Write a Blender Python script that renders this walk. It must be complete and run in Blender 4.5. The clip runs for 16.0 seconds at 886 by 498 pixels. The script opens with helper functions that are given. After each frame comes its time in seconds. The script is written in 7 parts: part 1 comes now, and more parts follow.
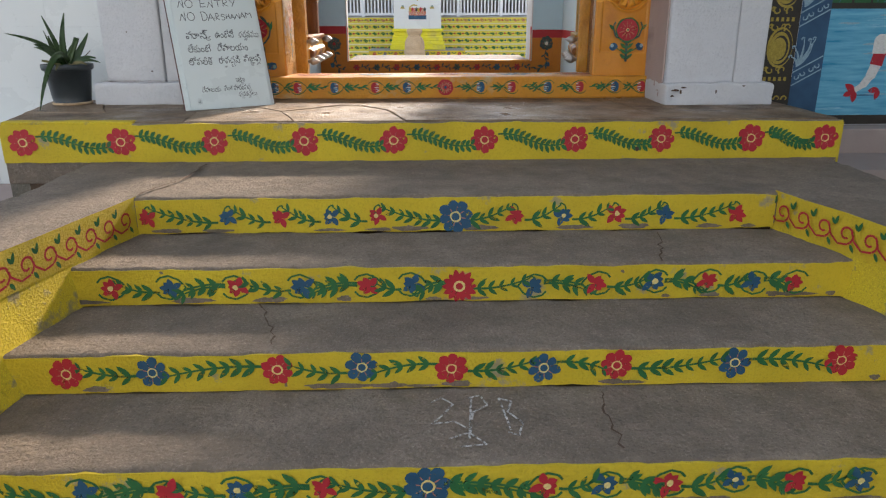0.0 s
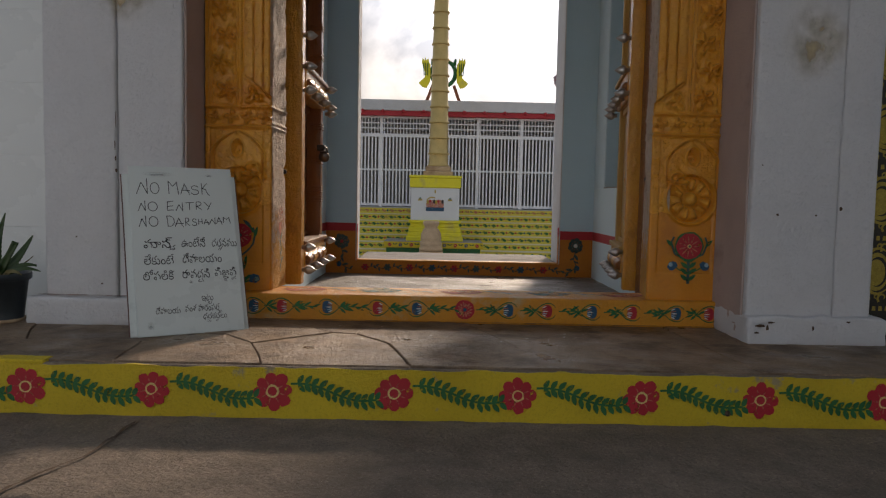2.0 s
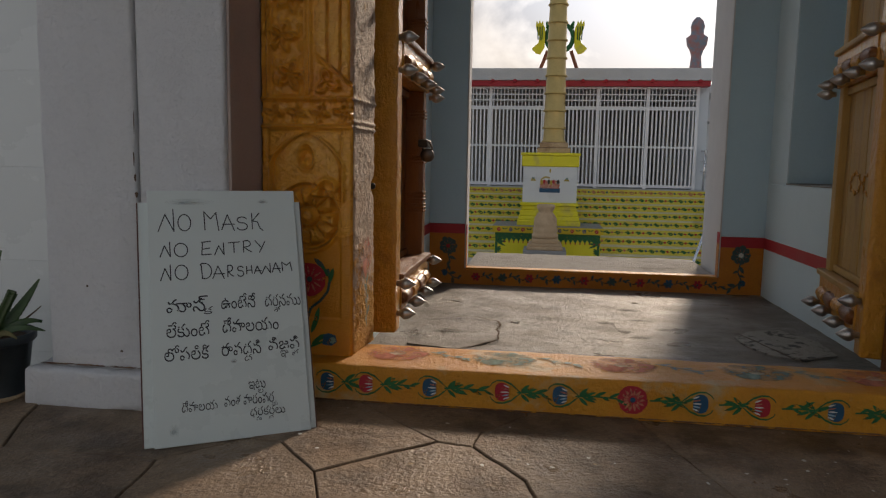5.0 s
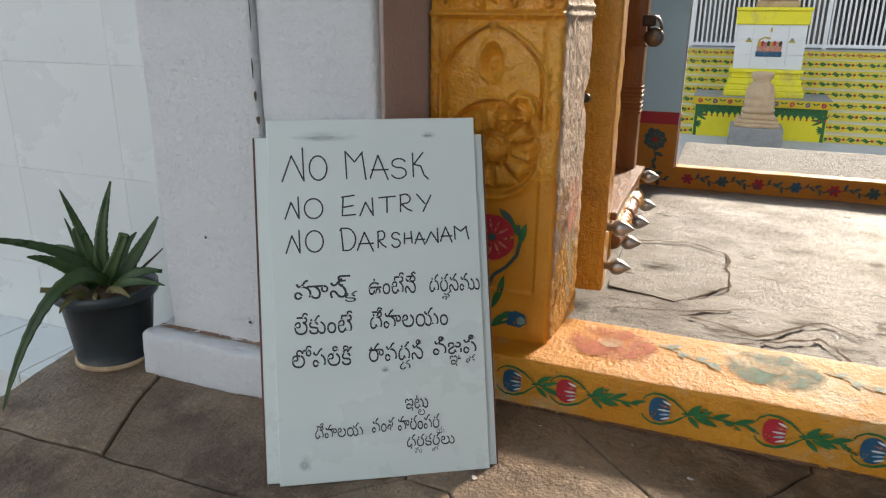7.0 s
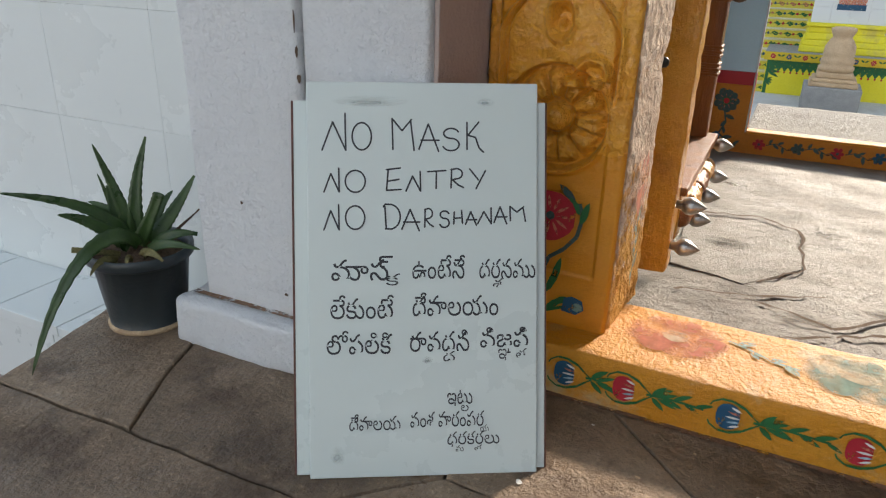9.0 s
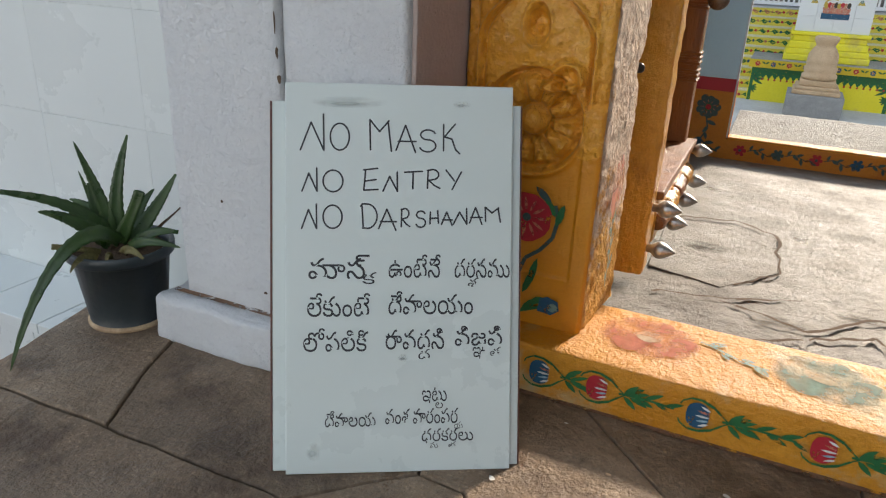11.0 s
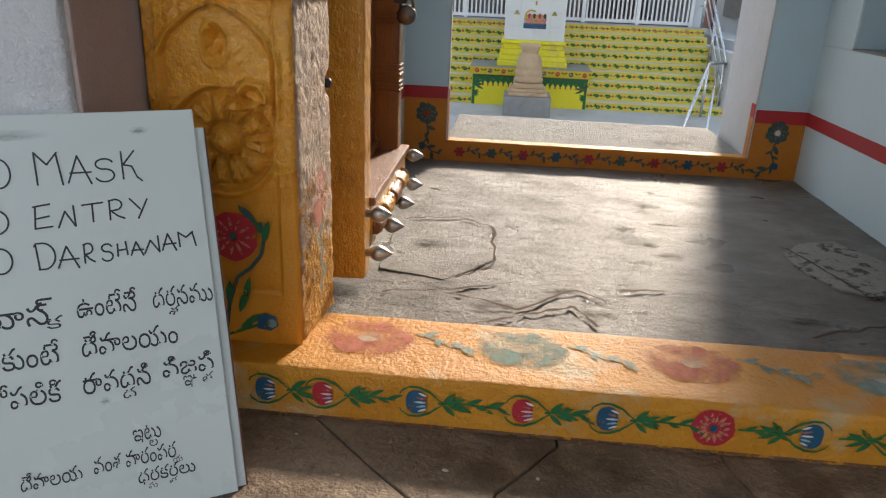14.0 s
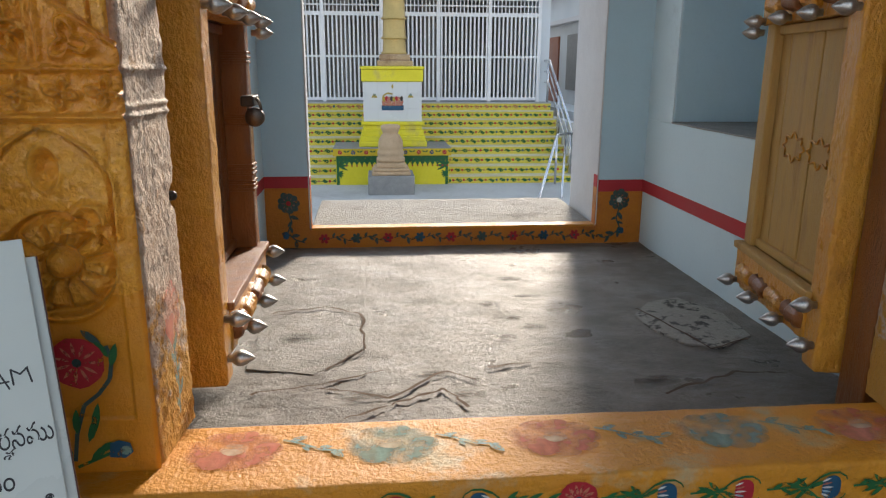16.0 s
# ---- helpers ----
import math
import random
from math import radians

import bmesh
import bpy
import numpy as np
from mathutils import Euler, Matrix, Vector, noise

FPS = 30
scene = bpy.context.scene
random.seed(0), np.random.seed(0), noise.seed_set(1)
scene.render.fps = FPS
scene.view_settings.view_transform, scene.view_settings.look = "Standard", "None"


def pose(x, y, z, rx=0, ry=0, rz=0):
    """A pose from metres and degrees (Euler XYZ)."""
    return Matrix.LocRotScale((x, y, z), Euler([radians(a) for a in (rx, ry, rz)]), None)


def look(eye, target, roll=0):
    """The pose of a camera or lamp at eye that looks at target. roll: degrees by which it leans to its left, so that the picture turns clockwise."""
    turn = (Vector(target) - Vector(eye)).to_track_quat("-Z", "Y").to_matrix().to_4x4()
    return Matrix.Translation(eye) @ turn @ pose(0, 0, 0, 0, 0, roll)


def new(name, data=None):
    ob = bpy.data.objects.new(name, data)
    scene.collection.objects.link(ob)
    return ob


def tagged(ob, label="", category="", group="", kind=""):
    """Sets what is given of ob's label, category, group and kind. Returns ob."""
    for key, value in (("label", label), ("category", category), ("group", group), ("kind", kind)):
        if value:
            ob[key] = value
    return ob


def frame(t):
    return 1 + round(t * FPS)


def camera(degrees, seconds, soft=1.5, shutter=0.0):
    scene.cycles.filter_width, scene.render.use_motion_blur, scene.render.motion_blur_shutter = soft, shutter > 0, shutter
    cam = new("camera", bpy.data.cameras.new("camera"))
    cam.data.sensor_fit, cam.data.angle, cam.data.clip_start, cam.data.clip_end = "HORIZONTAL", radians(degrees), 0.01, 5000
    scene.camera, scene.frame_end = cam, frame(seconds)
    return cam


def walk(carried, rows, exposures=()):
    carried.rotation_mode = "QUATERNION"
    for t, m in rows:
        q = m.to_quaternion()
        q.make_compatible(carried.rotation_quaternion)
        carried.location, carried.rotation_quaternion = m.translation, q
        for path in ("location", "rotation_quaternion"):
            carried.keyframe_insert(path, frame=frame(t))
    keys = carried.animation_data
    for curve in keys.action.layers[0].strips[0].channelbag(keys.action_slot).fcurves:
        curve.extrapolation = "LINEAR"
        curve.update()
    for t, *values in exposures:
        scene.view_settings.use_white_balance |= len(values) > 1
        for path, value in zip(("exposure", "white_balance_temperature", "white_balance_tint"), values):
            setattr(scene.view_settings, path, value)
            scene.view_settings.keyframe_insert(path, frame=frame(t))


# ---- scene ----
cam = camera(63.7, 16.0, soft=1.2)
PATH = [
    (0, (0.054, -0.262, 1.632), (0.109, 1.636, 1.002), -0.1),
    (0.5, (0.099, 0.044, 1.652), (0.13, 1.946, 1.033), 1.9),
    (1, (0.051, 0.417, 1.688), (0.138, 2.37, 1.263), -0.5),
    (1.5, (0.04, 0.711, 1.73), (0.119, 2.692, 1.463), -0.0),
    (2, (0.064, 0.983, 1.77), (0.078, 2.978, 1.63), 1.2),
    (2.5, (0.057, 1.178, 1.8), (0.09, 3.178, 1.824), 2.0),
    (3, (0.031, 1.447, 1.843), (0.107, 3.444, 1.923), 0.5),
    (3.2, (0.015, 1.534, 1.858), (0.045, 3.526, 2.035), 1.1),
    (5.3, (-0.188, 2.641, 2.065), (-0.55, 4.589, 1.795), 0.0),
    (5.5, (-0.203, 2.763, 2.076), (-0.643, 4.694, 1.795), -0.5),
    (6, (-0.255, 3.005, 2.171), (-0.899, 4.837, 1.693), 0.7),
    (6.5, (-0.36, 3.201, 2.157), (-1.111, 4.968, 1.599), 0.9),
    (7, (-0.542, 3.459, 2.212), (-1.243, 5.222, 1.581), 0.4),
    (7.5, (-0.606, 3.551, 2.268), (-1.337, 5.243, 1.492), 1.0),
    (8, (-0.626, 3.623, 2.243), (-1.362, 5.31, 1.46), 2.0),
    (8.5, (-0.637, 3.648, 2.231), (-1.414, 5.311, 1.436), 1.7),
    (8.7, (-0.638, 3.653, 2.229), (-1.435, 5.316, 1.456), 1.4),
    (10.8, (-0.6, 3.637, 2.235), (-1.391, 5.307, 1.469), 2.2),
    (11, (-0.595, 3.638, 2.234), (-1.366, 5.319, 1.473), 2.4),
    (11.5, (-0.59, 3.643, 2.235), (-1.335, 5.336, 1.474), 2.5),
    (12, (-0.583, 3.647, 2.233), (-1.331, 5.338, 1.471), 2.4),
    (12.5, (-0.559, 3.647, 2.243), (-1.242, 5.377, 1.507), 2.5),
    (13, (-0.521, 3.634, 2.253), (-1.081, 5.418, 1.544), 2.4),
    (13.5, (-0.463, 3.626, 2.257), (-0.827, 5.462, 1.553), 2.6),
    (14, (-0.416, 3.636, 2.257), (-0.572, 5.503, 1.555), 2.4),
    (14.5, (-0.383, 3.642, 2.262), (-0.373, 5.519, 1.57), 2.3),
    (15, (-0.361, 3.638, 2.283), (-0.259, 5.528, 1.636), 1.4),
    (15.5, (-0.353, 3.622, 2.311), (-0.195, 5.532, 1.74), 1.0),
    (16, (-0.347, 3.61, 2.344), (-0.169, 5.539, 1.846), 0.3),
]
walk(cam, [(t, look(eye, target, roll)) for t, eye, target, roll in PATH],
     [(0, 3.15, 7600, 16), (1, 3.0, 7700, 16), (2, 1.8, 8000, 19), (2.5, 1.38, 8200, 20), (3.2, 1.0, 8100, 19), (5.3, 1.85, 8000, 17), (6.2, 2.75, 7800, 14), (8, 3.05, 7500, 13), (12.6, 3.02, 7450, 13), (13.5, 2.82, 7400, 14), (16, 2.87, 7150, 13)])

# ---------------------------------------------------------------- world, sun
SUN_AZ, SUN_EL = math.radians(16.4), math.radians(27.0)   # azimuth from +y towards +x
world = bpy.data.worlds.new("sky")
scene.world = world
world.use_nodes = True
wn, wl = world.node_tree.nodes, world.node_tree.links
wn.clear()
w_out = wn.new("ShaderNodeOutputWorld")
w_bg = wn.new("ShaderNodeBackground")
w_sky = wn.new("ShaderNodeTexSky")
w_sky.sky_type, w_sky.sun_disc = "NISHITA", False
w_sky.sun_elevation, w_sky.sun_rotation = SUN_EL, SUN_AZ
w_sky.air_density, w_sky.dust_density = 1.0, 2.0
w_tc = wn.new("ShaderNodeTexCoord")
w_noise = wn.new("ShaderNodeTexNoise")
w_noise.inputs["Scale"].default_value = 2.3
w_noise.inputs["Detail"].default_value = 7
w_noise.inputs["Roughness"].default_value = 0.55
w_noise.inputs["Distortion"].default_value = 0.4
w_map = wn.new("ShaderNodeMapping")
w_map.inputs["Location"].default_value = (0.35, 0.0, 0.2)
w_map.inputs["Scale"].default_value = (1, 1, 1.7)
w_ramp = wn.new("ShaderNodeValToRGB")
w_ramp.color_ramp.elements[0].position, w_ramp.color_ramp.elements[0].color = 0.47, (0.72, 1.15, 1.72, 1)
w_ramp.color_ramp.elements[1].position, w_ramp.color_ramp.elements[1].color = 0.68, (4.7, 5.3, 5.9, 1)
w_mix = wn.new("ShaderNodeMix")
w_mix.data_type = "RGBA"
w_mix.inputs["Factor"].default_value = 0.93
wl.new(w_tc.outputs["Generated"], w_map.inputs["Vector"])
wl.new(w_map.outputs["Vector"], w_noise.inputs["Vector"])
wl.new(w_noise.outputs["Fac"], w_ramp.inputs["Fac"])
wl.new(w_sky.outputs["Color"], w_mix.inputs["A"])
w_dot = wn.new("ShaderNodeVectorMath")          # clouds brighten towards the sun behind them
w_dot.operation = "DOT_PRODUCT"
w_dot.inputs[1].default_value = (math.sin(SUN_AZ) * math.cos(SUN_EL), math.cos(SUN_AZ) * math.cos(SUN_EL), math.sin(SUN_EL))
w_glow = wn.new("ShaderNodeMapRange")
w_glow.inputs["From Min"].default_value, w_glow.inputs["From Max"].default_value = 0.895, 0.965
w_glow.inputs["To Min"].default_value, w_glow.inputs["To Max"].default_value = 0.5, 1.9
w_scale = wn.new("ShaderNodeVectorMath")
w_scale.operation = "SCALE"
wl.new(w_tc.outputs["Generated"], w_dot.inputs[0])
wl.new(w_dot.outputs["Value"], w_glow.inputs["Value"])
wl.new(w_ramp.outputs["Color"], w_scale.inputs[0])
wl.new(w_glow.outputs["Result"], w_scale.inputs["Scale"])
wl.new(w_scale.outputs["Vector"], w_mix.inputs["B"])
wl.new(w_mix.outputs["Result"], w_bg.inputs["Color"])
w_bg.inputs["Strength"].default_value = 0.118
wl.new(w_bg.outputs["Background"], w_out.inputs["Surface"])

sun = new("sun", bpy.data.lights.new("sun", "SUN"))
sun.data.energy, sun.data.angle, sun.data.color = 0.78, math.radians(6.0), (1.0, 0.93, 0.82)
SUN_DIR = Vector((math.sin(SUN_AZ) * math.cos(SUN_EL), math.cos(SUN_AZ) * math.cos(SUN_EL), math.sin(SUN_EL)))
sun.matrix_world = look(Vector((0, 0, 10)) + SUN_DIR * 40, Vector((0, 0, 10)))


# ---------------------------------------------------------------- materials
def surface(name, c1, c2, scale=4.0, rough=0.7, metal=0.0, grain=60.0, bump=0.15, stain=None, stain_scale=1.5,
            stain_at=0.55, stain_soft=0.12, rough_var=0.1, spec=0.5, detail=8, stretch=(1, 1, 1), per_object=0.0, coat=0.0, gloss=None, speck=1.0, wear=0.0, wear_scale=26.0, bump_dist=0.012, flake=0.0, flake_depth=0.006, flake_tone=0.4):
    """A painted or stone surface: two tones mixed by a broad noise, an optional third tone in worn patches, fine grain and relief."""
    m = bpy.data.materials.new(name)
    m.use_nodes = True
    nt, n, l = m.node_tree, m.node_tree.nodes, m.node_tree.links
    b = n["Principled BSDF"]
    tc = n.new("ShaderNodeTexCoord")
    mp = n.new("ShaderNodeMapping")
    mp.inputs["Scale"].default_value = stretch
    l.new(tc.outputs["Object"], mp.inputs["Vector"])

    def tex(s, d=detail, r=0.6):
        t = n.new("ShaderNodeTexNoise")
        t.inputs["Scale"].default_value, t.inputs["Detail"].default_value, t.inputs["Roughness"].default_value = s, d, r
        l.new(mp.outputs["Vector"], t.inputs["Vector"])
        return t.outputs["Fac"]

    def span(v, lo, hi):
        r = n.new("ShaderNodeMapRange")
        r.inputs["From Min"].default_value, r.inputs["From Max"].default_value = lo, hi
        l.new(v, r.inputs["Value"])
        return r.outputs["Result"]

    def mix(f, a, c):
        x = n.new("ShaderNodeMix")
        x.data_type = "RGBA"
        for sock, val in ((x.inputs["Factor"], f), (x.inputs["A"], a), (x.inputs["B"], c)):
            if isinstance(val, (tuple, list)):
                sock.default_value = (*val, 1)
            elif isinstance(val, float):
                sock.default_value = val
            else:
                l.new(val, sock)
        return x.outputs["Result"]

    broad, fine = tex(scale), tex(grain, 4, 0.7)
    col = mix(span(broad, 0.3, 0.7), c1, c2)
    dark = tuple(c * 0.62 for c in c1)
    if speck:
        sp = n.new("ShaderNodeMapRange")
        sp.inputs["From Min"].default_value, sp.inputs["From Max"].default_value = 0.5, 0.8
        sp.inputs["To Max"].default_value = min(1.0, speck)
        l.new(fine, sp.inputs["Value"])
        col = mix(sp.outputs["Result"], col, dark)
    if speck >= 1:
        sp = n.new("ShaderNodeMapRange")
        sp.inputs["From Min"].default_value, sp.inputs["From Max"].default_value = 0.46, 0.25
        sp.inputs["To Max"].default_value = 0.8
        l.new(tex(grain * 1.7, 3, 0.7), sp.inputs["Value"])
        col = mix(sp.outputs["Result"], col, tuple(min(0.9, c * 1.55) for c in c2))
    if stain:
        st = tex(stain_scale, 10, 0.68)
        col = mix(span(st, stain_at, stain_at + stain_soft), col, stain)
    ledge = None
    if flake:                      # thin layers broken away in steps
        sn = n.new("ShaderNodeMath")
        sn.operation = "SNAP"
        sn.inputs[1].default_value = 0.085
        l.new(tex(flake, 9, 0.62), sn.inputs[0])
        ledge = sn.outputs[0]
        tn = n.new("ShaderNodeMapRange")
        tn.inputs["From Min"].default_value, tn.inputs["From Max"].default_value = 0.34, 0.60
        tn.inputs["To Min"].default_value, tn.inputs["To Max"].default_value = flake_tone, 0.0
        l.new(ledge, tn.inputs["Value"])
        col = mix(tn.outputs["Result"], col, tuple(c * 0.45 for c in c1))
    if per_object:
        oi = n.new("ShaderNodeObjectInfo")
        hs = n.new("ShaderNodeHueSaturation")
        l.new(span(oi.outputs["Random"], 0, 1), hs.inputs["Value"])
        mr = n.new("ShaderNodeMapRange")
        mr.inputs["To Min"].default_value, mr.inputs["To Max"].default_value = 1 - per_object, 1 + per_object
        l.new(oi.outputs["Random"], mr.inputs["Value"])
        l.new(mr.outputs["Result"], hs.inputs["Value"])
        l.new(col, hs.inputs["Color"])
        col = hs.outputs["Color"]
    l.new(col, b.inputs["Base Color"])
    if wear:
        wr = n.new("ShaderNodeMapRange")
        wr.inputs["From Min"].default_value, wr.inputs["From Max"].default_value = 0.66 - 0.3 * wear, 0.76 - 0.3 * wear
        wr.inputs["To Min"].default_value, wr.inputs["To Max"].default_value = 1.0, 0.0
        l.new(tex(wear_scale, 9, 0.7), wr.inputs["Value"])
        l.new(wr.outputs["Result"], b.inputs["Alpha"])
    rg = n.new("ShaderNodeMapRange")
    lo = rough - rough_var if gloss is None else gloss
    rg.inputs["From Min"].default_value, rg.inputs["From Max"].default_value = (0.3, 0.7) if gloss is None else (0.36, 0.66)
    rg.inputs["To Min"].default_value, rg.inputs["To Max"].default_value = max(0.05, lo), min(1, rough + rough_var)
    l.new(broad if gloss is None else tex(2.1, 6), rg.inputs["Value"])
    l.new(rg.outputs["Result"], b.inputs["Roughness"])
    b.inputs["Metallic"].default_value = metal
    b.inputs["Specular IOR Level"].default_value = spec
    b.inputs["Coat Weight"].default_value = coat
    b.inputs["Coat Roughness"].default_value = 0.18
    if bump:
        bp = n.new("ShaderNodeBump")
        bp.inputs["Strength"].default_value, bp.inputs["Distance"].default_value = bump, bump_dist
        mx = n.new("ShaderNodeMath")
        mx.operation = "ADD"
        l.new(fine, mx.inputs[0])
        l.new(tex(scale * 5, 5), mx.inputs[1])
        l.new(mx.outputs[0], bp.inputs["Height"])
        if ledge is not None:
            b2 = n.new("ShaderNodeBump")
            b2.inputs["Strength"].default_value, b2.inputs["Distance"].default_value = 0.9, flake_depth * 10
            l.new(ledge, b2.inputs["Height"])
            l.new(b2.outputs["Normal"], bp.inputs["Normal"])
        l.new(bp.outputs["Normal"], b.inputs["Normal"])
    return m


STONE = surface("weathered_stone", (0.13, 0.115, 0.095), (0.21, 0.185, 0.15), 2.5, 0.85, grain=48, bump=0.9, stain=(0.075, 0.062, 0.05), stain_scale=1.3, stain_at=0.52, stain_soft=0.3, bump_dist=0.02)
STEP = surface("step_cement", (0.205, 0.158, 0.122), (0.30, 0.238, 0.188), 3.0, 0.88, grain=48, bump=1.0, stain=(0.12, 0.095, 0.075), stain_scale=1.8, stain_at=0.5, stain_soft=0.3, bump_dist=0.02, flake=7.0, flake_depth=0.0014, flake_tone=0.35)
FLOORSTONE = surface("passage_stone", (0.175, 0.150, 0.128), (0.265, 0.235, 0.205), 2.0, 0.55, grain=75, bump=0.7, stain=(0.12, 0.10, 0.082), stain_scale=2.2, stain_at=0.45, gloss=0.27, bump_dist=0.016, stain_soft=0.4, stretch=(1, 1.15, 1), flake=5.5, flake_depth=0.0022, flake_tone=0.5)
SILLSTONE = surface("outer_sill_stone", (0.24, 0.225, 0.20), (0.36, 0.34, 0.31), 3.0, 0.8, grain=40, bump=1.0, stain=(0.2, 0.18, 0.16), bump_dist=0.025)
YELLOW = surface("yellow_limewash", (0.60, 0.42, 0.02), (0.72, 0.53, 0.035), 2.0, 0.72, grain=80, bump=0.7, stain=(0.38, 0.31, 0.18), stain_scale=4.5, stain_at=0.61, stain_soft=0.05, speck=0.5, bump_dist=0.016)
YELLOWWORN = surface("worn_yellow_limewash", (0.58, 0.41, 0.02), (0.70, 0.51, 0.03), 2.0, 0.8, grain=80, bump=0.8, stain=(0.30, 0.24, 0.12), stain_scale=5.0, stain_at=0.55, stain_soft=0.08)
WHITE = surface("whitewash", (0.63, 0.63, 0.645), (0.69, 0.69, 0.70), 1.6, 0.85, grain=45, bump=0.7, stain=(0.57, 0.555, 0.55), stain_scale=1.1, stain_at=0.56, stain_soft=0.3, speck=0.2, bump_dist=0.018, flake=6.0, flake_depth=0.0015, flake_tone=0.06)
TILEWHITE = surface("white_wall_tile", (0.655, 0.685, 0.68), (0.662, 0.69, 0.685), 1.2, 0.28, grain=30, bump=0.03, per_object=0.008, speck=0.0)
MAUVE = surface("mauve_plaster", (0.41, 0.315, 0.285), (0.49, 0.39, 0.355), 2.5, 0.8, grain=60, bump=0.5, stain=(0.33, 0.245, 0.215), speck=0.12)
PINKPLINTH = surface("pinkish_cement", (0.34, 0.26, 0.24), (0.42, 0.33, 0.30), 2.0, 0.85, grain=60, bump=0.3, speck=0.12)
BLUE = surface("pale_blue_wall", (0.58, 0.74, 0.82), (0.64, 0.79, 0.86), 1.2, 0.75, grain=40, bump=0.15, stain=(0.47, 0.61, 0.68), stain_scale=1.0, stain_at=0.6, speck=0.12)
BLUEDEEP = surface("mid_blue_wall", (0.47, 0.66, 0.77), (0.53, 0.72, 0.82), 1.2, 0.7, grain=40, bump=0.12, speck=0.12)
REDBAND = surface("red_band_paint", (0.42, 0.02, 0.03), (0.5, 0.03, 0.04), 3, 0.6, grain=50, bump=0.1, speck=0.0)
ORANGE = surface("orange_wall_paint", (0.54, 0.17, 0.012), (0.64, 0.23, 0.018), 3, 0.5, grain=60, bump=0.5, stain=(0.4, 0.11, 0.015), stain_scale=2.2, speck=0.45, bump_dist=0.016)
GOLD = surface("ochre_gold_paint", (0.84, 0.322, 0.020), (0.90, 0.42, 0.042), 3.5, 0.33, metal=0.08, grain=42, bump=1.0, stain=(0.70, 0.23, 0.012), stain_scale=1.3, stain_soft=0.3, spec=0.5, speck=0.25, coat=0.5, bump_dist=0.022)
SILLPAINT = surface("orange_sill_paint", (0.61, 0.225, 0.011), (0.68, 0.285, 0.020), 3.5, 0.5, grain=55, bump=0.6, stain=(0.5, 0.36, 0.19), stain_scale=3.2, stain_at=0.56, speck=0.45, bump_dist=0.016)
WOOD = surface("ochre_door_wood", (0.64, 0.265, 0.021), (0.72, 0.335, 0.036), 5, 0.36, grain=24, bump=0.5, stretch=(1.2, 1.2, 0.9), stain=(0.40, 0.14, 0.01), stain_scale=2.5, speck=0.35, bump_dist=0.05, coat=0.4)
WOODDARK = surface("red_brown_wood", (0.20, 0.06, 0.012), (0.30, 0.10, 0.016), 5, 0.36, grain=40, bump=0.6, stretch=(3, 3, 0.8), speck=0.45, bump_dist=0.016, coat=0.3)
WOODPALE = surface("buff_door_panel", (0.44, 0.25, 0.06), (0.54, 0.32, 0.085), 4, 0.5, grain=40, bump=0.4, stretch=(6, 6, 0.8), stain=(0.33, 0.17, 0.04), stain_scale=1.4, speck=0.45)
STEEL = surface("dull_steel", (0.42, 0.41, 0.40), (0.55, 0.54, 0.53), 15, 0.38, metal=0.85, grain=90, bump=0.1)
CHROME = surface("polished_rail", (0.62, 0.63, 0.65), (0.7, 0.7, 0.72), 5, 0.22, metal=0.95, bump=0, speck=0.0)
# iron of pins and hasp, also the near-black that shades the board gaps
IRON_AND_GAP_SHADE = surface("dark_iron_and_gap_shade", (0.03, 0.027, 0.025), (0.05, 0.045, 0.04), 12, 0.45, metal=0.6, bump=0.2)
BOARD = surface("whiteboard_laminate", (0.62, 0.68, 0.66), (0.625, 0.685, 0.665), 1.0, 0.3, grain=12, bump=0.0, speck=0.0)
BOARDEDGE = surface("brown_board_edge", (0.10, 0.035, 0.025), (0.15, 0.05, 0.035), 8, 0.5, bump=0.1)
INK = surface("black_marker", (0.018, 0.018, 0.022), (0.03, 0.03, 0.035), 20, 0.4, bump=0, speck=0.0)
POT = surface("black_plastic_pot", (0.018, 0.026, 0.03), (0.035, 0.045, 0.05), 6, 0.38, grain=40, bump=0.1, stain=(0.08, 0.075, 0.065), stain_scale=3, stain_at=0.6, speck=0.0)
SOIL = surface("dry_soil", (0.06, 0.035, 0.02), (0.12, 0.07, 0.04), 20, 0.95, bump=1.0)
LEAF = surface("aloe_leaf", (0.020, 0.050, 0.012), (0.045, 0.095, 0.022), 9, 0.32, grain=40, bump=0.2, stain=(0.12, 0.16, 0.06), stain_scale=30, stain_at=0.62, speck=0.45)
LEAFDRY = surface("dry_aloe_leaf", (0.13, 0.12, 0.035), (0.2, 0.15, 0.06), 9, 0.6, bump=0.2)
P_RED = surface("red_paint", (0.40, 0.010, 0.022), (0.49, 0.02, 0.034), 12, 0.6, grain=90, bump=0.12, stain=(0.5, 0.2, 0.08), stain_scale=22, stain_at=0.66, speck=0.45, wear=0.3)
P_BLUE = surface("blue_paint", (0.004, 0.06, 0.125), (0.012, 0.09, 0.165), 12, 0.6, grain=90, bump=0.12, stain=(0.2, 0.2, 0.15), stain_scale=22, stain_at=0.66, speck=0.45, wear=0.3)
P_GREEN = surface("green_paint", (0.006, 0.095, 0.028), (0.012, 0.145, 0.04), 12, 0.6, grain=90, bump=0.12, stain=(0.2, 0.22, 0.05), stain_scale=22, stain_at=0.66, speck=0.45, wear=0.3)
P_YELLOW = surface("pale_yellow_paint", (0.68, 0.52, 0.18), (0.75, 0.6, 0.25), 12, 0.65, bump=0.1)
P_WHITE = surface("white_paint", (0.62, 0.6, 0.56), (0.72, 0.7, 0.66), 12, 0.6, bump=0.1)
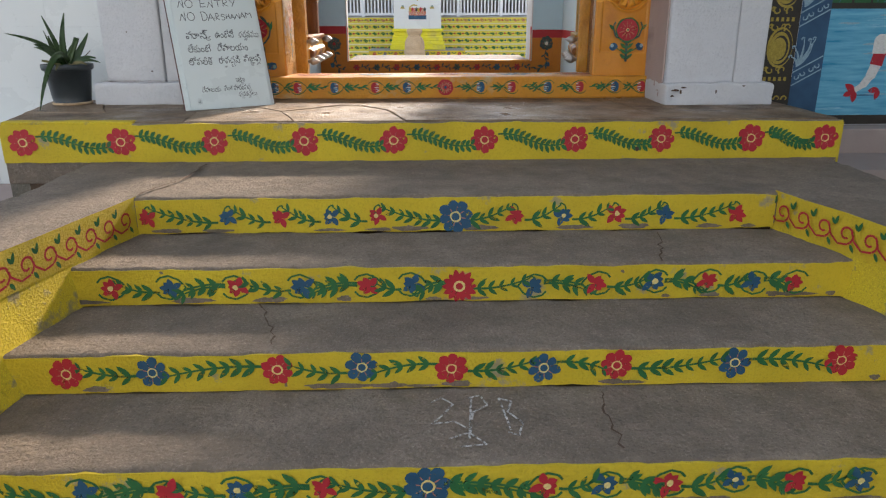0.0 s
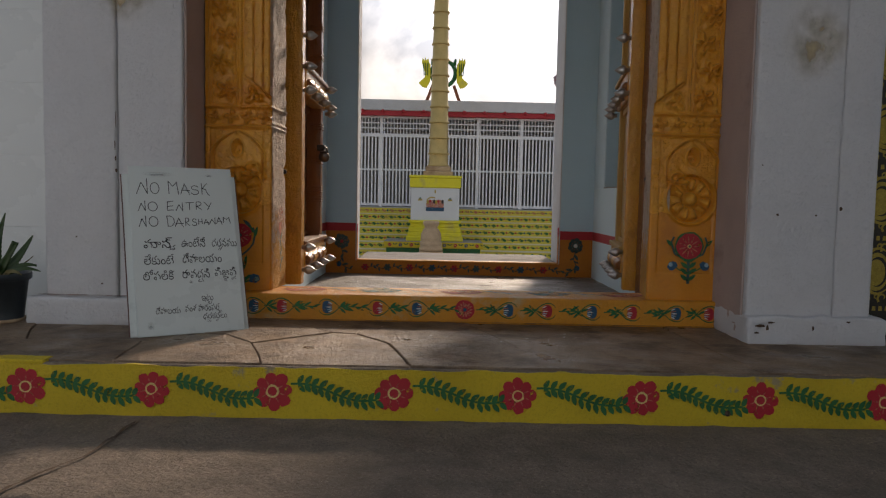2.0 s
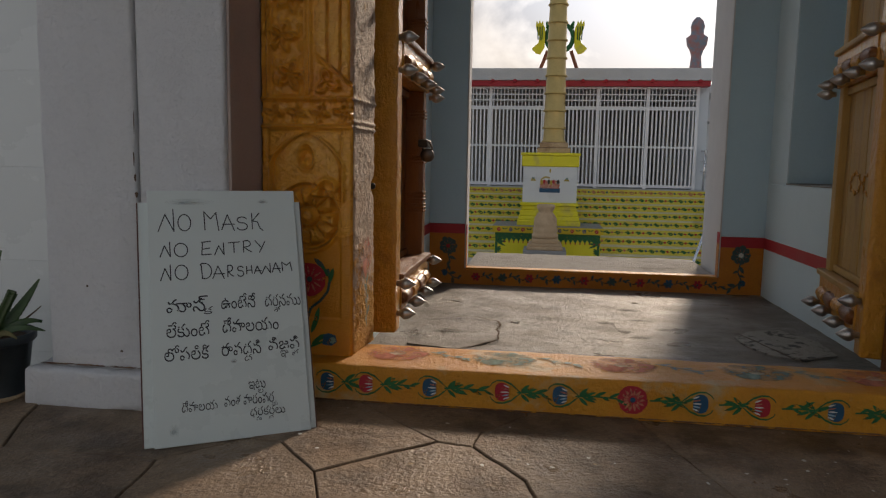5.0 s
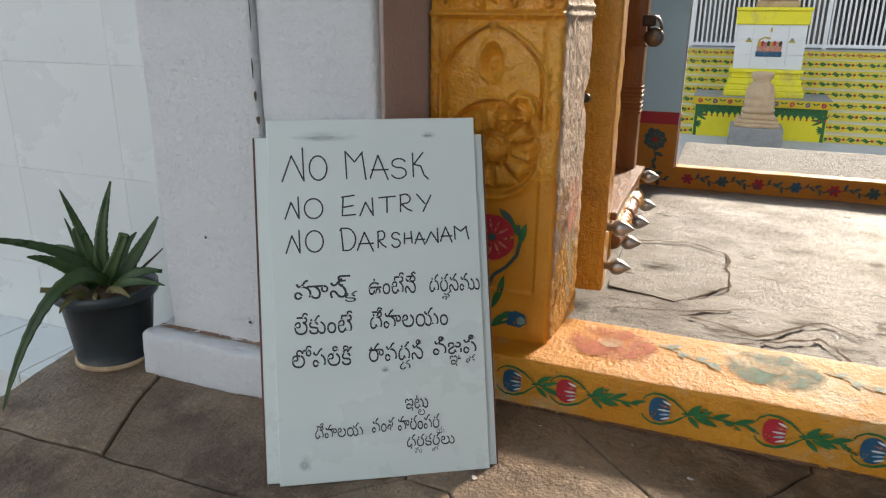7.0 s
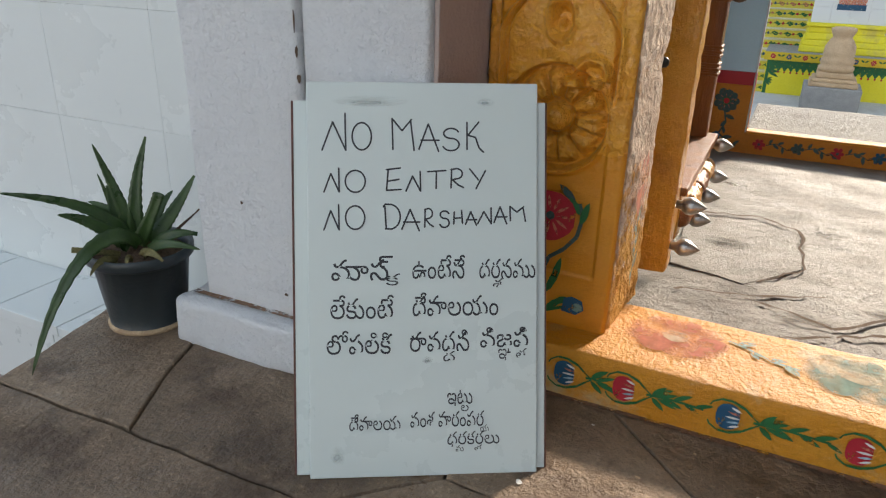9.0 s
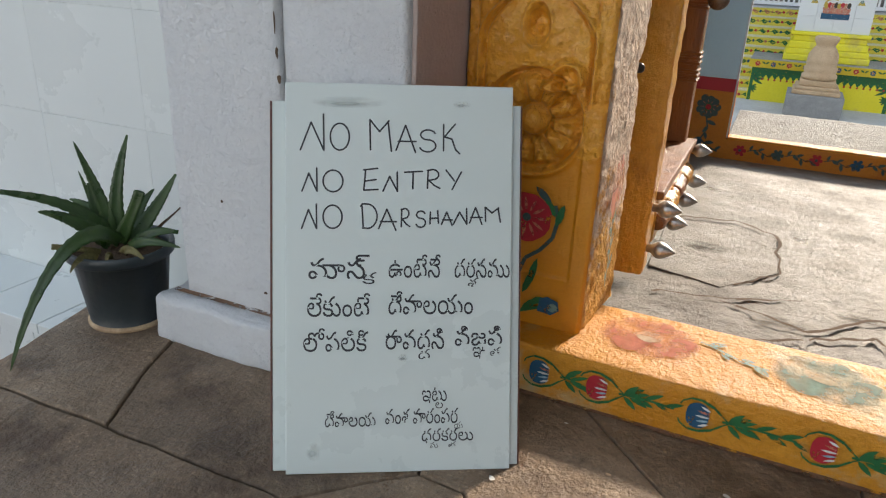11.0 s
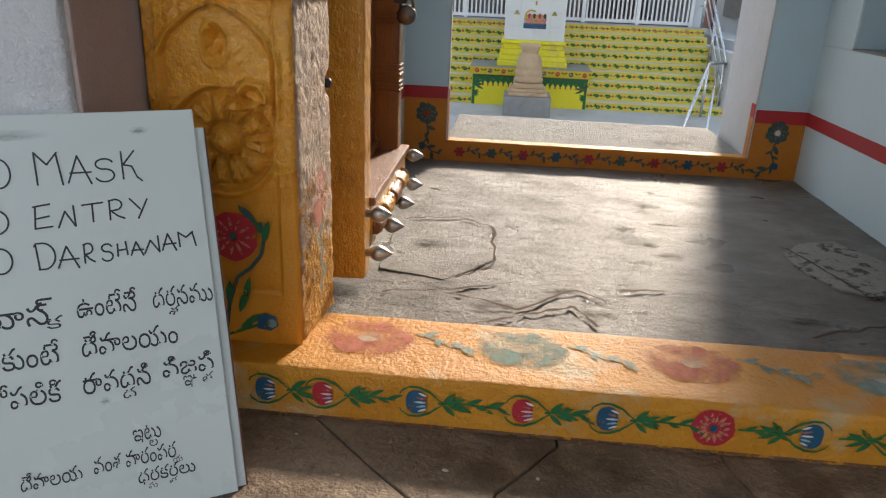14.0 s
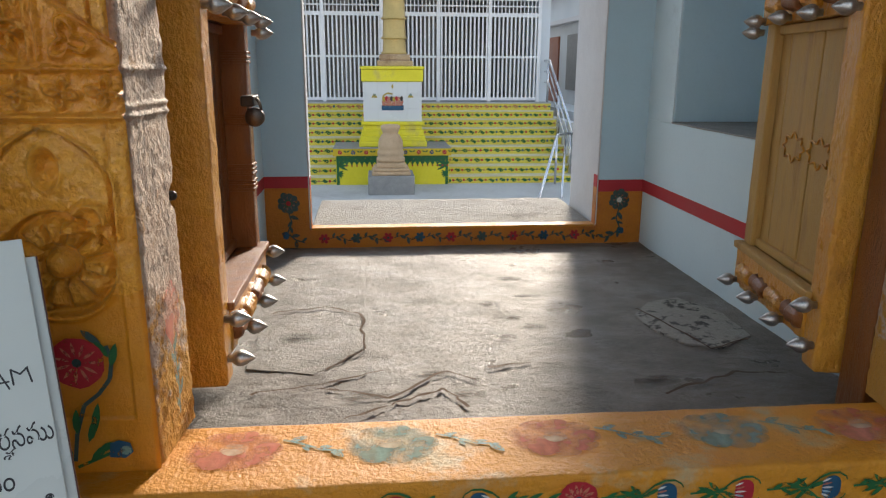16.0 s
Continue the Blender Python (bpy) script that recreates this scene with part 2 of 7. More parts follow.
P_PINK = surface("faded_pink_paint", (0.50, 0.14, 0.10), (0.56, 0.22, 0.12), 14, 0.65, grain=70, bump=0.2, stain=(0.6, 0.32, 0.08), stain_scale=14, stain_at=0.55, wear=0.55, wear_scale=60, speck=0.3)
P_TEAL = surface("faded_teal_paint", (0.13, 0.26, 0.26), (0.24, 0.31, 0.22), 14, 0.65, grain=70, bump=0.2, stain=(0.55, 0.30, 0.06), stain_scale=14, stain_at=0.55, wear=0.55, wear_scale=60, speck=0.3)
P_DARK = surface("dull_dark_paint", (0.02, 0.06, 0.06), (0.05, 0.09, 0.08), 12, 0.55, bump=0.1, wear=0.3)
CHALK = surface("white_chalk", (0.45, 0.43, 0.41), (0.6, 0.58, 0.55), 40, 0.95, bump=0.3, stain=(0.22, 0.19, 0.16), stain_scale=40, stain_at=0.5, wear=0.55, wear_scale=60)
P_LEMON = surface("lemon_paint", (0.76, 0.66, 0.02), (0.82, 0.73, 0.05), 2, 0.6, grain=40, bump=0.1, stain=(0.6, 0.5, 0.1), stain_scale=2, speck=0.45)
SANDSTONE = surface("warm_sandstone", (0.46, 0.31, 0.18), (0.58, 0.42, 0.27), 4, 0.8, grain=60, bump=0.4, stain=(0.3, 0.18, 0.1))
BRASS = surface("brass_sheath", (0.52, 0.36, 0.13), (0.62, 0.44, 0.17), 3, 0.4, metal=0.45, grain=30, bump=0.1, speck=0.45)
GREYSTONE = surface("grey_granite", (0.22, 0.22, 0.22), (0.32, 0.32, 0.31), 8, 0.8, grain=120, bump=0.4)
COURT = surface("courtyard_paving", (0.42, 0.42, 0.41), (0.52, 0.52, 0.51), 1.5, 0.75, grain=40, bump=0.2, stain=(0.38, 0.37, 0.36), stain_scale=0.8)
GROUND = surface("dusty_ground", (0.20, 0.17, 0.145), (0.28, 0.24, 0.20), 0.8, 0.9, grain=50, bump=0.4)
FENCEWHITE = surface("white_fence_paint", (0.78, 0.79, 0.80), (0.84, 0.84, 0.85), 3, 0.5, bump=0.05, speck=0.12)
ROOFGREY = surface("grey_roof_edge", (0.5, 0.5, 0.5), (0.6, 0.6, 0.6), 2, 0.8, bump=0.2)
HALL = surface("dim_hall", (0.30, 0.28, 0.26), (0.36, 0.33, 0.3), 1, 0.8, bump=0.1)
PALEBLDG = surface("pale_building", (0.60, 0.65, 0.68), (0.68, 0.72, 0.75), 1, 0.8, bump=0.1, speck=0.12)
BROWNDOOR = surface("brown_door", (0.22, 0.06, 0.03), (0.28, 0.09, 0.04), 3, 0.6, bump=0.1)
SWITCH = surface("cream_switch_plastic", (0.62, 0.59, 0.50), (0.68, 0.65, 0.56), 5, 0.45, bump=0.0, speck=0.0)
SWITCHDARK = surface("brown_switch_plastic", (0.11, 0.07, 0.05), (0.16, 0.1, 0.07), 5, 0.45, bump=0.0)
CABLE = surface("grey_cable", (0.07, 0.07, 0.075), (0.1, 0.1, 0.1), 5, 0.5, bump=0.0)
M_NAVY = surface("blue_mural_paint", (0.012, 0.06, 0.13), (0.025, 0.10, 0.19), 6, 0.45, bump=0.05, speck=0.0)
M_BLACK = surface("black_mural_paint", (0.02, 0.015, 0.01), (0.04, 0.03, 0.02), 6, 0.45, bump=0.05)
M_GOLD = surface("gold_mural_paint", (0.36, 0.25, 0.03), (0.5, 0.37, 0.06), 18, 0.45, bump=0.1)
M_PALE = surface("pale_blue_mural_paint", (0.20, 0.34, 0.42), (0.32, 0.46, 0.54), 14, 0.5, bump=0.05)
M_WATER = surface("mural_water", (0.02, 0.27, 0.46), (0.16, 0.50, 0.64), 3.2, 0.35, grain=20, bump=0.03, stretch=(0.9, 1, 9), stain=(0.45, 0.68, 0.75), stain_scale=2, stain_at=0.58, speck=0.0)
M_SKY = surface("mural_sky", (0.10, 0.48, 0.62), (0.2, 0.58, 0.7), 1.2, 0.35, grain=20, bump=0.03, speck=0.0)


# ---------------------------------------------------------------- mesh helpers
def from_data(name, verts, faces, mats, parent=None, label="", smooth=False, idx=None):
    me = bpy.data.meshes.new(name)
    me.from_pydata([tuple(v) for v in verts], [], [tuple(f) for f in faces])
    for m in (mats if isinstance(mats, (list, tuple)) else [mats]):
        me.materials.append(m)
    if idx is not None:
        me.polygons.foreach_set("material_index", idx)
    if smooth:
        me.polygons.foreach_set("use_smooth", [True] * len(me.polygons))
    me.update()
    ob = new(name, me)
    if parent is not None:
        ob.parent = parent
    if label:
        ob["label"] = label
    return ob


def thing(name, label, category, group="", kind=""):
    return tagged(new(name), label, category, group, kind)


def cuts(lo, hi, step, r):
    n = max(1, int(round((hi - lo) / step)))
    out = [lo + (hi - lo) * i / n for i in range(n + 1)]
    if r > 0:
        out += [lo + r, hi - r, lo + 0.4 * r, hi - 0.4 * r]
    out = sorted(out)
    keep = [out[0]]
    for v in out[1:]:
        if v - keep[-1] > 1e-4:
            keep.append(v)
    return keep


def worn_box_data(lo, hi, step=0.12, r=0.01, amp=0.0, freq=6.0):
    """Vertices and faces of a box with rounded edges and slightly uneven, worn faces."""
    lo, hi = Vector(lo), Vector(hi)
    r = min(r, 0.45 * min(hi[i] - lo[i] for i in range(3)))
    c = [cuts(lo[i], hi[i], step, r) for i in range(3)]
    verts, faces, seen = [], [], {}

    def vid(p):
        k = tuple(round(a, 5) for a in p)
        if k not in seen:
            seen[k] = len(verts)
            inner = Vector(min(max(p[i], lo[i] + r), hi[i] - r) for i in range(3))
            d = Vector(p) - inner
            q = inner + d.normalized() * r if d.length > 1e-9 and r > 0 else Vector(p)
            if amp:
                s = noise.noise_vector(q * freq) + 0.5 * noise.noise_vector(q * freq * 2.7)
                q = q + s * amp
            verts.append(q)
        return seen[k]

    for ax in range(3):
        u, v = (ax + 1) % 3, (ax + 2) % 3
        for side in (0, 1):
            a = lo[ax] if side == 0 else hi[ax]
            for i in range(len(c[u]) - 1):
                for j in range(len(c[v]) - 1):
                    quad = []
                    for du, dv in ((0, 0), (1, 0), (1, 1), (0, 1)):
                        p = [0, 0, 0]
                        p[ax], p[u], p[v] = a, c[u][i + du], c[v][j + dv]
                        quad.append(vid(p))
                    faces.append(quad if side else quad[::-1])
    return verts, faces


def box(name, lo, hi, mat, parent=None, label="", step=10, r=0.004, amp=0.0, freq=6.0, smooth=False):
    v, f = worn_box_data(lo, hi, step, r, amp, freq)
    return from_data(name, v, f, mat, parent, label, smooth)


def lathe_data(profile, seg=20, at=(0, 0, 0)):
    verts, faces = [], []
    for rad, z in profile:
        for s in range(seg):
            a = 2 * math.pi * s / seg
            verts.append((at[0] + rad * math.cos(a), at[1] + rad * math.sin(a), at[2] + z))
    for i in range(len(profile) - 1):
        for s in range(seg):
            t = (s + 1) % seg
            faces.append((i * seg + s, i * seg + t, (i + 1) * seg + t, (i + 1) * seg + s))
    faces.append(tuple(range(seg))[::-1])
    k = (len(profile) - 1) * seg
    faces.append(tuple(range(k, k + seg)))
    return verts, faces


def lathe(name, profile, mat, parent=None, label="", seg=20, at=(0, 0, 0), smooth=True):
    v, f = lathe_data(profile, seg, at)
    return from_data(name, v, f, mat, parent, label, smooth)


def tube(name, points, radius, mat, parent=None, label="", seg=8, taper=None):
    """A round bar along a line of points."""
    pts = [Vector(p) for p in points]
    verts, faces = [], []
    for i, p in enumerate(pts):
        d = (pts[min(i + 1, len(pts) - 1)] - pts[max(i - 1, 0)]).normalized()
        side = d.cross(Vector((0, 0, 1)))
        if side.length < 1e-3:
            side = d.cross(Vector((0, 1, 0)))
        side.normalize()
        up = side.cross(d)
        rad = radius * (taper[i] if taper else 1)
        for s in range(seg):
            a = 2 * math.pi * s / seg
            verts.append(p + side * rad * math.cos(a) + up * rad * math.sin(a))
    for i in range(len(pts) - 1):
        for s in range(seg):
            t = (s + 1) % seg
            faces.append((i * seg + s, (i + 1) * seg + s, (i + 1) * seg + t, i * seg + t))
    faces.append(tuple(range(seg)))
    k = (len(pts) - 1) * seg
    faces.append(tuple(range(k, k + seg))[::-1])
    return from_data(name, verts, faces, mat, parent, label, True)


# ---------------------------------------------------------------- painted motifs (flat paint, drawn in u, v)
class Paint:
    """Flat painted shapes in the u, v plane, each layer a hair above the last."""

    def __init__(self):
        self.v, self.f, self.m = [], [], []

    def poly(self, pts, mat, layer=0):
        k = len(self.v)
        self.v += [(p[0], -0.0006 * layer - 0.000012 * (len(self.f) % 48), p[1]) for p in pts]
        self.f.append(tuple(range(k, k + len(pts))))
        self.m.append(mat)

    def disc(self, u, v, r, mat, layer=0, n=14, squash=1.0, wob=0.0):
        self.poly([(u + r * (1 + wob * random.uniform(-1, 1)) * math.cos(2 * math.pi * i / n), v + squash * r * (1 + wob * random.uniform(-1, 1)) * math.sin(2 * math.pi * i / n)) for i in range(n)], mat, layer)

    def leaf(self, u, v, ang, length, width, mat, layer=0):
        ca, sa = math.cos(ang), math.sin(ang)
        sh = ((0, 0), (0.25, 0.42), (0.55, 0.5), (0.82, 0.3), (1, 0), (0.8, -0.28), (0.5, -0.46), (0.22, -0.38))
        self.poly([(u + length * a * ca - width * b * sa, v + length * a * sa + width * b * ca) for a, b in sh], mat, layer)

    def line(self, pts, w, mat, layer=0):
        for (a, b), (c, d) in zip(pts, pts[1:]):
            L = math.hypot(c - a, d - b) or 1
            nx, ny = -(d - b) / L * w / 2, (c - a) / L * w / 2
            self.poly([(a - nx, b - ny), (c - nx, d - ny), (c + nx, d + ny), (a + nx, b + ny)], mat, layer)

    def flower(self, u, v, r, petals, mat, heart, core, turn=0.0):
        for i in range(petals):
            a = turn + 2 * math.pi * i / petals
            rr = r * random.uniform(0.92, 1.08)
            self.disc(u + rr * 0.76 * math.cos(a), v + rr * 0.76 * math.sin(a), rr * 0.33, mat, 1, 10, 1, 0.1)
        self.disc(u, v, r * 0.66, mat, 2, 12)
        if petals > 6:
            for i in range(petals):
                a = turn + 2 * math.pi * (i + 0.5) / petals
                self.leaf(u + r * 0.34 * math.cos(a), v + r * 0.34 * math.sin(a), a, r * 0.36, r * 0.07, 5, 3)
        if heart is not None:
            self.disc(u, v, r * 0.36, heart, 3, 11, 1, 0.12)
        if core is not None:
            self.disc(u, v, r * 0.26, core, 4, 10)

    def daisy(self, u, v, r, petals, mat, heart, core):
        for i in range(petals):
            a = 2 * math.pi * i / petals
            self.leaf(u + 0.3 * r * math.cos(a), v + 0.3 * r * math.sin(a), a, r * 0.75 * random.uniform(0.9, 1.1), r * 0.42, mat, 1)
        self.disc(u, v, r * 0.5, mat, 2, 12)
        self.disc(u, v, r * 0.36, heart, 3, 12)
        self.disc(u, v, r * 0.22, core, 4, 10)

    def bud(self, u, v, r, mat, turn=0.0, pale=None):
        for k, a in enumerate((-0.9, -0.3, 0.3, 0.9, 2.2, -2.2)):
            self.leaf(u - 0.3 * r * math.cos(turn), v - 0.3 * r * math.sin(turn), a + turn, r * random.uniform(1.0, 1.4), r * 0.75, mat, 1 + k % 2)
        if pale is not None:
            self.disc(u, v, r * 0.3, pale, 3, 8, 1, 0.2)

    def vine(self, pts, w, mat, leaf_len, leaf_w, gap, layer=0, lean=0.75):
        """A stem along pts with leaves on both sides."""
        self.line(pts, w, mat, layer)
        left, side = gap * 0.5, 1
        for (a, b), (c, d) in zip(pts, pts[1:]):
            L = math.hypot(c - a, d - b)
            ang = math.atan2(d - b, c - a)
            while left < L:
                f = left / L
                k = random.uniform(0.8, 1.2)
                self.leaf(a + (c - a) * f, b + (d - b) * f, ang + side * lean * random.uniform(0.8, 1.2), leaf_len * k, leaf_w * k, mat, layer + 1)
                side = -side
                left += gap * random.uniform(0.85, 1.15)
            left -= L

    def make(self, name, mats, m, parent, label=""):
        ob = from_data(name, self.v, self.f, mats, parent, label, idx=self.m)
        ob.matrix_basis = m
        return ob


INKS = [P_RED, P_BLUE, P_GREEN, P_YELLOW, P_WHITE, P_PINK, P_TEAL, P_DARK, P_LEMON, M_GOLD, M_PALE, M_NAVY, M_BLACK]
RED, BLU, GRN, YEL, WHT, PNK, TEA, DRK, LEM, GLD, PAL, NVY, BLK = range(13)

FLAG = surface("flagstone", (0.215, 0.14, 0.088), (0.36, 0.25, 0.165), 3.0, 0.7, grain=48, bump=1.0, stain=(0.13, 0.078, 0.046), stain_scale=3.4, stain_at=0.48, stain_soft=0.12, gloss=0.26, per_object=0.2, bump_dist=0.012, flake=4.5, flake_depth=0.0014, flake_tone=0.4)
# dirt of the joints, also the dark that stands in for shade in recesses
DIRT_AND_SHADE = surface("joint_dirt_and_recess_shade", (0.075, 0.045, 0.028), (0.12, 0.075, 0.048), 20, 0.95, bump=0.5)


def soft_stain(name, c1, c2, size, inner=0.2):
    """A stain that fades out from the middle of its object."""
    m = surface(name, c1, c2, 9, 0.9, bump=0.2, speck=0.3)
    n, l = m.node_tree.nodes, m.node_tree.links
    b = n["Principled BSDF"]
    tc = n.new("ShaderNodeTexCoord")
    ln = n.new("ShaderNodeVectorMath")
    ln.operation = "LENGTH"
    l.new(tc.outputs["Object"], ln.inputs[0])
    mr = n.new("ShaderNodeMapRange")
    mr.inputs["From Min"].default_value, mr.inputs["From Max"].default_value = size * inner, size
    mr.inputs["To Min"].default_value, mr.inputs["To Max"].default_value = 0.9, 0.0
    l.new(ln.outputs["Value"], mr.inputs["Value"])
    t = n.new("ShaderNodeTexNoise")
    t.inputs["Scale"].default_value, t.inputs["Detail"].default_value = 11, 9
    l.new(tc.outputs["Object"], t.inputs["Vector"])
    r2 = n.new("ShaderNodeMapRange")
    r2.inputs["From Min"].default_value, r2.inputs["From Max"].default_value = 0.35, 0.68
    l.new(t.outputs["Fac"], r2.inputs["Value"])
    mu = n.new("ShaderNodeMath")
    mu.operation = "MULTIPLY"
    l.new(mr.outputs["Result"], mu.inputs[0])
    l.new(r2.outputs["Result"], mu.inputs[1])
    l.new(mu.outputs[0], b.inputs["Alpha"])
    return m


FADEPINK = soft_stain("faded_pink_bloom", (0.52, 0.12, 0.10), (0.60, 0.22, 0.15), 0.175, 0.7)
FADETEAL = soft_stain("faded_teal_bloom", (0.12, 0.27, 0.28), (0.25, 0.36, 0.30), 0.175, 0.7)
FADEPALE = soft_stain("faded_pale_heart", (0.62, 0.50, 0.36), (0.70, 0.58, 0.42), 0.06, 0.6)
RUSTSOFT = soft_stain("rusty_wall_stain", (0.55, 0.46, 0.29), (0.48, 0.36, 0.2), 0.19)

REDEARTH = surface("reddish_dust", (0.17, 0.085, 0.05), (0.25, 0.14, 0.085), 9, 0.95, bump=0.5, wear=0.55, wear_scale=14)

# ---------------------------------------------------------------- ground
def sheet(name, x0, x1, y0, y1, z, mat, label, category):
    return tagged(from_data(name, [(x0, y0, z), (x1, y0, z), (x1, y1, z), (x0, y1, z)], [(0, 1, 2, 3)], mat), label, category, kind="structure")


sheet("ground", -400, 400, -400, 400, 0.0, GROUND, "dusty grey-brown ground around the temple", "ground")
box("courtyard_paving", (-9, 10.72, -0.2), (9, 18.6, 0.012), COURT)
tagged(bpy.data.objects["courtyard_paving"], "pale grey stone paving of the temple courtyard", "paving", kind="structure")

# ---------------------------------------------------------------- entrance steps
def paint_coat(name, x0, x1, y, z0, z1, parent, label):
    """A coat of yellow limewash on a riser, with hand-painted wavering edges."""
    n = int((x1 - x0) / 0.03)
    verts, faces = [], []
    for i in range(n + 1):
        x = x0 + (x1 - x0) * i / n
        a = noise.noise(Vector((x * 5, y, 1))) * 0.008 + noise.noise(Vector((x * 19, y, 2))) * 0.004
        b = noise.noise(Vector((x * 4, y, 5))) * 0.010 + noise.noise(Vector((x * 16, y, 6))) * 0.005
        verts += [(x, y + 0.02, z0 + max(0, b)), (x, y, z0 + max(0, b)), (x, y, z1 + a), (x, y + 0.02, z1 + a)]
    for i in range(n):
        for k in range(3):
            j = i * 4 + k
            faces.append((j, j + 4, j + 5, j + 1))
    return from_data(name, verts, faces, YELLOW, parent, label)


STEP_Y = (1.80, 2.317, 2.813, 3.325)
STEP_Z = (0.18, 0.354, 0.537, 0.735)
steps = thing("entrance_steps", "worn cement steps with yellow painted flowered risers", "steps", kind="structure")
for i, (y, z) in enumerate(zip(STEP_Y, STEP_Z)):
    y1 = 4.30 if i == 3 else STEP_Y[i + 1] + 0.02
    x0, x1 = ((-2.05, 2.68) if i == 3 else (-1.72, 2.1)) if i else (-1.9, 2.5)
    box("tread", (x0, y, z - 0.17), (x1, y1, z), STEP, steps, "worn grey-brown cement tread", 0.045, 0.018, 0.008, 7, True)
    lo = 0.0 if i == 0 else STEP_Z[i - 1]
    xa, xb = ((-1.42, 1.91) if i == 3 else (-1.72, 2.1)) if i else (-1.9, 2.5)
    paint_coat("riser", xa, xb, y - 0.006, lo + 0.004, z - 0.012, steps, "yellow limewashed riser")


def side_wall(sx, xi, xo, flare, front_in):
    """A cheek wall beside the steps: a painted kerb that flares outwards over a battered foot."""
    w = thing("step_side_wall", "yellow limewashed low wall beside the steps", "side wall", "step side walls", "structure")
    n = 10
    ya, yb = 1.15, 3.345

    def strip(name, rows, mat, label):
        verts, faces = [], []
        for k in range(n + 1):
            t = k / n
            y = yb + (ya - yb) * t
            for (x_a, x_b, z) in rows:
                x = x_a + (x_b - x_a) * t
                d = noise.noise_vector(Vector((x, y, z)) * 5) * 0.006
                verts.append((x + d.x, y, z + d.z))
        c = len(rows)
        for k in range(n):
            for j in range(c - 1):
                a = k * c + j
                faces.append((a, a + c, a + c + 1, a + 1) if sx < 0 else (a, a + 1, a + c + 1, a + c))
        return from_data(name, verts, faces, mat, w, label, False)

    xf = xi + sx * flare
    strip("wall_top", [(xi, xf, 0.737), (xi + sx * 0.02, xf + sx * 0.02, 0.742), (xo, xo + sx * 0.45, 0.738), (xo + sx * 0.01, xo + sx * 0.46, 0.5), (xo, xo + sx * 0.46, 0.0)], STEP, "grey cement coping")
    strip("kerb_face", [(xi, xf, 0.737), (xi + sx * 0.004, xf, 0.55), (xi + sx * 0.01, xf + sx * 0.015, 0.545)], YELLOW, "yellow face with a painted scroll border")
    strip("wall_foot", [(xi + sx * 0.004, xf + sx * 0.012, 0.55), (xi - sx * 0.01, xf - sx * 0.06, 0.36), (xi - sx * 0.02, front_in, 0.0)], YELLOWWORN, "rough worn yellow wall foot")
    f0, f1 = xf, xo + sx * 0.46
    from_data("end_face", [(f0, ya, 0.737), (f1, ya, 0.737), (f1, ya, 0), (front_in, ya, 0)], [(0, 3, 2, 1) if sx > 0 else (0, 1, 2, 3)], YELLOWWORN, w)
    return w


cheek_l = side_wall(-1, -1.42, -2.04, 0.48, -1.60)
cheek_r = side_wall(1, 1.91, 2.67, 0.60, 2.02)

# ---------------------------------------------------------------- platform in front of the gate
platform = thing("gate_platform", "stone-flagged platform before the gate with a flowered yellow edge", "platform", kind="structure")
PZ = 0.985
box("platform_base", (-2.56, 4.26, 0.0), (2.73, 5.62, PZ - 0.03), STONE, platform, "", 0.2, 0.012, 0.003)
paint_coat("platform_riser", -2.57, 2.745, 4.243, 0.735, PZ - 0.012, platform, "yellow painted edge")
box("platform_kerb", (-2.57, 4.248, 0.6), (2.745, 4.285, PZ - 0.008), STEP, platform, "cement platform edge", 0.1, 0.008, 0.001)
from_data("platform_end", [(-2.565, 4.25, 0), (-2.565, 4.25, PZ - 0.02), (-2.80, 5.42, PZ - 0.02), (-2.80, 5.42, 0), (-2.0, 4.3, 0), (-2.0, 4.3, PZ - 0.025), (-2.0, 5.42, PZ - 0.025), (-2.0, 5.42, 0)],
          [(0, 1, 2, 3), (1, 5, 6, 2), (2, 6, 7, 3), (0, 4, 5, 1)], STONE, platform)
box("painted_edge", (-2.56, 4.246, PZ - 0.016), (-1.75, 4.335, PZ + 0.006), YELLOWWORN, platform, "yellow painted corner of the platform edge", 0.04, 0.008, 0.004, 9)
box("platform_end", (2.72, 4.25, 0.0), (2.76, 5.0, PZ - 0.02), YELLOW, platform, "", 0.2, 0.008, 0.002)

# ---------------------------------------------------------------- gate wall, pilasters
TOP = 6.2
wall_front = thing("wall_front", "whitewashed gate wall with two pilasters", "wall", kind="structure")
box("wall_body", (-6.5, 5.80, 0), (-1.44, 6.0, TOP), WHITE, wall_front, "", 10, 0.01)
box("wall_body", (1.88, 5.60, 0), (8.0, 6.0, TOP), WHITE, wall_front, "", 10, 0.01)
box("wall_over_gate", (-1.44, 5.62, 4.75), (1.88, 6.0, TOP), WHITE, wall_front, "", 10, 0.01)


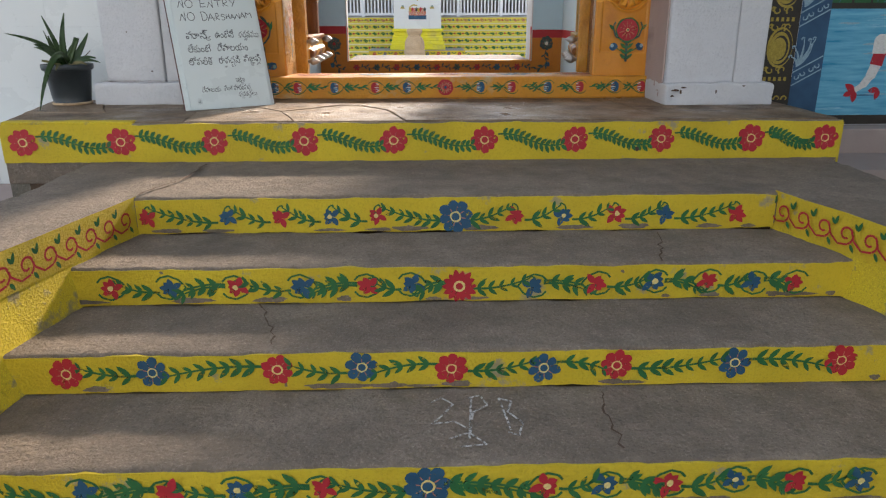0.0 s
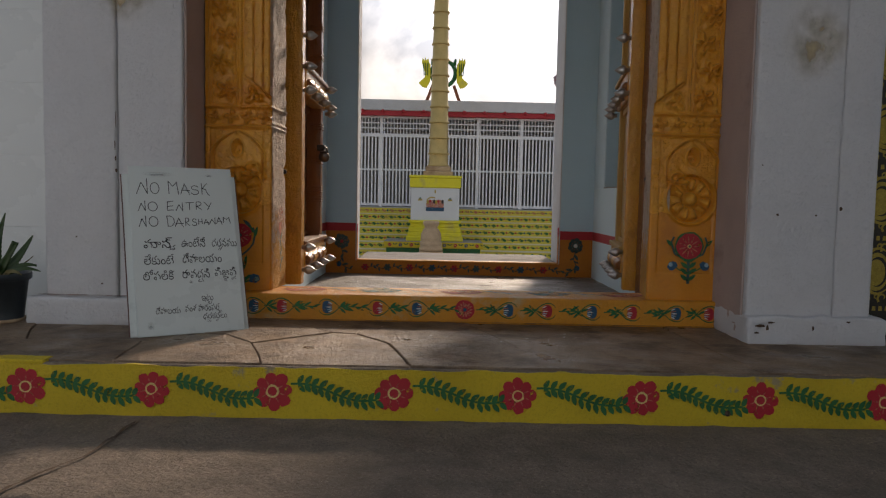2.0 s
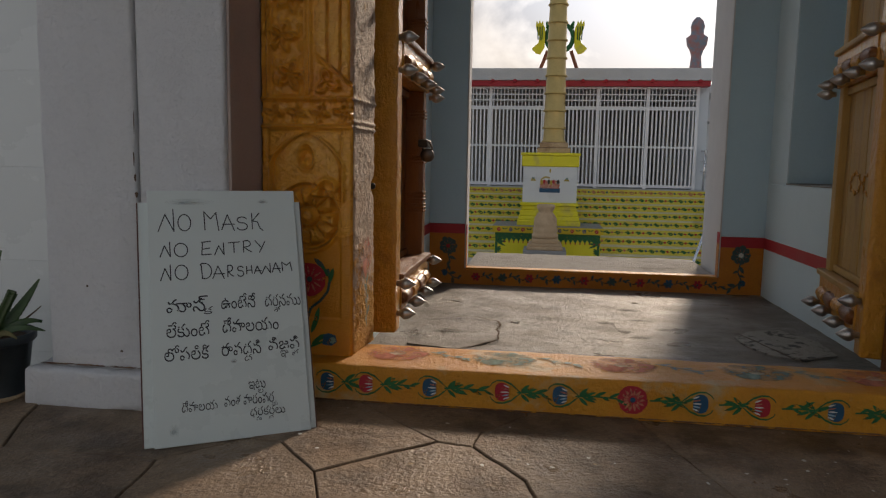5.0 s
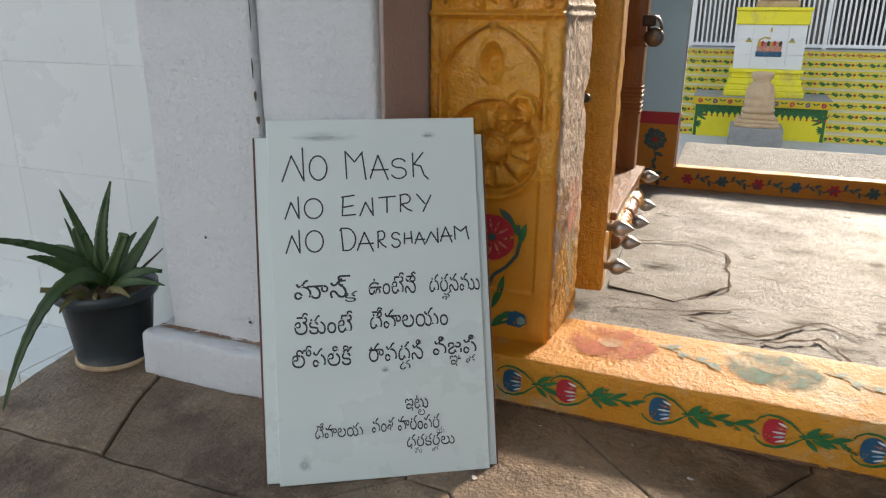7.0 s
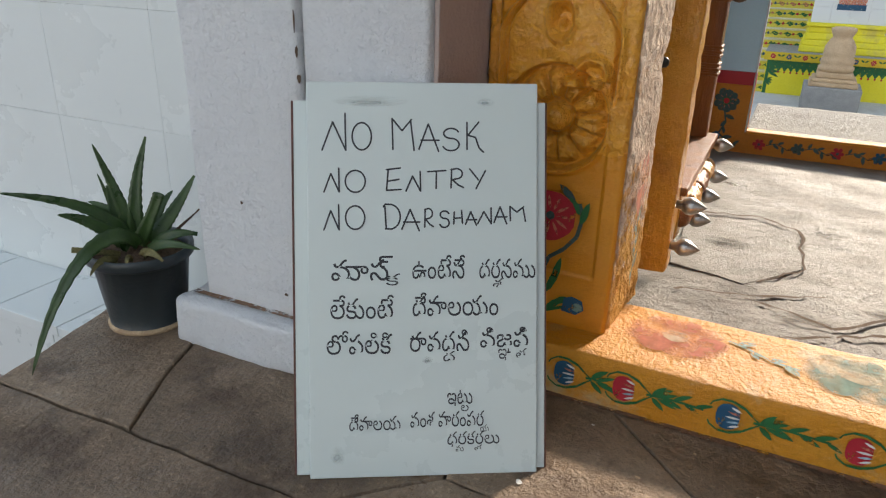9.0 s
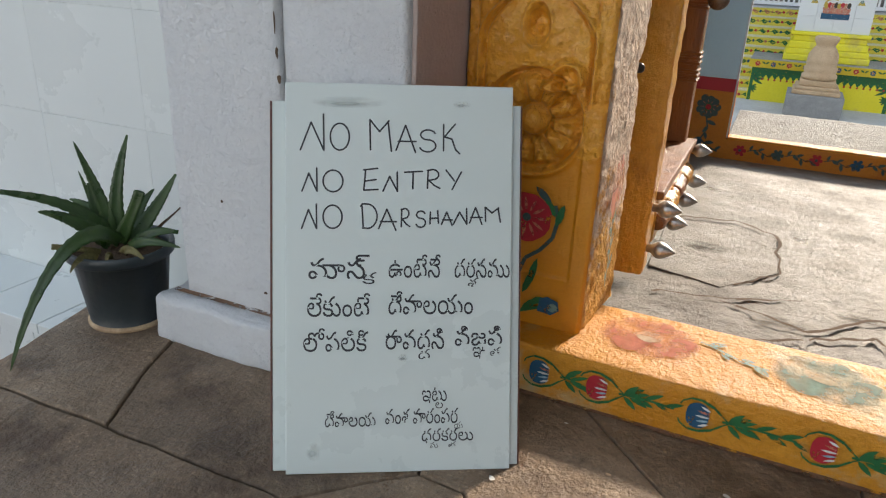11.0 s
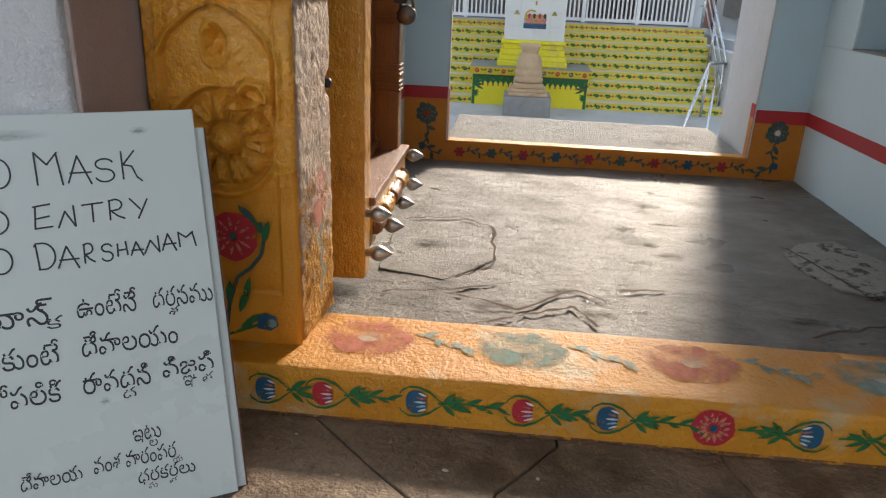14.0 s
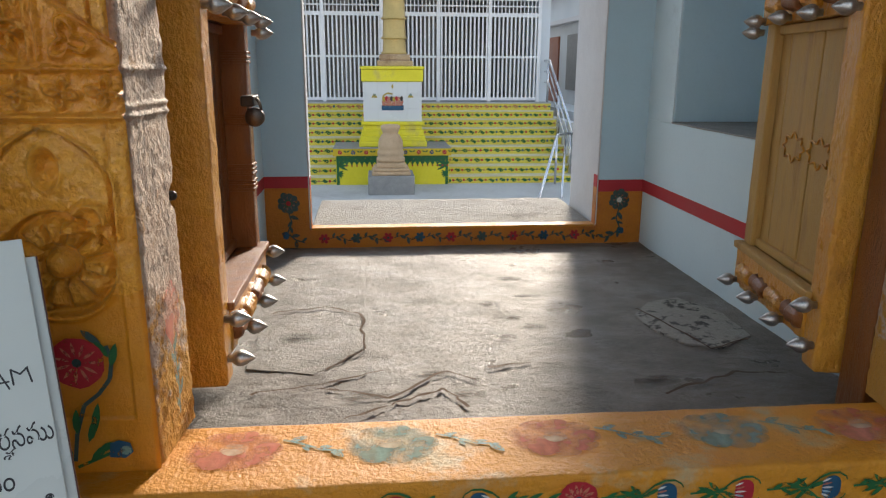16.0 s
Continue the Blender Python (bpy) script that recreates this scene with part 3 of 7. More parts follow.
def pilaster(x0, x1, yf, split, plinth_x0, plinth_x1, ret_x, sx):
    p = thing("pilaster", "thickly whitewashed stone pilaster on a low plinth", "pilaster", "gate pilasters", "structure")
    box("shaft", (x0, yf + 0.03, PZ + 0.14), (split, 5.9, TOP), WHITE, p, "", 0.14, 0.018, 0.004, 3, True)
    box("shaft", (split + 0.003, yf + 0.045, PZ + 0.14), (x1, 5.9, TOP), WHITE, p, "", 0.14, 0.018, 0.004, 3, True)
    box("plinth", (plinth_x0, yf - 0.05, PZ - 0.01), (plinth_x1, 5.9, PZ + 0.155), WHITE, p, "whitewashed plinth with worn edges", 0.03, 0.016, 0.011, 9, True)
    box("side_return", (min(ret_x, x1 if sx < 0 else x0), yf + 0.07, PZ), (max(ret_x, x1 if sx < 0 else x0), 5.8, TOP), MAUVE, p, "mauve-brown painted side", 0.2, 0.005, 0.002)
    return p


pilaster(-2.29, -1.47, 5.23, -1.86, -2.37, -1.47, -1.455, -1)
pilaster(1.85, 2.58, 5.03, 2.35, 1.83, 2.63, 1.835, 1)

# tiled wall beside the platform on the pot's side
tile_wall = thing("wall_tiled", "white glazed tile wall with fine joints", "wall", kind="structure")
box("wall_backing", (-6.4, 5.72, 0.0), (-2.2, 5.80, 4.2), WHITE, tile_wall)
tile_mesh = None
for r_ in range(7):
    for c_ in range(6):
        tx, tz = -2.27 - 0.62 * (c_ + 1), 0.59 + 0.47 * r_
        o = box("tile", (0.0004, 5.708, 0.0004), (0.6196, 5.722, 0.4696), TILEWHITE, tile_wall, "", 10, 0.0007) if tile_mesh is None else new("tile", tile_mesh)
        tile_mesh = o.data
        o.parent = tile_wall
        o.location = (tx, 0, tz)
ledge = thing("tiled_ledge", "low ledge faced with white tiles beside the platform", "ledge", kind="structure")
for k in range(9):
    box("ledge_top_tile", (-6.4 + 0.40 * k, 5.30, 0.70), (-6.4 + 0.40 * k + 0.394, 5.705, 0.75), TILEWHITE, ledge, "", 10, 0.004)
for k in range(8):
    box("ledge_tile", (-6.4 + 0.45 * k, 5.31, 0.36), (-6.4 + 0.45 * k + 0.447, 5.34, 0.699), TILEWHITE, ledge)
box("ledge_foot", (-6.4, 5.345, 0.0), (-2.80, 5.705, 0.698), PINKPLINTH, ledge)
box("side_floor", (-6.5, 4.2, 0.0), (-2.81, 5.345, 0.36), PINKPLINTH, ledge, "", 10, 0.01)
plinth_r = thing("wall_plinth", "pinkish cement plinth below the mural", "plinth", kind="structure")
box("plinth_body", (2.77, 5.35, 0.0), (4.7, 5.6, 0.74), PINKPLINTH, plinth_r, "", 10, 0.01)
box("plinth_step", (2.77, 4.7, 0.0), (4.7, 5.35, 0.55), PINKPLINTH, plinth_r, "", 10, 0.01)

# ---------------------------------------------------------------- gate threshold and carved jambs
TH_Y0, TH_Y1, TH_Z = 5.475, 5.87, 1.152
gate = thing("stone_gate_frame", "carved stone gate frame painted ochre gold and orange", "gate frame", kind="structure")
box("threshold", (-1.455, TH_Y0, PZ - 0.03), (1.88, TH_Y1, TH_Z), SILLPAINT, gate, "orange painted threshold with worn faded top", 0.05, 0.014, 0.003, 6, True)
box("lintel", (-1.45, 5.55, 4.25), (1.87, 5.87, 4.75), GOLD, gate, "", 0.2, 0.015, 0.004)


def smooth01(a, b, x):
    t = np.clip((x - a) / (b - a), 0, 1)
    return t * t * (3 - 2 * t)


def carving(W, H, nu, nv, cu):
    """Depth of the carved front of a jamb; u runs from the outer edge (0) to the opening (W), v upwards from the threshold; cu is the axis of the wheel."""
    u, v = np.meshgrid(np.linspace(0, W, nu), np.linspace(0, H, nv))
    h = np.zeros_like(u)
    ridge = lambda d, w: np.exp(-(d / w) ** 2)
    inside = lambda a, b, x: smooth01(a - 0.004, a + 0.004, x) * (1 - smooth01(b - 0.004, b + 0.004, x))
    hi = W - 0.055
    # plain painted panel at the foot, its field sunk between a plain border
    h -= 0.005 * inside(0.05, hi, u) * inside(0.175, 0.60, v)
    # pointed arch: a rounded moulding with a cut line inside it
    av = v - 0.70
    half = 0.168 * np.clip(1 - (np.clip(av - 0.17, 0, 1) / 0.155) ** 1.7, 0, 1) ** 0.72
    edge = np.abs(u - cu) - half
    arch = (av > 0.02) & (av < 0.332)
    h += arch * (0.012 * ridge(edge - 0.004, 0.008) - 0.010 * ridge(edge + 0.010, 0.005))
    h += 0.012 * ridge(np.hypot(u - cu, (v - 1.022) * 1.2), 0.014)
    # sunk wheel of long petals with a domed hub
    cv, R = 0.648, 0.152
    du, dv = u - cu, v - cv
    rr, aa = np.hypot(du, dv), np.arctan2(dv, du)
    disc = 1 - smooth01(R - 0.008, R + 0.004, rr)
    pet = np.abs(np.cos(5.5 * aa + 0.5))
    band = smooth01(0.045, 0.07, rr) * (1 - smooth01(0.115, 0.145, rr))
    h += disc * (-0.026 + 0.028 * pet ** 0.6 * band - 0.008 * band * ridge(np.sin(5.5 * aa + 0.5 + math.pi / 2) * 0.1 - 0.1, 0.018))
    h += 0.008 * ridge(rr - R - 0.010, 0.008) * (v < 0.75)
    h += 0.040 * np.sqrt(np.clip(1 - (rr / 0.046) ** 2, 0, 1))
    # broken lug with a rounded lobe over it, on the side of the opening
    lug = inside(cu + 0.022, cu + 0.128, u) * inside(0.742, 0.766, v) * (1 - 0.75 * ridge(u - cu - 0.078, 0.007))
    h += 0.040 * lug * (1 - 0.25 * smooth01(cu + 0.05, cu + 0.13, u))
    lobe = np.hypot((u - cu - 0.098) / 0.042, (v - 0.775) / 0.042)
    h += 0.020 * ridge(lobe - 1, 0.28) * (v > 0.765)
    # hollow eye with a small boss low in it
    hol = np.hypot((u - cu + 0.004) / 0.036, (v - 0.912) / (0.047 + 0.012 * (v > 0.912)))
    h += -0.030 * (1 - smooth01(0.45, 1.1, hol)) + 0.006 * ridge(hol - 1.15, 0.12) + 0.020 * ridge(np.hypot(u - cu + 0.004, v - 0.898), 0.015)
    # lines that frame the arch field
    for d in (0.032, hi):
        h -= 0.007 * ridge(u - d, 0.004) * inside(0.60, 1.035, v)
    h -= 0.007 * ridge(v - 1.035, 0.004) * inside(0.03, hi, u)
    # frieze of small flowers between two fillets
    for b in (1.054, 1.18):
        h += 0.012 * ridge(v - b, 0.007)
    fl = inside(1.066, 1.168, v)
    pu = ((u - 0.01) % (W / 4)) - W / 8
    ra, an = np.hypot(pu, v - 1.117), np.arctan2(v - 1.117, pu)
    h += fl * (-0.006 + 0.016 * ridge(ra - 0.024 - 0.014 * np.cos(4 * an + 0.8), 0.010) + 0.014 * ridge(ra, 0.008))
    # scroll of flowers up the outer half
    up = smooth01(1.195, 1.20, v)
    col = inside(0.045, 0.205, u)
    cu2 = 0.125
    pv = ((v - 1.20) % 0.17) - 0.085
    swing = 0.018 * np.sign(np.sin((v - 1.20) * math.pi / 0.17))
    ra, an = np.hypot(u - cu2 - swing, pv), np.arctan2(pv, u - cu2 - swing)
    h += up * col * (-0.010 + 0.022 * ridge(ra - 0.040 - 0.018 * np.cos(5 * an), 0.013) + 0.020 * ridge(ra, 0.015) + 0.012 * ridge(np.abs(u - cu2) - 0.062, 0.009) * (0.5 + 0.5 * np.sin(v * 90)))
    for d in (0.038, 0.212, 0.235):
        h += up * 0.011 * ridge(u - d, 0.007)
    # stepped shaft with a slanting foot, on the half towards the opening
    foot = 1.246 + 0.745 * (W - u)
    ph = (u - 0.26) / (W - 0.26)
    shaft = smooth01(0, 0.010, v - foot) * (ph > 0)
    steps_ = np.where(ph < 0.10, 0.006, np.where(ph < 0.34, 0.022, np.where(ph < 0.42, 0.008, np.where(ph < 0.70, 0.032, np.where(ph < 0.78, 0.014, 0.038)))))
    h += shaft * steps_ + 0.010 * up * (ph > 0) * ridge(v - foot + 0.010, 0.007)
    lr, la = np.hypot(u - 0.315, v - 1.25), np.arctan2(v - 1.25, u - 0.315)
    h += up * (ph > 0) * (1 - smooth01(-0.02, -0.01, v - foot)) * 0.018 * ridge(lr - 0.034 - 0.020 * np.cos(3 * la + 1.0), 0.012)
    return u, v, 1.45 * h


def jamb(x_out, x_in, splay, JY, cu, name_label):
    """One carved jamb; x_out is its outer edge, x_in the edge at the opening, which steps back by splay towards the passage."""
    sgn = 1 if x_in > x_out else -1
    W, H = abs(x_in - x_out), 3.11
    nu, nv = 110, 700
    u, v, h = carving(W, H, nu, nv, cu)
    verts = []
    for j in range(nv):
        for i in range(nu):
            x, z = x_out + sgn * u[j, i], TH_Z + v[j, i]
            k = noise.noise(Vector((x * 9, 3, z * 9))) * 0.004
            if v[j, i] > 0.52:
                k += noise.noise(Vector((x * 38, 7, z * 38))) * 0.0026 + noise.noise(Vector((x * 85, 2, z * 85))) * 0.0016
            edge = 0.012 * max(0, 1 - min(u[j, i], W - u[j, i]) / 0.012) ** 2
            verts.append((x, JY - h[j, i] - k + edge, z))
    faces = []
    for j in range(nv - 1):
        for i in range(nu - 1):
            a = j * nu + i
            q = (a, a + 1, a + nu + 1, a + nu)
            faces.append(q if sgn > 0 else q[::-1])
    idx = []
    for f in faces:
        x, _, z = verts[f[0]]
        du, dv = abs(x - x_out) - cu, z - TH_Z - 0.648
        line = 0.56 + 0.006 * math.sin(x * 60)
        idx.append(1 if z - TH_Z < line and math.hypot(du, dv) > 0.160 else 0)
    back = x_in - sgn * splay
    inner = x_in - sgn * (max(splay, 0) + 0.05)
    core = box("jamb", (min(x_out, inner), JY + 0.075, TH_Z - 0.002), (max(x_out, inner), 5.96, 4.25), GOLD, gate, name_label)
    from_data("carved_front", verts, faces, [GOLD, ORANGEJAMB], core, "", True, idx)
    # rough inner face, chiselled all over
    ny, nz = 30, 420
    rv, rf = [], []
    for j in range(nz + 1):
        z = TH_Z - 0.002 + (4.25 - TH_Z) * j / nz
        for i in range(ny + 3):
            t = min(max((i - 1) / ny, 0), 1)
            y = JY + 0.018 + (5.962 - JY - 0.014) * t
            if i in (0, ny + 2):
                x = inner
            else:
                k = noise.noise(Vector((y * 7, 1, z * 5))) * 0.006 + noise.noise(Vector((y * 60, 4, z * 26))) * 0.005 + noise.noise(Vector((y * 130, 9, z * 60))) * 0.0025
                for b in (2.206, 2.232, 2.332):
                    k += 0.010 * math.exp(-((z - b) / 0.008) ** 2)
                rim = 0.012 * (max(0, 1 - t * 12) ** 2 + max(0, 1 - (1 - t) * 12) ** 2)
                pit = 0.03 * math.exp(-((z - 1.935) / 0.03) ** 2) * max(0, 1 - (1 - t) * 5)
                x = x_in + (back - x_in) * t + sgn * (k - rim - pit)
            rv.append((x, y, z))
    w = ny + 3
    for j in range(nz):
        for i in range(w - 1):
            a = j * w + i
            q = (a, a + 1, a + w + 1, a + w)
            rf.append(q if sgn > 0 else q[::-1])
    from_data("reveal", rv, rf, REVEAL, core, "chiselled granite inner face, orange paint worn off above", True)
    lathe("pivot_pin", [(0, 0), (0.012, 0), (0.017, 0.008), (0.015, 0.02), (0.008, 0.026), (0, 0.027)], IRON_AND_GAP_SHADE, core, "dark iron pin", 12).matrix_basis = pose(back - sgn * 0.02, 5.945, 1.935, 0, 90 * sgn, 0)
    return core


def half_painted(m, colour, z0, z1):
    """Paint over a stone surface that gives out unevenly between the heights z0 (covered) and z1 (bare)."""
    n, l = m.node_tree.nodes, m.node_tree.links
    b = n["Principled BSDF"]
    old = b.inputs["Base Color"].links[0].from_socket
    tc, sep = n.new("ShaderNodeTexCoord"), n.new("ShaderNodeSeparateXYZ")
    l.new(tc.outputs["Object"], sep.inputs[0])
    t = n.new("ShaderNodeTexNoise")
    t.inputs["Scale"].default_value, t.inputs["Detail"].default_value, t.inputs["Roughness"].default_value = 16, 9, 0.75
    l.new(tc.outputs["Object"], t.inputs["Vector"])
    mr = n.new("ShaderNodeMapRange")
    mr.inputs["From Min"].default_value, mr.inputs["From Max"].default_value = z0, z1
    mr.inputs["To Min"].default_value, mr.inputs["To Max"].default_value = 0.30, -0.16
    l.new(sep.outputs["Z"], mr.inputs["Value"])
    ad = n.new("ShaderNodeMath")
    ad.operation = "ADD"
    l.new(mr.outputs["Result"], ad.inputs[0])
    l.new(t.outputs["Fac"], ad.inputs[1])
    r2 = n.new("ShaderNodeMapRange")
    r2.inputs["From Min"].default_value, r2.inputs["From Max"].default_value = 0.50, 0.62
    l.new(ad.outputs[0], r2.inputs["Value"])
    mx = n.new("ShaderNodeMix")
    mx.data_type = "RGBA"
    l.new(r2.outputs["Result"], mx.inputs["Factor"])
    l.new(old, mx.inputs["A"])
    mx.inputs["B"].default_value = (*colour, 1)
    l.new(mx.outputs["Result"], b.inputs["Base Color"])
    return m


REVEAL = half_painted(surface("chiselled_granite", (0.70, 0.52, 0.40), (0.80, 0.64, 0.52), 9, 0.62, grain=70, bump=1.0, stain=(0.52, 0.30, 0.14), stain_scale=22, stain_at=0.55, stain_soft=0.12, bump_dist=0.03, stretch=(1, 1, 0.55)), (0.72, 0.36, 0.06), 1.15, 1.80)
ORANGEJAMB = surface("orange_jamb_paint", (0.63, 0.215, 0.009), (0.70, 0.27, 0.016), 3.5, 0.36, grain=85, bump=0.35, stain=(0.55, 0.18, 0.012), stain_scale=3, speck=0.25, coat=0.3)
jamb_l = jamb(-1.45, -1.02, -0.02, 5.61, 0.215, "carved jamb painted gold above and orange below")
jamb_r = jamb(1.865, 1.41, 0.08, 5.53, 0.196, "carved jamb painted gold above and orange below")
box("door_post", (1.50, 5.972, 0.86), (1.64, 6.13, 4.3), WOODDARK, gate, "red-brown wooden post behind the jamb", 0.1, 0.01, 0.003, 8, True)

# ---------------------------------------------------------------- passage room behind the gate
FZ = 0.868
RL, RR, RB = -1.27, 1.90, 9.45
HOLLOWS = ((0.56, 8.42, 0.10, 0.06), (0.34, 7.88, 0.06, 0.07), (0.53, 7.46, 0.09, 0.05), (0.35, 7.32, 0.07, 0.05), (0.61, 8.03, 0.10, 0.04), (0.75, 7.74, 0.08, 0.04), (0.45, 7.62, 0.05, 0.04), (-0.80, 7.38, 0.11, 0.08), (-0.11, 6.84, 0.10, 0.05), (0.05, 6.62, 0.09, 0.05), (-0.45, 6.62, 0.12, 0.06), (1.0, 6.7, 0.12, 0.05))


def flaked_floor():
    """Old slabs worn in steps: layers broken away with sharp lips, small hollows, a gentle swell."""
    x0, x1, y0, y1, st = -1.32, 1.95, 5.86, 9.5, 0.014
    nx, ny = int((x1 - x0) / st), int((y1 - y0) / st)
    verts, faces = [], []
    for j in range(ny + 1):
        y = y0 + (y1 - y0) * j / ny
        for i in range(nx + 1):
            x = x0 + (x1 - x0) * i / nx
            z = FZ + 0.005 * noise.noise(Vector((x * 2.3, y * 3.1, 1)))
            near = max(0.0, min(1.0, (7.5 - y) / 0.9))
            f = noise.noise(Vector((x * 2.2, y * 4.6, 5))) + 0.5 * noise.noise(Vector((x * 6, y * 10, 6))) + 0.28 * noise.noise(Vector((x * 15, y * 24, 7)))
            z -= 0.0030 * (math.floor(f * (2.0 + 1.6 * near) + 0.5) + 1) * (0.55 + 0.6 * near)
            z += 0.0016 * noise.noise(Vector((x * 34, y * 48, 8)))
            for hx, hy, ha, hb in HOLLOWS:
                if abs(x - hx) < 0.3 and abs(y - hy) < 0.2:
                    k = math.hypot((x - hx) / ha, (y - hy) / hb) + 0.35 * noise.noise(Vector((x * 14, y * 18, 2)))
                    if k < 1:
                        z -= 0.009 * min(1, (1 - k) * 2.5)
            verts.append((x, y, z))
    w = nx + 1
    faces = [(j * w + i, j * w + i + 1, j * w + w + i + 1, j * w + w + i) for j in range(ny) for i in range(nx)]
    return from_data("floor_passage", verts, faces, FLOORSTONE, None, "", True)


tagged(flaked_floor(), "uneven grey stone floor of the gate passage, polished and damp", "floor", kind="structure")
wall_left = thing("wall_left", "pale blue passage wall with red band", "wall", kind="structure")
box("wall_body", (RL - 0.9, 5.99, 0.3), (RL, RB + 0.02, 5.7), BLUE, wall_left)
box("red_band", (RL, 6.0, 1.37), (RL + 0.004, RB, 1.465), REDBAND, wall_left)
wall_right = thing("wall_right", "pale blue passage wall with red band and a deep niche", "wall", kind="structure")
NY0, NY1, NZ0, NZ1 = 7.2, 8.95, 1.925, 4.2
box("wall_below_niche", (RR, 5.99, 0.3), (RR + 0.9, RB + 0.02, NZ0), BLUE, wall_right, "", 10, 0.008)
box("wall_over_niche", (RR, 5.99, NZ1), (RR + 0.9, RB + 0.02, 5.7), BLUE, wall_right)
box("wall_beside_niche", (RR, 5.99, NZ0), (RR + 0.9, NY0, NZ1), BLUE, wall_right)
box("wall_beside_niche", (RR, NY1, NZ0), (RR + 0.9, RB + 0.02, NZ1), BLUE, wall_right)
box("niche_back", (RR + 0.78, NY0, NZ0), (RR + 0.83, NY1, NZ1), BLUEDEEP, wall_right)
box("niche_sill", (RR - 0.006, NY0, NZ0), (RR + 0.78, NY1, NZ0 + 0.012), GREYSTONE, wall_right, "dark stone niche sill", 0.06, 0.004, 0.003)
box("niche_cheek", (RR + 0.01, NY1 - 0.008, NZ0 + 0.012), (RR + 0.78, NY1, NZ1), BLUEDEEP, wall_right)
box("red_band", (RR - 0.004, 6.0, 1.315), (RR, RB, 1.415), REDBAND, wall_right)
tagged(box("ceiling", (-2.3, 5.99, 5.6), (2.9, 10.8, 5.9), WHITE), "whitewashed slab ceiling of the passage", "ceiling", kind="structure")

wall_back = thing("wall_back", "blue passage end wall with orange flowered foot and open doorway", "wall", kind="structure")
OL, OR_, OZ, OT = -0.905, 1.50, 1.03, 5.56
BY1 = 10.65


def back_pier(x0, x1, b0, b1):
    """A pier beside the doorway: blue above, red band, orange foot, white reveal."""
    box("pier_upper", (x0, RB, b1), (x1, RB + 0.05, 5.65), BLUEDEEP, wall_back)
    box("pier_band", (x0, RB - 0.003, b0), (x1, RB + 0.05, b1), REDBAND, wall_back)
    box("pier_foot", (x0, RB - 0.002, FZ - 0.02), (x1, RB + 0.05, b0), ORANGE, wall_back)


back_pier(RL - 0.02, OL - 0.012, 1.37, 1.465)
back_pier(OR_ + 0.012, RR + 0.02, 1.315, 1.415)
for x0, x1, xb0, xb1 in ((RL - 0.5, OL, RL - 0.5, OL - 0.10), (OR_, RR + 0.5, OR_ + 0.10, RR + 0.5)):
    from_data("pier_core", [(x0, RB + 0.045, FZ), (x1, RB + 0.045, FZ), (xb1, BY1, FZ), (xb0, BY1, FZ), (x0, RB + 0.045, 5.65), (x1, RB + 0.045, 5.65), (xb1, BY1, 5.65), (xb0, BY1, 5.65)],
              [(0, 1, 5, 4), (1, 2, 6, 5), (2, 3, 7, 6), (3, 0, 4, 7), (4, 5, 6, 7), (3, 2, 1, 0)], WHITE, wall_back, "whitewashed reveal")
    xe = x1 if x0 < 0 else x0
    box("reveal_edge", (min(xe, xe - 0.012 * (1 if x0 < 0 else -1)), RB + 0.001, OZ), (max(xe, xe - 0.012 * (1 if x0 < 0 else -1)), RB + 0.05, 5.4), WHITE, wall_back)
    fx0, fx1 = (xe - 0.002, xe + 0.003) if x0 < 0 else (xe - 0.003, xe + 0.002)
    box("reveal_foot", (fx0, RB + 0.004, OZ), (fx1, RB + 0.10, 1.35), ORANGE, wall_back)
    box("reveal_band", (fx0, RB + 0.004, 1.35), (fx1, RB + 0.10, 1.455), REDBAND, wall_back)
box("wall_over_door", (OL - 0.02, RB, OT), (OR_ + 0.02, RB + 0.28, 5.65), WHITE, wall_back)
box("door_sill", (OL - 0.01, RB + 0.04, 0.2), (OR_ + 0.012, BY1 + 0.1, OZ), SILLSTONE, wall_back, "rough grey stone sill", 0.07, 0.015, 0.006, 5, True)
box("sill_front", (OL - 0.02, RB - 0.002, FZ - 0.02), (OR_ + 0.02, RB + 0.06, OZ - 0.012), ORANGE, wall_back, "orange sill face with small painted flowers", 0.1, 0.01, 0.002)
box("sill_lip", (OL, RB + 0.0, OZ - 0.02), (OR_, RB + 0.13, OZ + 0.004), SILLPAINT, wall_back, "worn orange sill edge", 0.06, 0.01, 0.003)

# ---------------------------------------------------------------- unseen plain walls closing the street behind, plus slab, added to block skylight
street = thing("street_sky_blockers", "unseen plain walls and slab added to block sky light", "wall", kind="structure")
box("wall_opposite", (-14, -9.4, 0), (9, -9.0, 6.5), PALEBLDG, street)
box("wall_street_side", (4.7, -9.0, 0), (5.0, 5.3, 7.5), PALEBLDG, street)
box("porch_slab", (-2.9, 2.9, 4.9), (5.0, 5.62, 5.15), WHITE, street)

# ---------------------------------------------------------------- door leaves
SPIKE = [(0.0, -0.02), (0.016, -0.02), (0.017, 0.0), (0.024, 0.004), (0.033, 0.018), (0.034, 0.032), (0.028, 0.05), (0.016, 0.068), (0.006, 0.082), (0.0008, 0.088)]


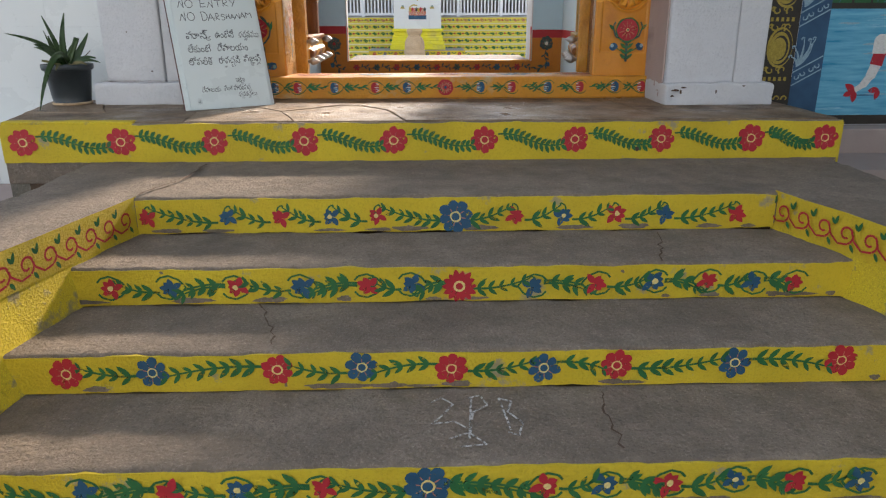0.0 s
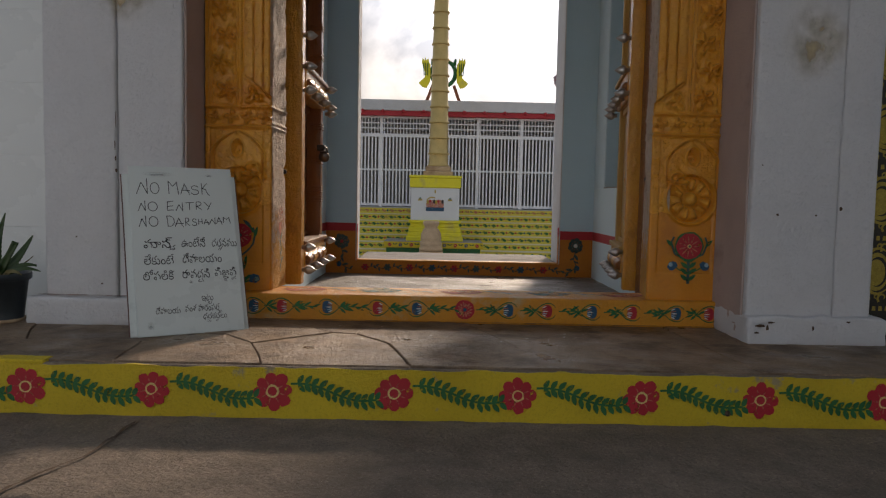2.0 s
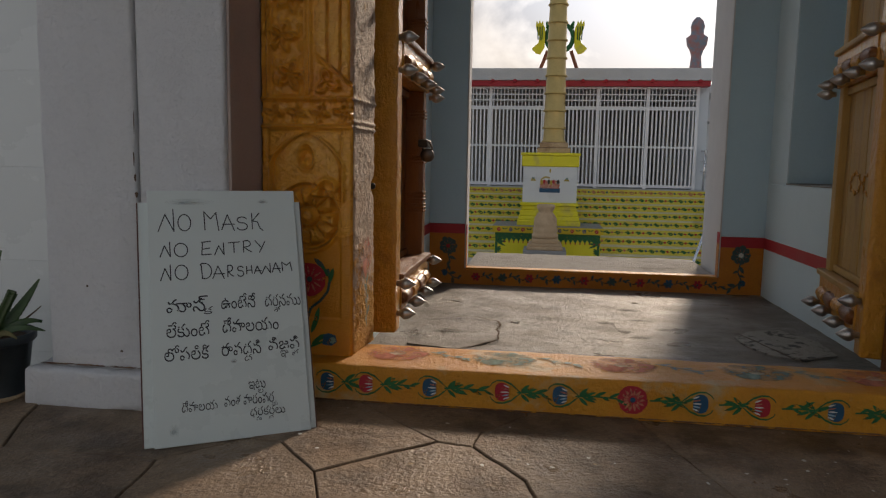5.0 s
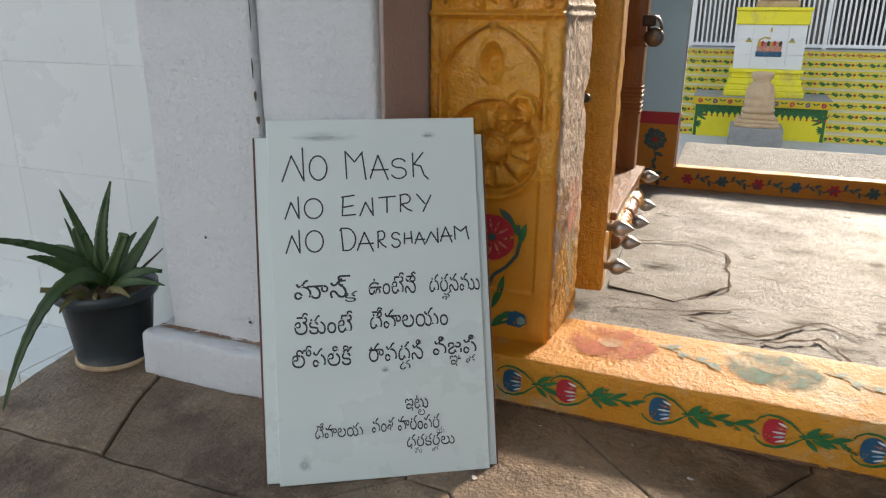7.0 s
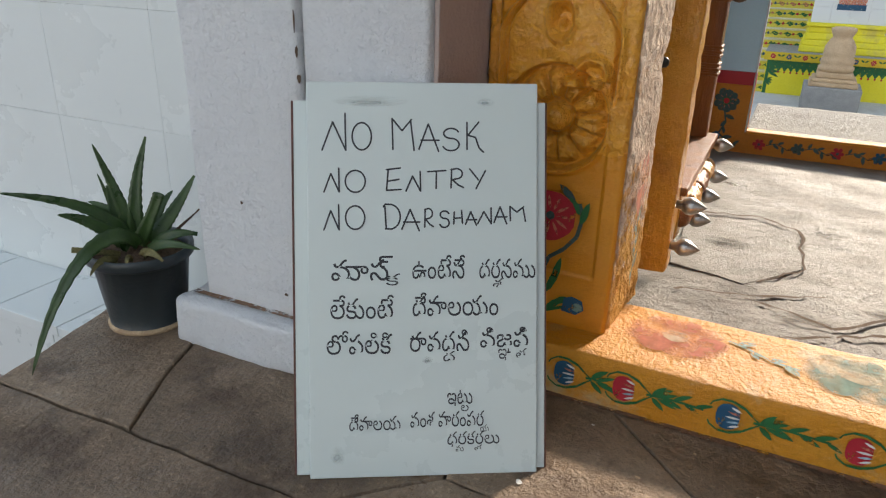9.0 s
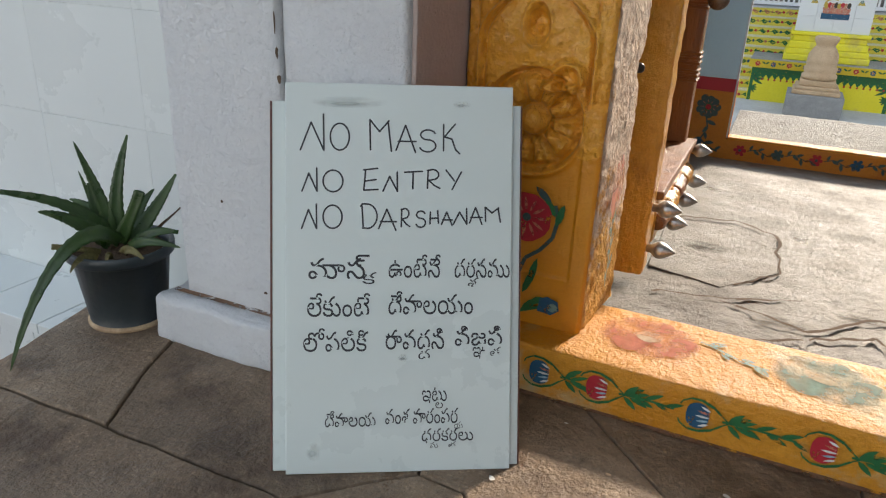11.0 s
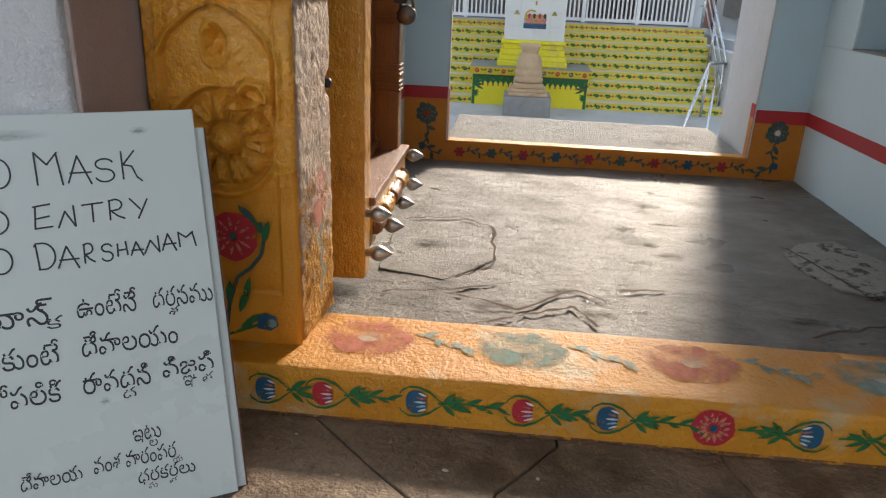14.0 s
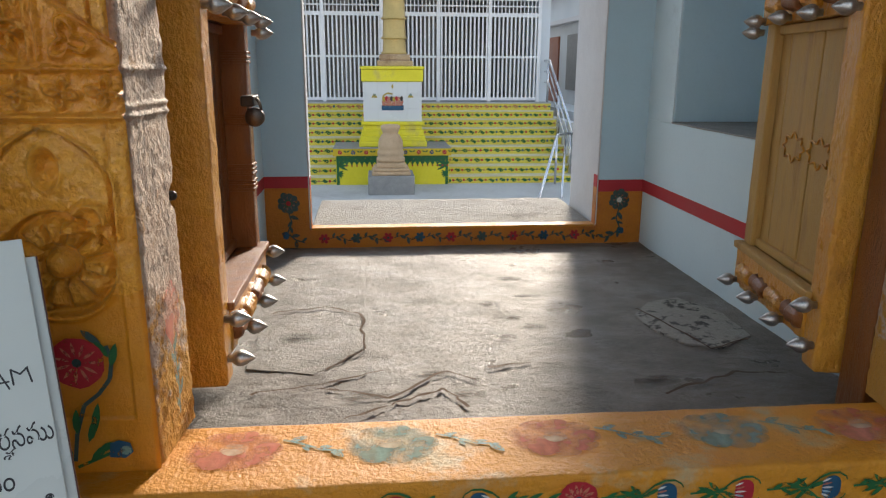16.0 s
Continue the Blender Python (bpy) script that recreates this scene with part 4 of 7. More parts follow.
def door_leaf(m, label, Wd, frame_mat, panels_mat, sunk):
    """A heavy framed leaf; its street face looks to -y in its own frame, the hinge at x = 0."""
    d = thing("gate_door", label, "door", "gate door leaves", "structure")
    Z0, Z1, T = 1.112, 4.2, 0.13
    box("hinge_stile", (0.0, -0.03, Z0), (0.13, T, Z1), WOOD, d, "thick ochre stile with adze marks", 0.025, 0.012, 0.004, 16, True)
    box("meeting_stile", (Wd - 0.11, -0.01, Z0 + 0.06), (Wd, T + 0.03, Z1), frame_mat, d, "carved meeting stile", 0.08, 0.01, 0.002, 8, True)
    if frame_mat is WOODDARK:
        for z in (1.72, 1.80, 2.05, 2.35, 2.95, 3.2, 3.6):
            for k in range(3):
                box("carved_ring", (Wd - 0.115, -0.018, z + 0.022 * k), (Wd + 0.004, T + 0.035, z + 0.022 * k + 0.014), frame_mat, d, "", 10, 0.005)
    rails = (1.305, 2.63, 3.95)
    for r_ in rails:
        box("rail", (0.131, sunk - 0.03, r_ - 0.10), (Wd - 0.111, sunk + 0.05, r_ + 0.10), WOOD if sunk < 0.05 else WOODDARK, d, "ochre cross rail", 0.1, 0.012, 0.003, 9, True)
        beam = box("moulded_beam", (0.133, -0.035, r_ - 0.10), (Wd + 0.01, max(-0.011, sunk - 0.032), r_ + 0.115), WOOD, d, "projecting beam with turned knobs", 0.04, 0.010, 0.004, 22, True)
        box("beam_ledge", (0.10, -0.055, r_ + 0.09), (Wd + 0.015, sunk - 0.018, r_ + 0.125), frame_mat, beam, "worn ledge", 0.04, 0.008, 0.003, 18, True)
        n = 4
        for k in range(n):                                # carved knuckles between the knobs
            xc = 0.13 + (Wd - 0.2) * (k + 0.5) / n
            v_, f_ = lathe_data([(0.0, -0.085), (0.030, -0.085), (0.042, -0.06), (0.030, -0.04), (0.046, 0.0), (0.030, 0.04), (0.042, 0.06), (0.030, 0.085), (0.0, 0.085)], 14)
            o = from_data("knuckle", v_, f_, WOOD if k % 2 else WOODDARK, beam, "worn carved knuckle", True)
            o.matrix_basis = pose(xc, -0.035, r_ - 0.015, 0, 84, 0)
        low = [(0.03 + (Wd - 0.06) * k / 3, r_ - 0.083) for k in range(4)]
        high = [(0.02, r_ + 0.085), (Wd - 0.02, r_ + 0.075)] if frame_mat is WOODDARK else [(0.05, r_ + 0.085)]
        extra = [(0.03, r_ + 0.31), (Wd - 0.02, r_ - 0.135)] if r_ == rails[1] else []
        for x, z in low + high + extra:
            o = lathe("spike_knob", SPIKE, STEEL, beam, "pointed steel knob", 14)
            o.matrix_basis = Matrix.Translation((x, -0.052, z)) @ pose(0, 0, 0, 90, 0, 0)
    span = Wd - 0.25
    for a, b in zip(rails, rails[1:]):
        # dark sheet: shade between the boards comes from its colour
        box("panel_backing", (0.131, sunk + 0.04, a + 0.101), (Wd - 0.111, sunk + 0.052, b - 0.101), IRON_AND_GAP_SHADE, d, "near-black backing, shade of the board gaps put into its colour")
        for x0, x1 in ((0.132, 0.132 + 0.40 * span), (0.132 + 0.40 * span + 0.012, 0.132 + 0.86 * span), (0.132 + 0.86 * span + 0.004, Wd - 0.112)):
            box("panel_board", (x0, sunk, a + 0.102), (x1, sunk + 0.04, b - 0.102), panels_mat, d, "plank", 0.1, 0.005, 0.0015, 12, True)
        for (xa, xb, za, zb) in ((0.132, Wd - 0.112, a + 0.126, a + 0.168), (0.132, Wd - 0.112, b - 0.15, b - 0.104)):
            box("panel_bead", (xa, sunk - 0.022, za), (xb, sunk + 0.015, zb), panels_mat, d, "", 10, 0.008)
    # scalloped strap of thin metal across the boards
    for s_ in (0, 1):
        cx = 0.34 + 0.27 * s_
        pts = [(cx + (0.105 + 0.016 * math.cos(8 * a)) * math.cos(a), sunk - 0.004, 1.97 + (0.055 + 0.014 * math.cos(8 * a)) * math.sin(a)) for a in [2 * math.pi * i / 40 for i in range(41)]]
        tube("strap_outline", pts, 0.005, WOOD, d, "raised scalloped outline", 5)
    d.matrix_basis = m
    return d


door_l = door_leaf(pose(-0.98, 6.26, 0, 0, 0, 90.5), "tall open ochre wooden gate leaf with steel knobs", 1.12, WOODDARK, WOODDARK, 0.11)
door_r = door_leaf(Matrix.Translation((1.45, 6.17, 0.015)) @ Matrix.Rotation(math.radians(81.0), 4, "Z") @ Matrix.Diagonal((1, -1, 1, 1)), "tall open buff-panelled wooden gate leaf with steel knobs", 1.0, WOODPALE, WOODPALE, 0.03)

# hasp with padlock on the far stile
LOCKMETAL = surface("dark_lock_steel", (0.10, 0.085, 0.075), (0.17, 0.15, 0.135), 15, 0.35, metal=0.8, grain=90, bump=0.2)
lock = thing("padlock", "dark steel padlock hanging on a dark iron hasp", "padlock")
box("hasp", (-0.02, -0.05, -0.02), (0.12, -0.0, 0.02), IRON_AND_GAP_SHADE, lock, "dark iron hasp", 10, 0.008)
lathe("lock_body", [(0.0, -0.02), (0.03, -0.02), (0.036, -0.012), (0.036, 0.012), (0.03, 0.02), (0.0, 0.02)], LOCKMETAL, lock, "", 18).matrix_basis = pose(0.02, -0.045, -0.06, 0, 90, 0)
tube("shackle", [(0.02, -0.045 + 0.024 * math.cos(a), -0.035 + 0.045 * math.sin(a)) for a in [math.pi * i / 10 for i in range(11)]], 0.006, LOCKMETAL, lock)
lock.matrix_basis = door_l.matrix_basis @ pose(0.80, -0.012, 2.18) @ Matrix.Diagonal((1.25, 1.25, 1.25, 1))

# ---------------------------------------------------------------- sign boards
bl, br = Vector((-1.552, 4.813, PZ)), Vector((-1.051, 5.107, PZ))
ux = (br - bl).normalized()
lean = Vector((-ux.y, ux.x, 0))
tilt = math.atan2(0.351, 0.94)
uz = (Vector((0, 0, 1)) * math.cos(tilt) + lean * math.sin(tilt)).normalized()
uy = uz.cross(ux)
SIGN = Matrix(((ux.x, uy.x, uz.x, bl.x), (ux.y, uy.y, uz.y, bl.y), (ux.z, uy.z, uz.z, bl.z), (0, 0, 0, 1)))
BW, BH = 0.583, 1.003
sign = thing("sign_board", "white laminated notice board with black handwriting leaning on the gate", "sign")
sign.matrix_basis = SIGN
face = box("board", (0, 0, 0), (BW, 0.012, BH), BOARD, sign, "white laminate board", 0.3, 0.003)
back = thing("spare_board", "plain white board with brown edge behind the notice", "board")
back.matrix_basis = SIGN
box("board", (-0.035, 0.016, 0.005), (BW + 0.024, 0.028, BH - 0.045), BOARD, back, "", 0.3, 0.003)
box("board_edge", (-0.040, 0.015, 0.006), (-0.0352, 0.029, BH - 0.046), BOARDEDGE, back, "brown edge strip", 10, 0.001)
box("board_edge", (BW + 0.0243, 0.015, 0.006), (BW + 0.0275, 0.029, BH - 0.046), BOARDEDGE, back, "brown edge strip", 10, 0.001)


def writing(txt, x, z, width, height, thin=0.0):
    """One handwritten line; x is its left end, z its base line, on the face of the board."""
    cu = bpy.data.curves.new("lettering", "FONT")
    cu.body, cu.size, cu.offset, cu.resolution_u = txt, 1.0, thin, 7
    ob = bpy.data.objects.new("lettering", cu)
    scene.collection.objects.link(ob)
    bpy.context.view_layer.update()
    me = bpy.data.meshes.new_from_object(ob.evaluated_get(bpy.context.evaluated_depsgraph_get()))
    scene.collection.objects.unlink(ob)
    bpy.data.objects.remove(ob)
    xs = [v.co.x for v in me.vertices]
    ys = [v.co.y for v in me.vertices]
    sx, sz = width / (max(xs) - min(xs)), height / max(ys)
    for v in me.vertices:
        v.co = (x + (v.co.x - min(xs)) * sx, -0.0012, z + v.co.y * sz)
    me.materials.clear()
    me.materials.append(INK)
    o = new("lettering", me)
    o.parent = face
    return o


def arc(cx, cy, rx, ry, a0, a1, n=14):
    return [(cx + rx * math.cos(math.radians(a0 + (a1 - a0) * i / n)), cy + ry * math.sin(math.radians(a0 + (a1 - a0) * i / n))) for i in range(n + 1)]


# pen strokes of each capital in a box one wide and one high
STROKES = {
    "N": [[(0, 0), (0.42, 0.86), (0.92, 0)], [(0.92, 0), (0.90, 1.12)]],
    "O": [arc(0.5, 0.5, 0.5, 0.5, 100, 465, 24)],
    "M": [[(0.03, 0.04), (0.0, 1.0)], [(0.0, 1.0), (0.45, 0.62), (0.88, 0.97)], [(0.84, 0.95), (1.0, 0.0)]],
    "A": [[(0, 0), (0.46, 1.0), (0.96, -0.08)], [(0.10, 0.36), (0.98, 0.36)]],
    "S": [arc(0.52, 0.75, 0.40, 0.22, 20, 270, 12) + arc(0.5, 0.27, 0.44, 0.27, 90, -160, 12)],
    "K": [[(0.0, 1.0), (0.0, 0.05)], [(0.7, 1.02), (0.05, 0.55), (0.5, 0.48), (0.72, 0.1), (0.98, -0.05)]],
    "E": [[(0.12, 0.92), (0.0, 0.0)], [(0.0, 0.94), (0.95, 1.02)], [(0.08, 0.42), (0.85, 0.5)], [(0.0, 0.0), (0.98, 0.04)]],
    "T": [[(0.0, 0.92), (1.0, 0.98)], [(0.48, 0.93), (0.46, 0.08)]],
    "R": [[(0.05, 0.95), (0.0, 0.0)], [(0.0, 0.92)] + arc(0.4, 0.72, 0.45, 0.26, 90, -90, 10) + [(0.1, 0.42), (0.55, 0.15), (0.95, 0.02)]],
    "Y": [[(0.0, 1.0), (0.55, 0.45)], [(1.0, 0.92), (0.4, 0.0)]],
    "D": [[(0.08, 0.92), (0.16, 0.02)], [(0.0, 0.90), (0.1, 1.0)] + arc(0.36, 0.5, 0.62, 0.5, 80, -80, 14) + [(0.12, 0.02)]],
    "H": [[(0.05, 0.85), (0.0, 0.05)], [(0.9, 0.95), (1.0, 0.1)], [(0.02, 0.42), (0.95, 0.46)]],
}
LINES = (("NO", ((0.038, 0.064, 0.832, 0.082), (0.113, 0.048, 0.833, 0.068))),
         ("MASK", ((0.213, 0.055, 0.832, 0.080), (0.280, 0.052, 0.835, 0.064), (0.337, 0.048, 0.832, 0.058), (0.402, 0.043, 0.832, 0.071))),
         ("NO", ((0.042, 0.041, 0.728, 0.053), (0.095, 0.050, 0.727, 0.055))),
         ("ENTRY", ((0.198, 0.037, 0.732, 0.055), (0.247, 0.040, 0.730, 0.044), (0.302, 0.046, 0.733, 0.050), (0.361, 0.034, 0.738, 0.050), (0.409, 0.040, 0.736, 0.050))),
         ("NO", ((0.041, 0.041, 0.633, 0.056), (0.095, 0.048, 0.634, 0.059))),
         ("DARSHANAM", ((0.190, 0.043, 0.634, 0.063), (0.236, 0.046, 0.634, 0.050), (0.294, 0.023, 0.639, 0.048), (0.330, 0.028, 0.638, 0.043), (0.368, 0.022, 0.645, 0.038), (0.398, 0.029, 0.646, 0.032), (0.429, 0.038, 0.647, 0.036), (0.471, 0.034, 0.650, 0.040), (0.512, 0.040, 0.653, 0.038))))


def scrawl(txt, spots):
    """Capitals written with a marker; each spot is left end, width, base line and height."""
    pa = Paint()
    for ch, (x, w, z, h) in zip(txt, spots):
        for st in STROKES[ch]:
            pts = [(x + w * a, z + h * b) for a, b in st]
            pa.line(pts, 0.0043, 0)
            for q in pts:
                pa.disc(q[0], q[1], 0.00215, 0, 0, 6)
    return pa.make("lettering", [INK], Matrix.Translation((0, -0.0012, 0)), face)


for txt, spots in LINES:
    scrawl(txt, spots)


for txt, x, z, w, h in (("మాస్", 0.058, 0.505, 0.155, 0.062), ("ఉంటేనే", 0.262, 0.508, 0.135, 0.06), ("దరనము", 0.433, 0.508, 0.145, 0.05),
                        ("లేకుంటే", 0.055, 0.408, 0.16, 0.06), ("దేవాలయం", 0.262, 0.413, 0.22, 0.06),
                        ("లోపలికి", 0.045, 0.318, 0.165, 0.06), ("రావదని", 0.255, 0.322, 0.152, 0.055), ("విజపి", 0.435, 0.33, 0.125, 0.052),
                        ("ఇటు", 0.35, 0.185, 0.065, 0.036), ("దేవాలయ", 0.10, 0.122, 0.13, 0.042), ("వంశ పారంపర", 0.255, 0.127, 0.19, 0.04), ("ధరకరలు", 0.35, 0.08, 0.135, 0.034),
                        ("క", 0.195, 0.492, 0.036, 0.03), ("శ", 0.468, 0.482, 0.028, 0.026), ("ద", 0.34, 0.296, 0.03, 0.026), ("ఞ", 0.482, 0.300, 0.032, 0.026), ("త", 0.528, 0.300, 0.028, 0.026),
                        ("ల", 0.385, 0.166, 0.02, 0.016), ("య", 0.435, 0.112, 0.022, 0.018), ("మ", 0.372, 0.062, 0.02, 0.016), ("త", 0.42, 0.062, 0.02, 0.016)):
    writing(txt, x, z, w, h, 0.0)

# ---------------------------------------------------------------- potted aloe
plant = thing("potted_aloe", "spiky aloe with drooping leaves in a black plastic pot", "plant")
POT_AT = (-2.56, 5.24, PZ)
pot = lathe("pot", [(0.0, 0.0), (0.124, 0.0), (0.134, 0.004), (0.136, 0.016), (0.130, 0.022), (0.136, 0.07), (0.158, 0.245), (0.170, 0.250), (0.177, 0.258), (0.178, 0.288), (0.172, 0.293), (0.162, 0.288), (0.156, 0.262), (0.15, 0.245), (0.0, 0.245)], POT, plant, "black plastic pot with rolled rim", 32)
lathe("dusty_foot", [(0.1345, 0.002), (0.1375, 0.004), (0.1385, 0.014), (0.1330, 0.021)], SANDSTONE, pot, "pale dust on the foot ring", 32)
verts, faces = [], []
for i in range(9):
    for k in range(24):
        rad, a = 0.152 * i / 8, 2 * math.pi * k / 24
        q = Vector((rad * math.cos(a), rad * math.sin(a), 0))
        verts.append((q.x, q.y, 0.262 + 0.022 * (1 - i / 8) + 0.020 * noise.noise(q * 30 + Vector((0, 0, 4)))))
faces = [(i * 24 + k, i * 24 + 24 + k, i * 24 + 24 + (k + 1) % 24, i * 24 + (k + 1) % 24) for i in range(8) for k in range(24)]
from_data("soil", verts, faces, SOIL, pot, "dry lumpy soil", True)
A_S, A_H = Vector((0.671, 0.742, 0)), Vector((-0.742, 0.671, 0))       # across and away, as seen from the steps


def aloe_leaf(p0, p1, p2, p3, width, mat, cut=0.0, seg=26):
    """A thick tapering leaf along a curve, with a hollow upper side and toothed edges; cut leaves its end blunt."""
    P = [A_S * a + A_H * b + Vector((0, 0, c)) for a, b, c in (p0, p1, p2, p3)]
    verts, faces = [], []
    for i in range(seg + 1):
        t = i / seg
        q = P[0] * (1 - t) ** 3 + P[1] * 3 * t * (1 - t) ** 2 + P[2] * 3 * t * t * (1 - t) + P[3] * t ** 3
        d = ((P[1] - P[0]) * (1 - t) ** 2 + (P[2] - P[1]) * 2 * t * (1 - t) + (P[3] - P[2]) * t * t).normalized()
        ref = (Vector((0, 0, 0.55)) - A_H * 0.85).normalized()
        side = d.cross(ref).normalized()
        up = side.cross(d).normalized()
        w = 0.43 * width * max(cut, (1 - t) ** 0.62) * (0.78 + 0.35 * min(1, t * 5)) + 0.0008
        tooth = 1.0 + (0.13 if i % 2 else -0.02)
        th = w * 0.6
        for a, b in ((-tooth, 0.5), (-0.6, -0.45), (0, -0.8), (0.6, -0.45), (tooth, 0.5), (0.5, 0.12), (0, 0.0), (-0.5, 0.12)):
            verts.append(q + side * w * a + up * th * b)
    for i in range(seg):
        for k in range(8):
            l_ = (k + 1) % 8
            faces.append((i * 8 + k, i * 8 + l_, i * 8 + 8 + l_, i * 8 + 8 + k))
    faces.append(tuple(range(seg * 8, seg * 8 + 8)))
    return from_data("leaf", verts, faces, mat, plant, "", True)


for a, b, c, d, w, m_, cut in (
        ((-0.02, 0.02, 0.29), (-0.08, 0.02, 0.42), (-0.19, 0.0, 0.47), (-0.385, -0.01, 0.515), 0.054, LEAF, 0),
        ((-0.02, 0.02, 0.29), (-0.03, 0.03, 0.42), (-0.06, 0.05, 0.50), (-0.10, 0.06, 0.635), 0.050, LEAF, 0),
        ((0.0, 0.02, 0.29), (-0.01, 0.03, 0.42), (0.02, 0.05, 0.52), (0.065, 0.07, 0.645), 0.058, LEAF, 0.1),
        ((0.0, -0.01, 0.29), (0.03, -0.02, 0.36), (0.06, -0.03, 0.41), (0.085, -0.03, 0.475), 0.056, LEAF, 0.62),
        ((0.03, 0.01, 0.28), (0.09, 0.02, 0.34), (0.15, 0.03, 0.42), (0.205, 0.04, 0.505), 0.062, LEAF, 0.12),
        ((-0.03, -0.02, 0.29), (-0.10, -0.03, 0.38), (-0.16, -0.04, 0.42), (-0.225, -0.05, 0.438), 0.060, LEAF, 0),
        ((0.0, -0.03, 0.30), (-0.08, -0.13, 0.45), (-0.23, -0.20, 0.32), (-0.345, -0.285, 0.006), 0.060, LEAF, 0),
        ((-0.04, 0.03, 0.29), (-0.06, 0.04, 0.38), (-0.07, 0.05, 0.43), (-0.075, 0.06, 0.49), 0.050, LEAF, 0.2),
        ((-0.05, 0.04, 0.29), (-0.07, 0.06, 0.40), (-0.08, 0.06, 0.46), (-0.10, 0.07, 0.53), 0.022, LEAF, 0),
        ((0.04, 0.06, 0.28), (0.06, 0.09, 0.36), (0.09, 0.11, 0.40), (0.13, 0.13, 0.43), 0.046, LEAF, 0),
        ((-0.02, 0.06, 0.28), (-0.05, 0.10, 0.37), (-0.10, 0.13, 0.40), (-0.15, 0.15, 0.41), 0.046, LEAF, 0),
        ((0.03, -0.06, 0.29), (0.08, -0.10, 0.33), (0.13, -0.12, 0.32), (0.19, -0.13, 0.295), 0.040, LEAF, 0),
        ((0.05, -0.03, 0.29), (0.10, -0.05, 0.34), (0.15, -0.06, 0.34), (0.19, -0.06, 0.325), 0.044, LEAF, 0.3),
        ((0.01, -0.09, 0.28), (0.02, -0.12, 0.315), (0.05, -0.15, 0.31), (0.07, -0.17, 0.285), 0.036, LEAFDRY, 0.2),
        ((-0.06, -0.05, 0.28), (-0.10, -0.07, 0.30), (-0.15, -0.08, 0.315), (-0.20, -0.08, 0.325), 0.022, LEAFDRY, 0.8),
        ((0.10, 0.04, 0.28), (0.13, 0.05, 0.32), (0.17, 0.05, 0.34), (0.21, 0.06, 0.375), 0.012, SOIL, 0.3),
        ((-0.07, -0.08, 0.27), (-0.10, -0.12, 0.31), (-0.13, -0.15, 0.30), (-0.15, -0.16, 0.26), 0.030, LEAFDRY, 0),
        ((-0.03, -0.10, 0.27), (-0.03, -0.13, 0.31), (-0.04, -0.15, 0.31), (-0.04, -0.17, 0.27), 0.020, LEAFDRY, 0)):
    aloe_leaf(a, b, c, d, w, m_, cut)
plant.matrix_basis = Matrix.Translation(POT_AT)

# ---------------------------------------------------------------- courtyard: stairs, altar, flagstaff, fence
STAIRTOP = surface("yellow_grey_tread", (0.58, 0.54, 0.36), (0.66, 0.62, 0.44), 2, 0.7, bump=0.1)
STAIRFACE = surface("mustard_riser_paint", (0.66, 0.54, 0.06), (0.72, 0.60, 0.09), 2, 0.7, bump=0.1)
stairs = thing("temple_stairs", "wide yellow stairs with rows of painted flowers", "stairs", kind="structure")
SY, SZ, ST, SXR = 18.0, 0.169, 0.285, 3.70
for i in range(9):
    y = SY + ST * i
    box("stair_riser", (-6.5, y, SZ * i), (SXR, y + 0.04, SZ * (i + 1) - 0.022), STAIRFACE, stairs, "mustard riser with flowers")
    box("stair_tread", (-6.5, y - 0.012, SZ * (i + 1) - 0.022), (SXR + 0.01, y + (ST + 0.03 if i < 8 else 7.0), SZ * (i + 1)), STAIRTOP if i < 8 else COURT, stairs, "")
    pa = Paint()
    x = -2.6
    while x < SXR - 0.1:
        zc = SZ * (i + 0.45)
        pa.line([(x - 0.02, zc - 0.004), (x + 0.08, zc + 0.008), (x + 0.2, zc - 0.004)], 0.010, GRN)
        for du, an in ((0.0, 0.5), (0.03, -0.5), (0.10, math.pi - 0.5), (0.13, math.pi + 0.5), (0.05, 0.2)):
            pa.leaf(x + du, zc, an + random.uniform(-0.25, 0.25), 0.075, 0.03, GRN if i != 8 else PNK)
        pa.disc(x + 0.17, zc + 0.004, 0.026, random.choice((RED, RED, PNK, BLU)), 1, 7, 1, 0.25)
        x += 0.225 + random.uniform(-0.01, 0.01)
    pa.make("painted_garland", INKS, Matrix.Translation((0, y - 0.004, 0)), stairs, "row of painted leaves and flowers")
box("stair_flank", (SXR + 0.01, SY, 0), (SXR + 0.16, 21.0, 1.2), WHITE, stairs)
TZ = SZ * 9

altar = thing("flagstaff_altar", "yellow and green painted plinth with white tiled pedestal", "altar", kind="structure")
AX0, AX1, AY0 = -1.23, 1.13, 17.93
box("plinth", (AX0 + 0.05, AY0, 0), (AX1 - 0.05, 19.4, 0.60), P_LEMON, altar, "lemon yellow plinth")
box("plinth_slab", (AX0, AY0 - 0.06, 0.60), (AX1, 19.4, 0.74), YELLOW, altar, "yellow slab edge with painted flowers")
box("slab_top", (AX0 + 0.004, AY0 - 0.056, 0.74), (AX1 - 0.004, 19.4, 0.75), GREYSTONE, altar, "grey slab top")
pa = Paint()
pa.poly([(AX0 + 0.06, 0.47), (AX1 - 0.06, 0.47), (AX1 - 0.06, 0.595), (AX0 + 0.06, 0.595)], GRN)
for s in range(22):
    x = AX0 + 0.12 + s * 0.101
    pa.poly([(x, 0.471), (x + 0.09, 0.471), (x + 0.045, 0.40)], GRN)
    pa.disc(x + 0.045, 0.395, 0.018, RED, 1, 7)
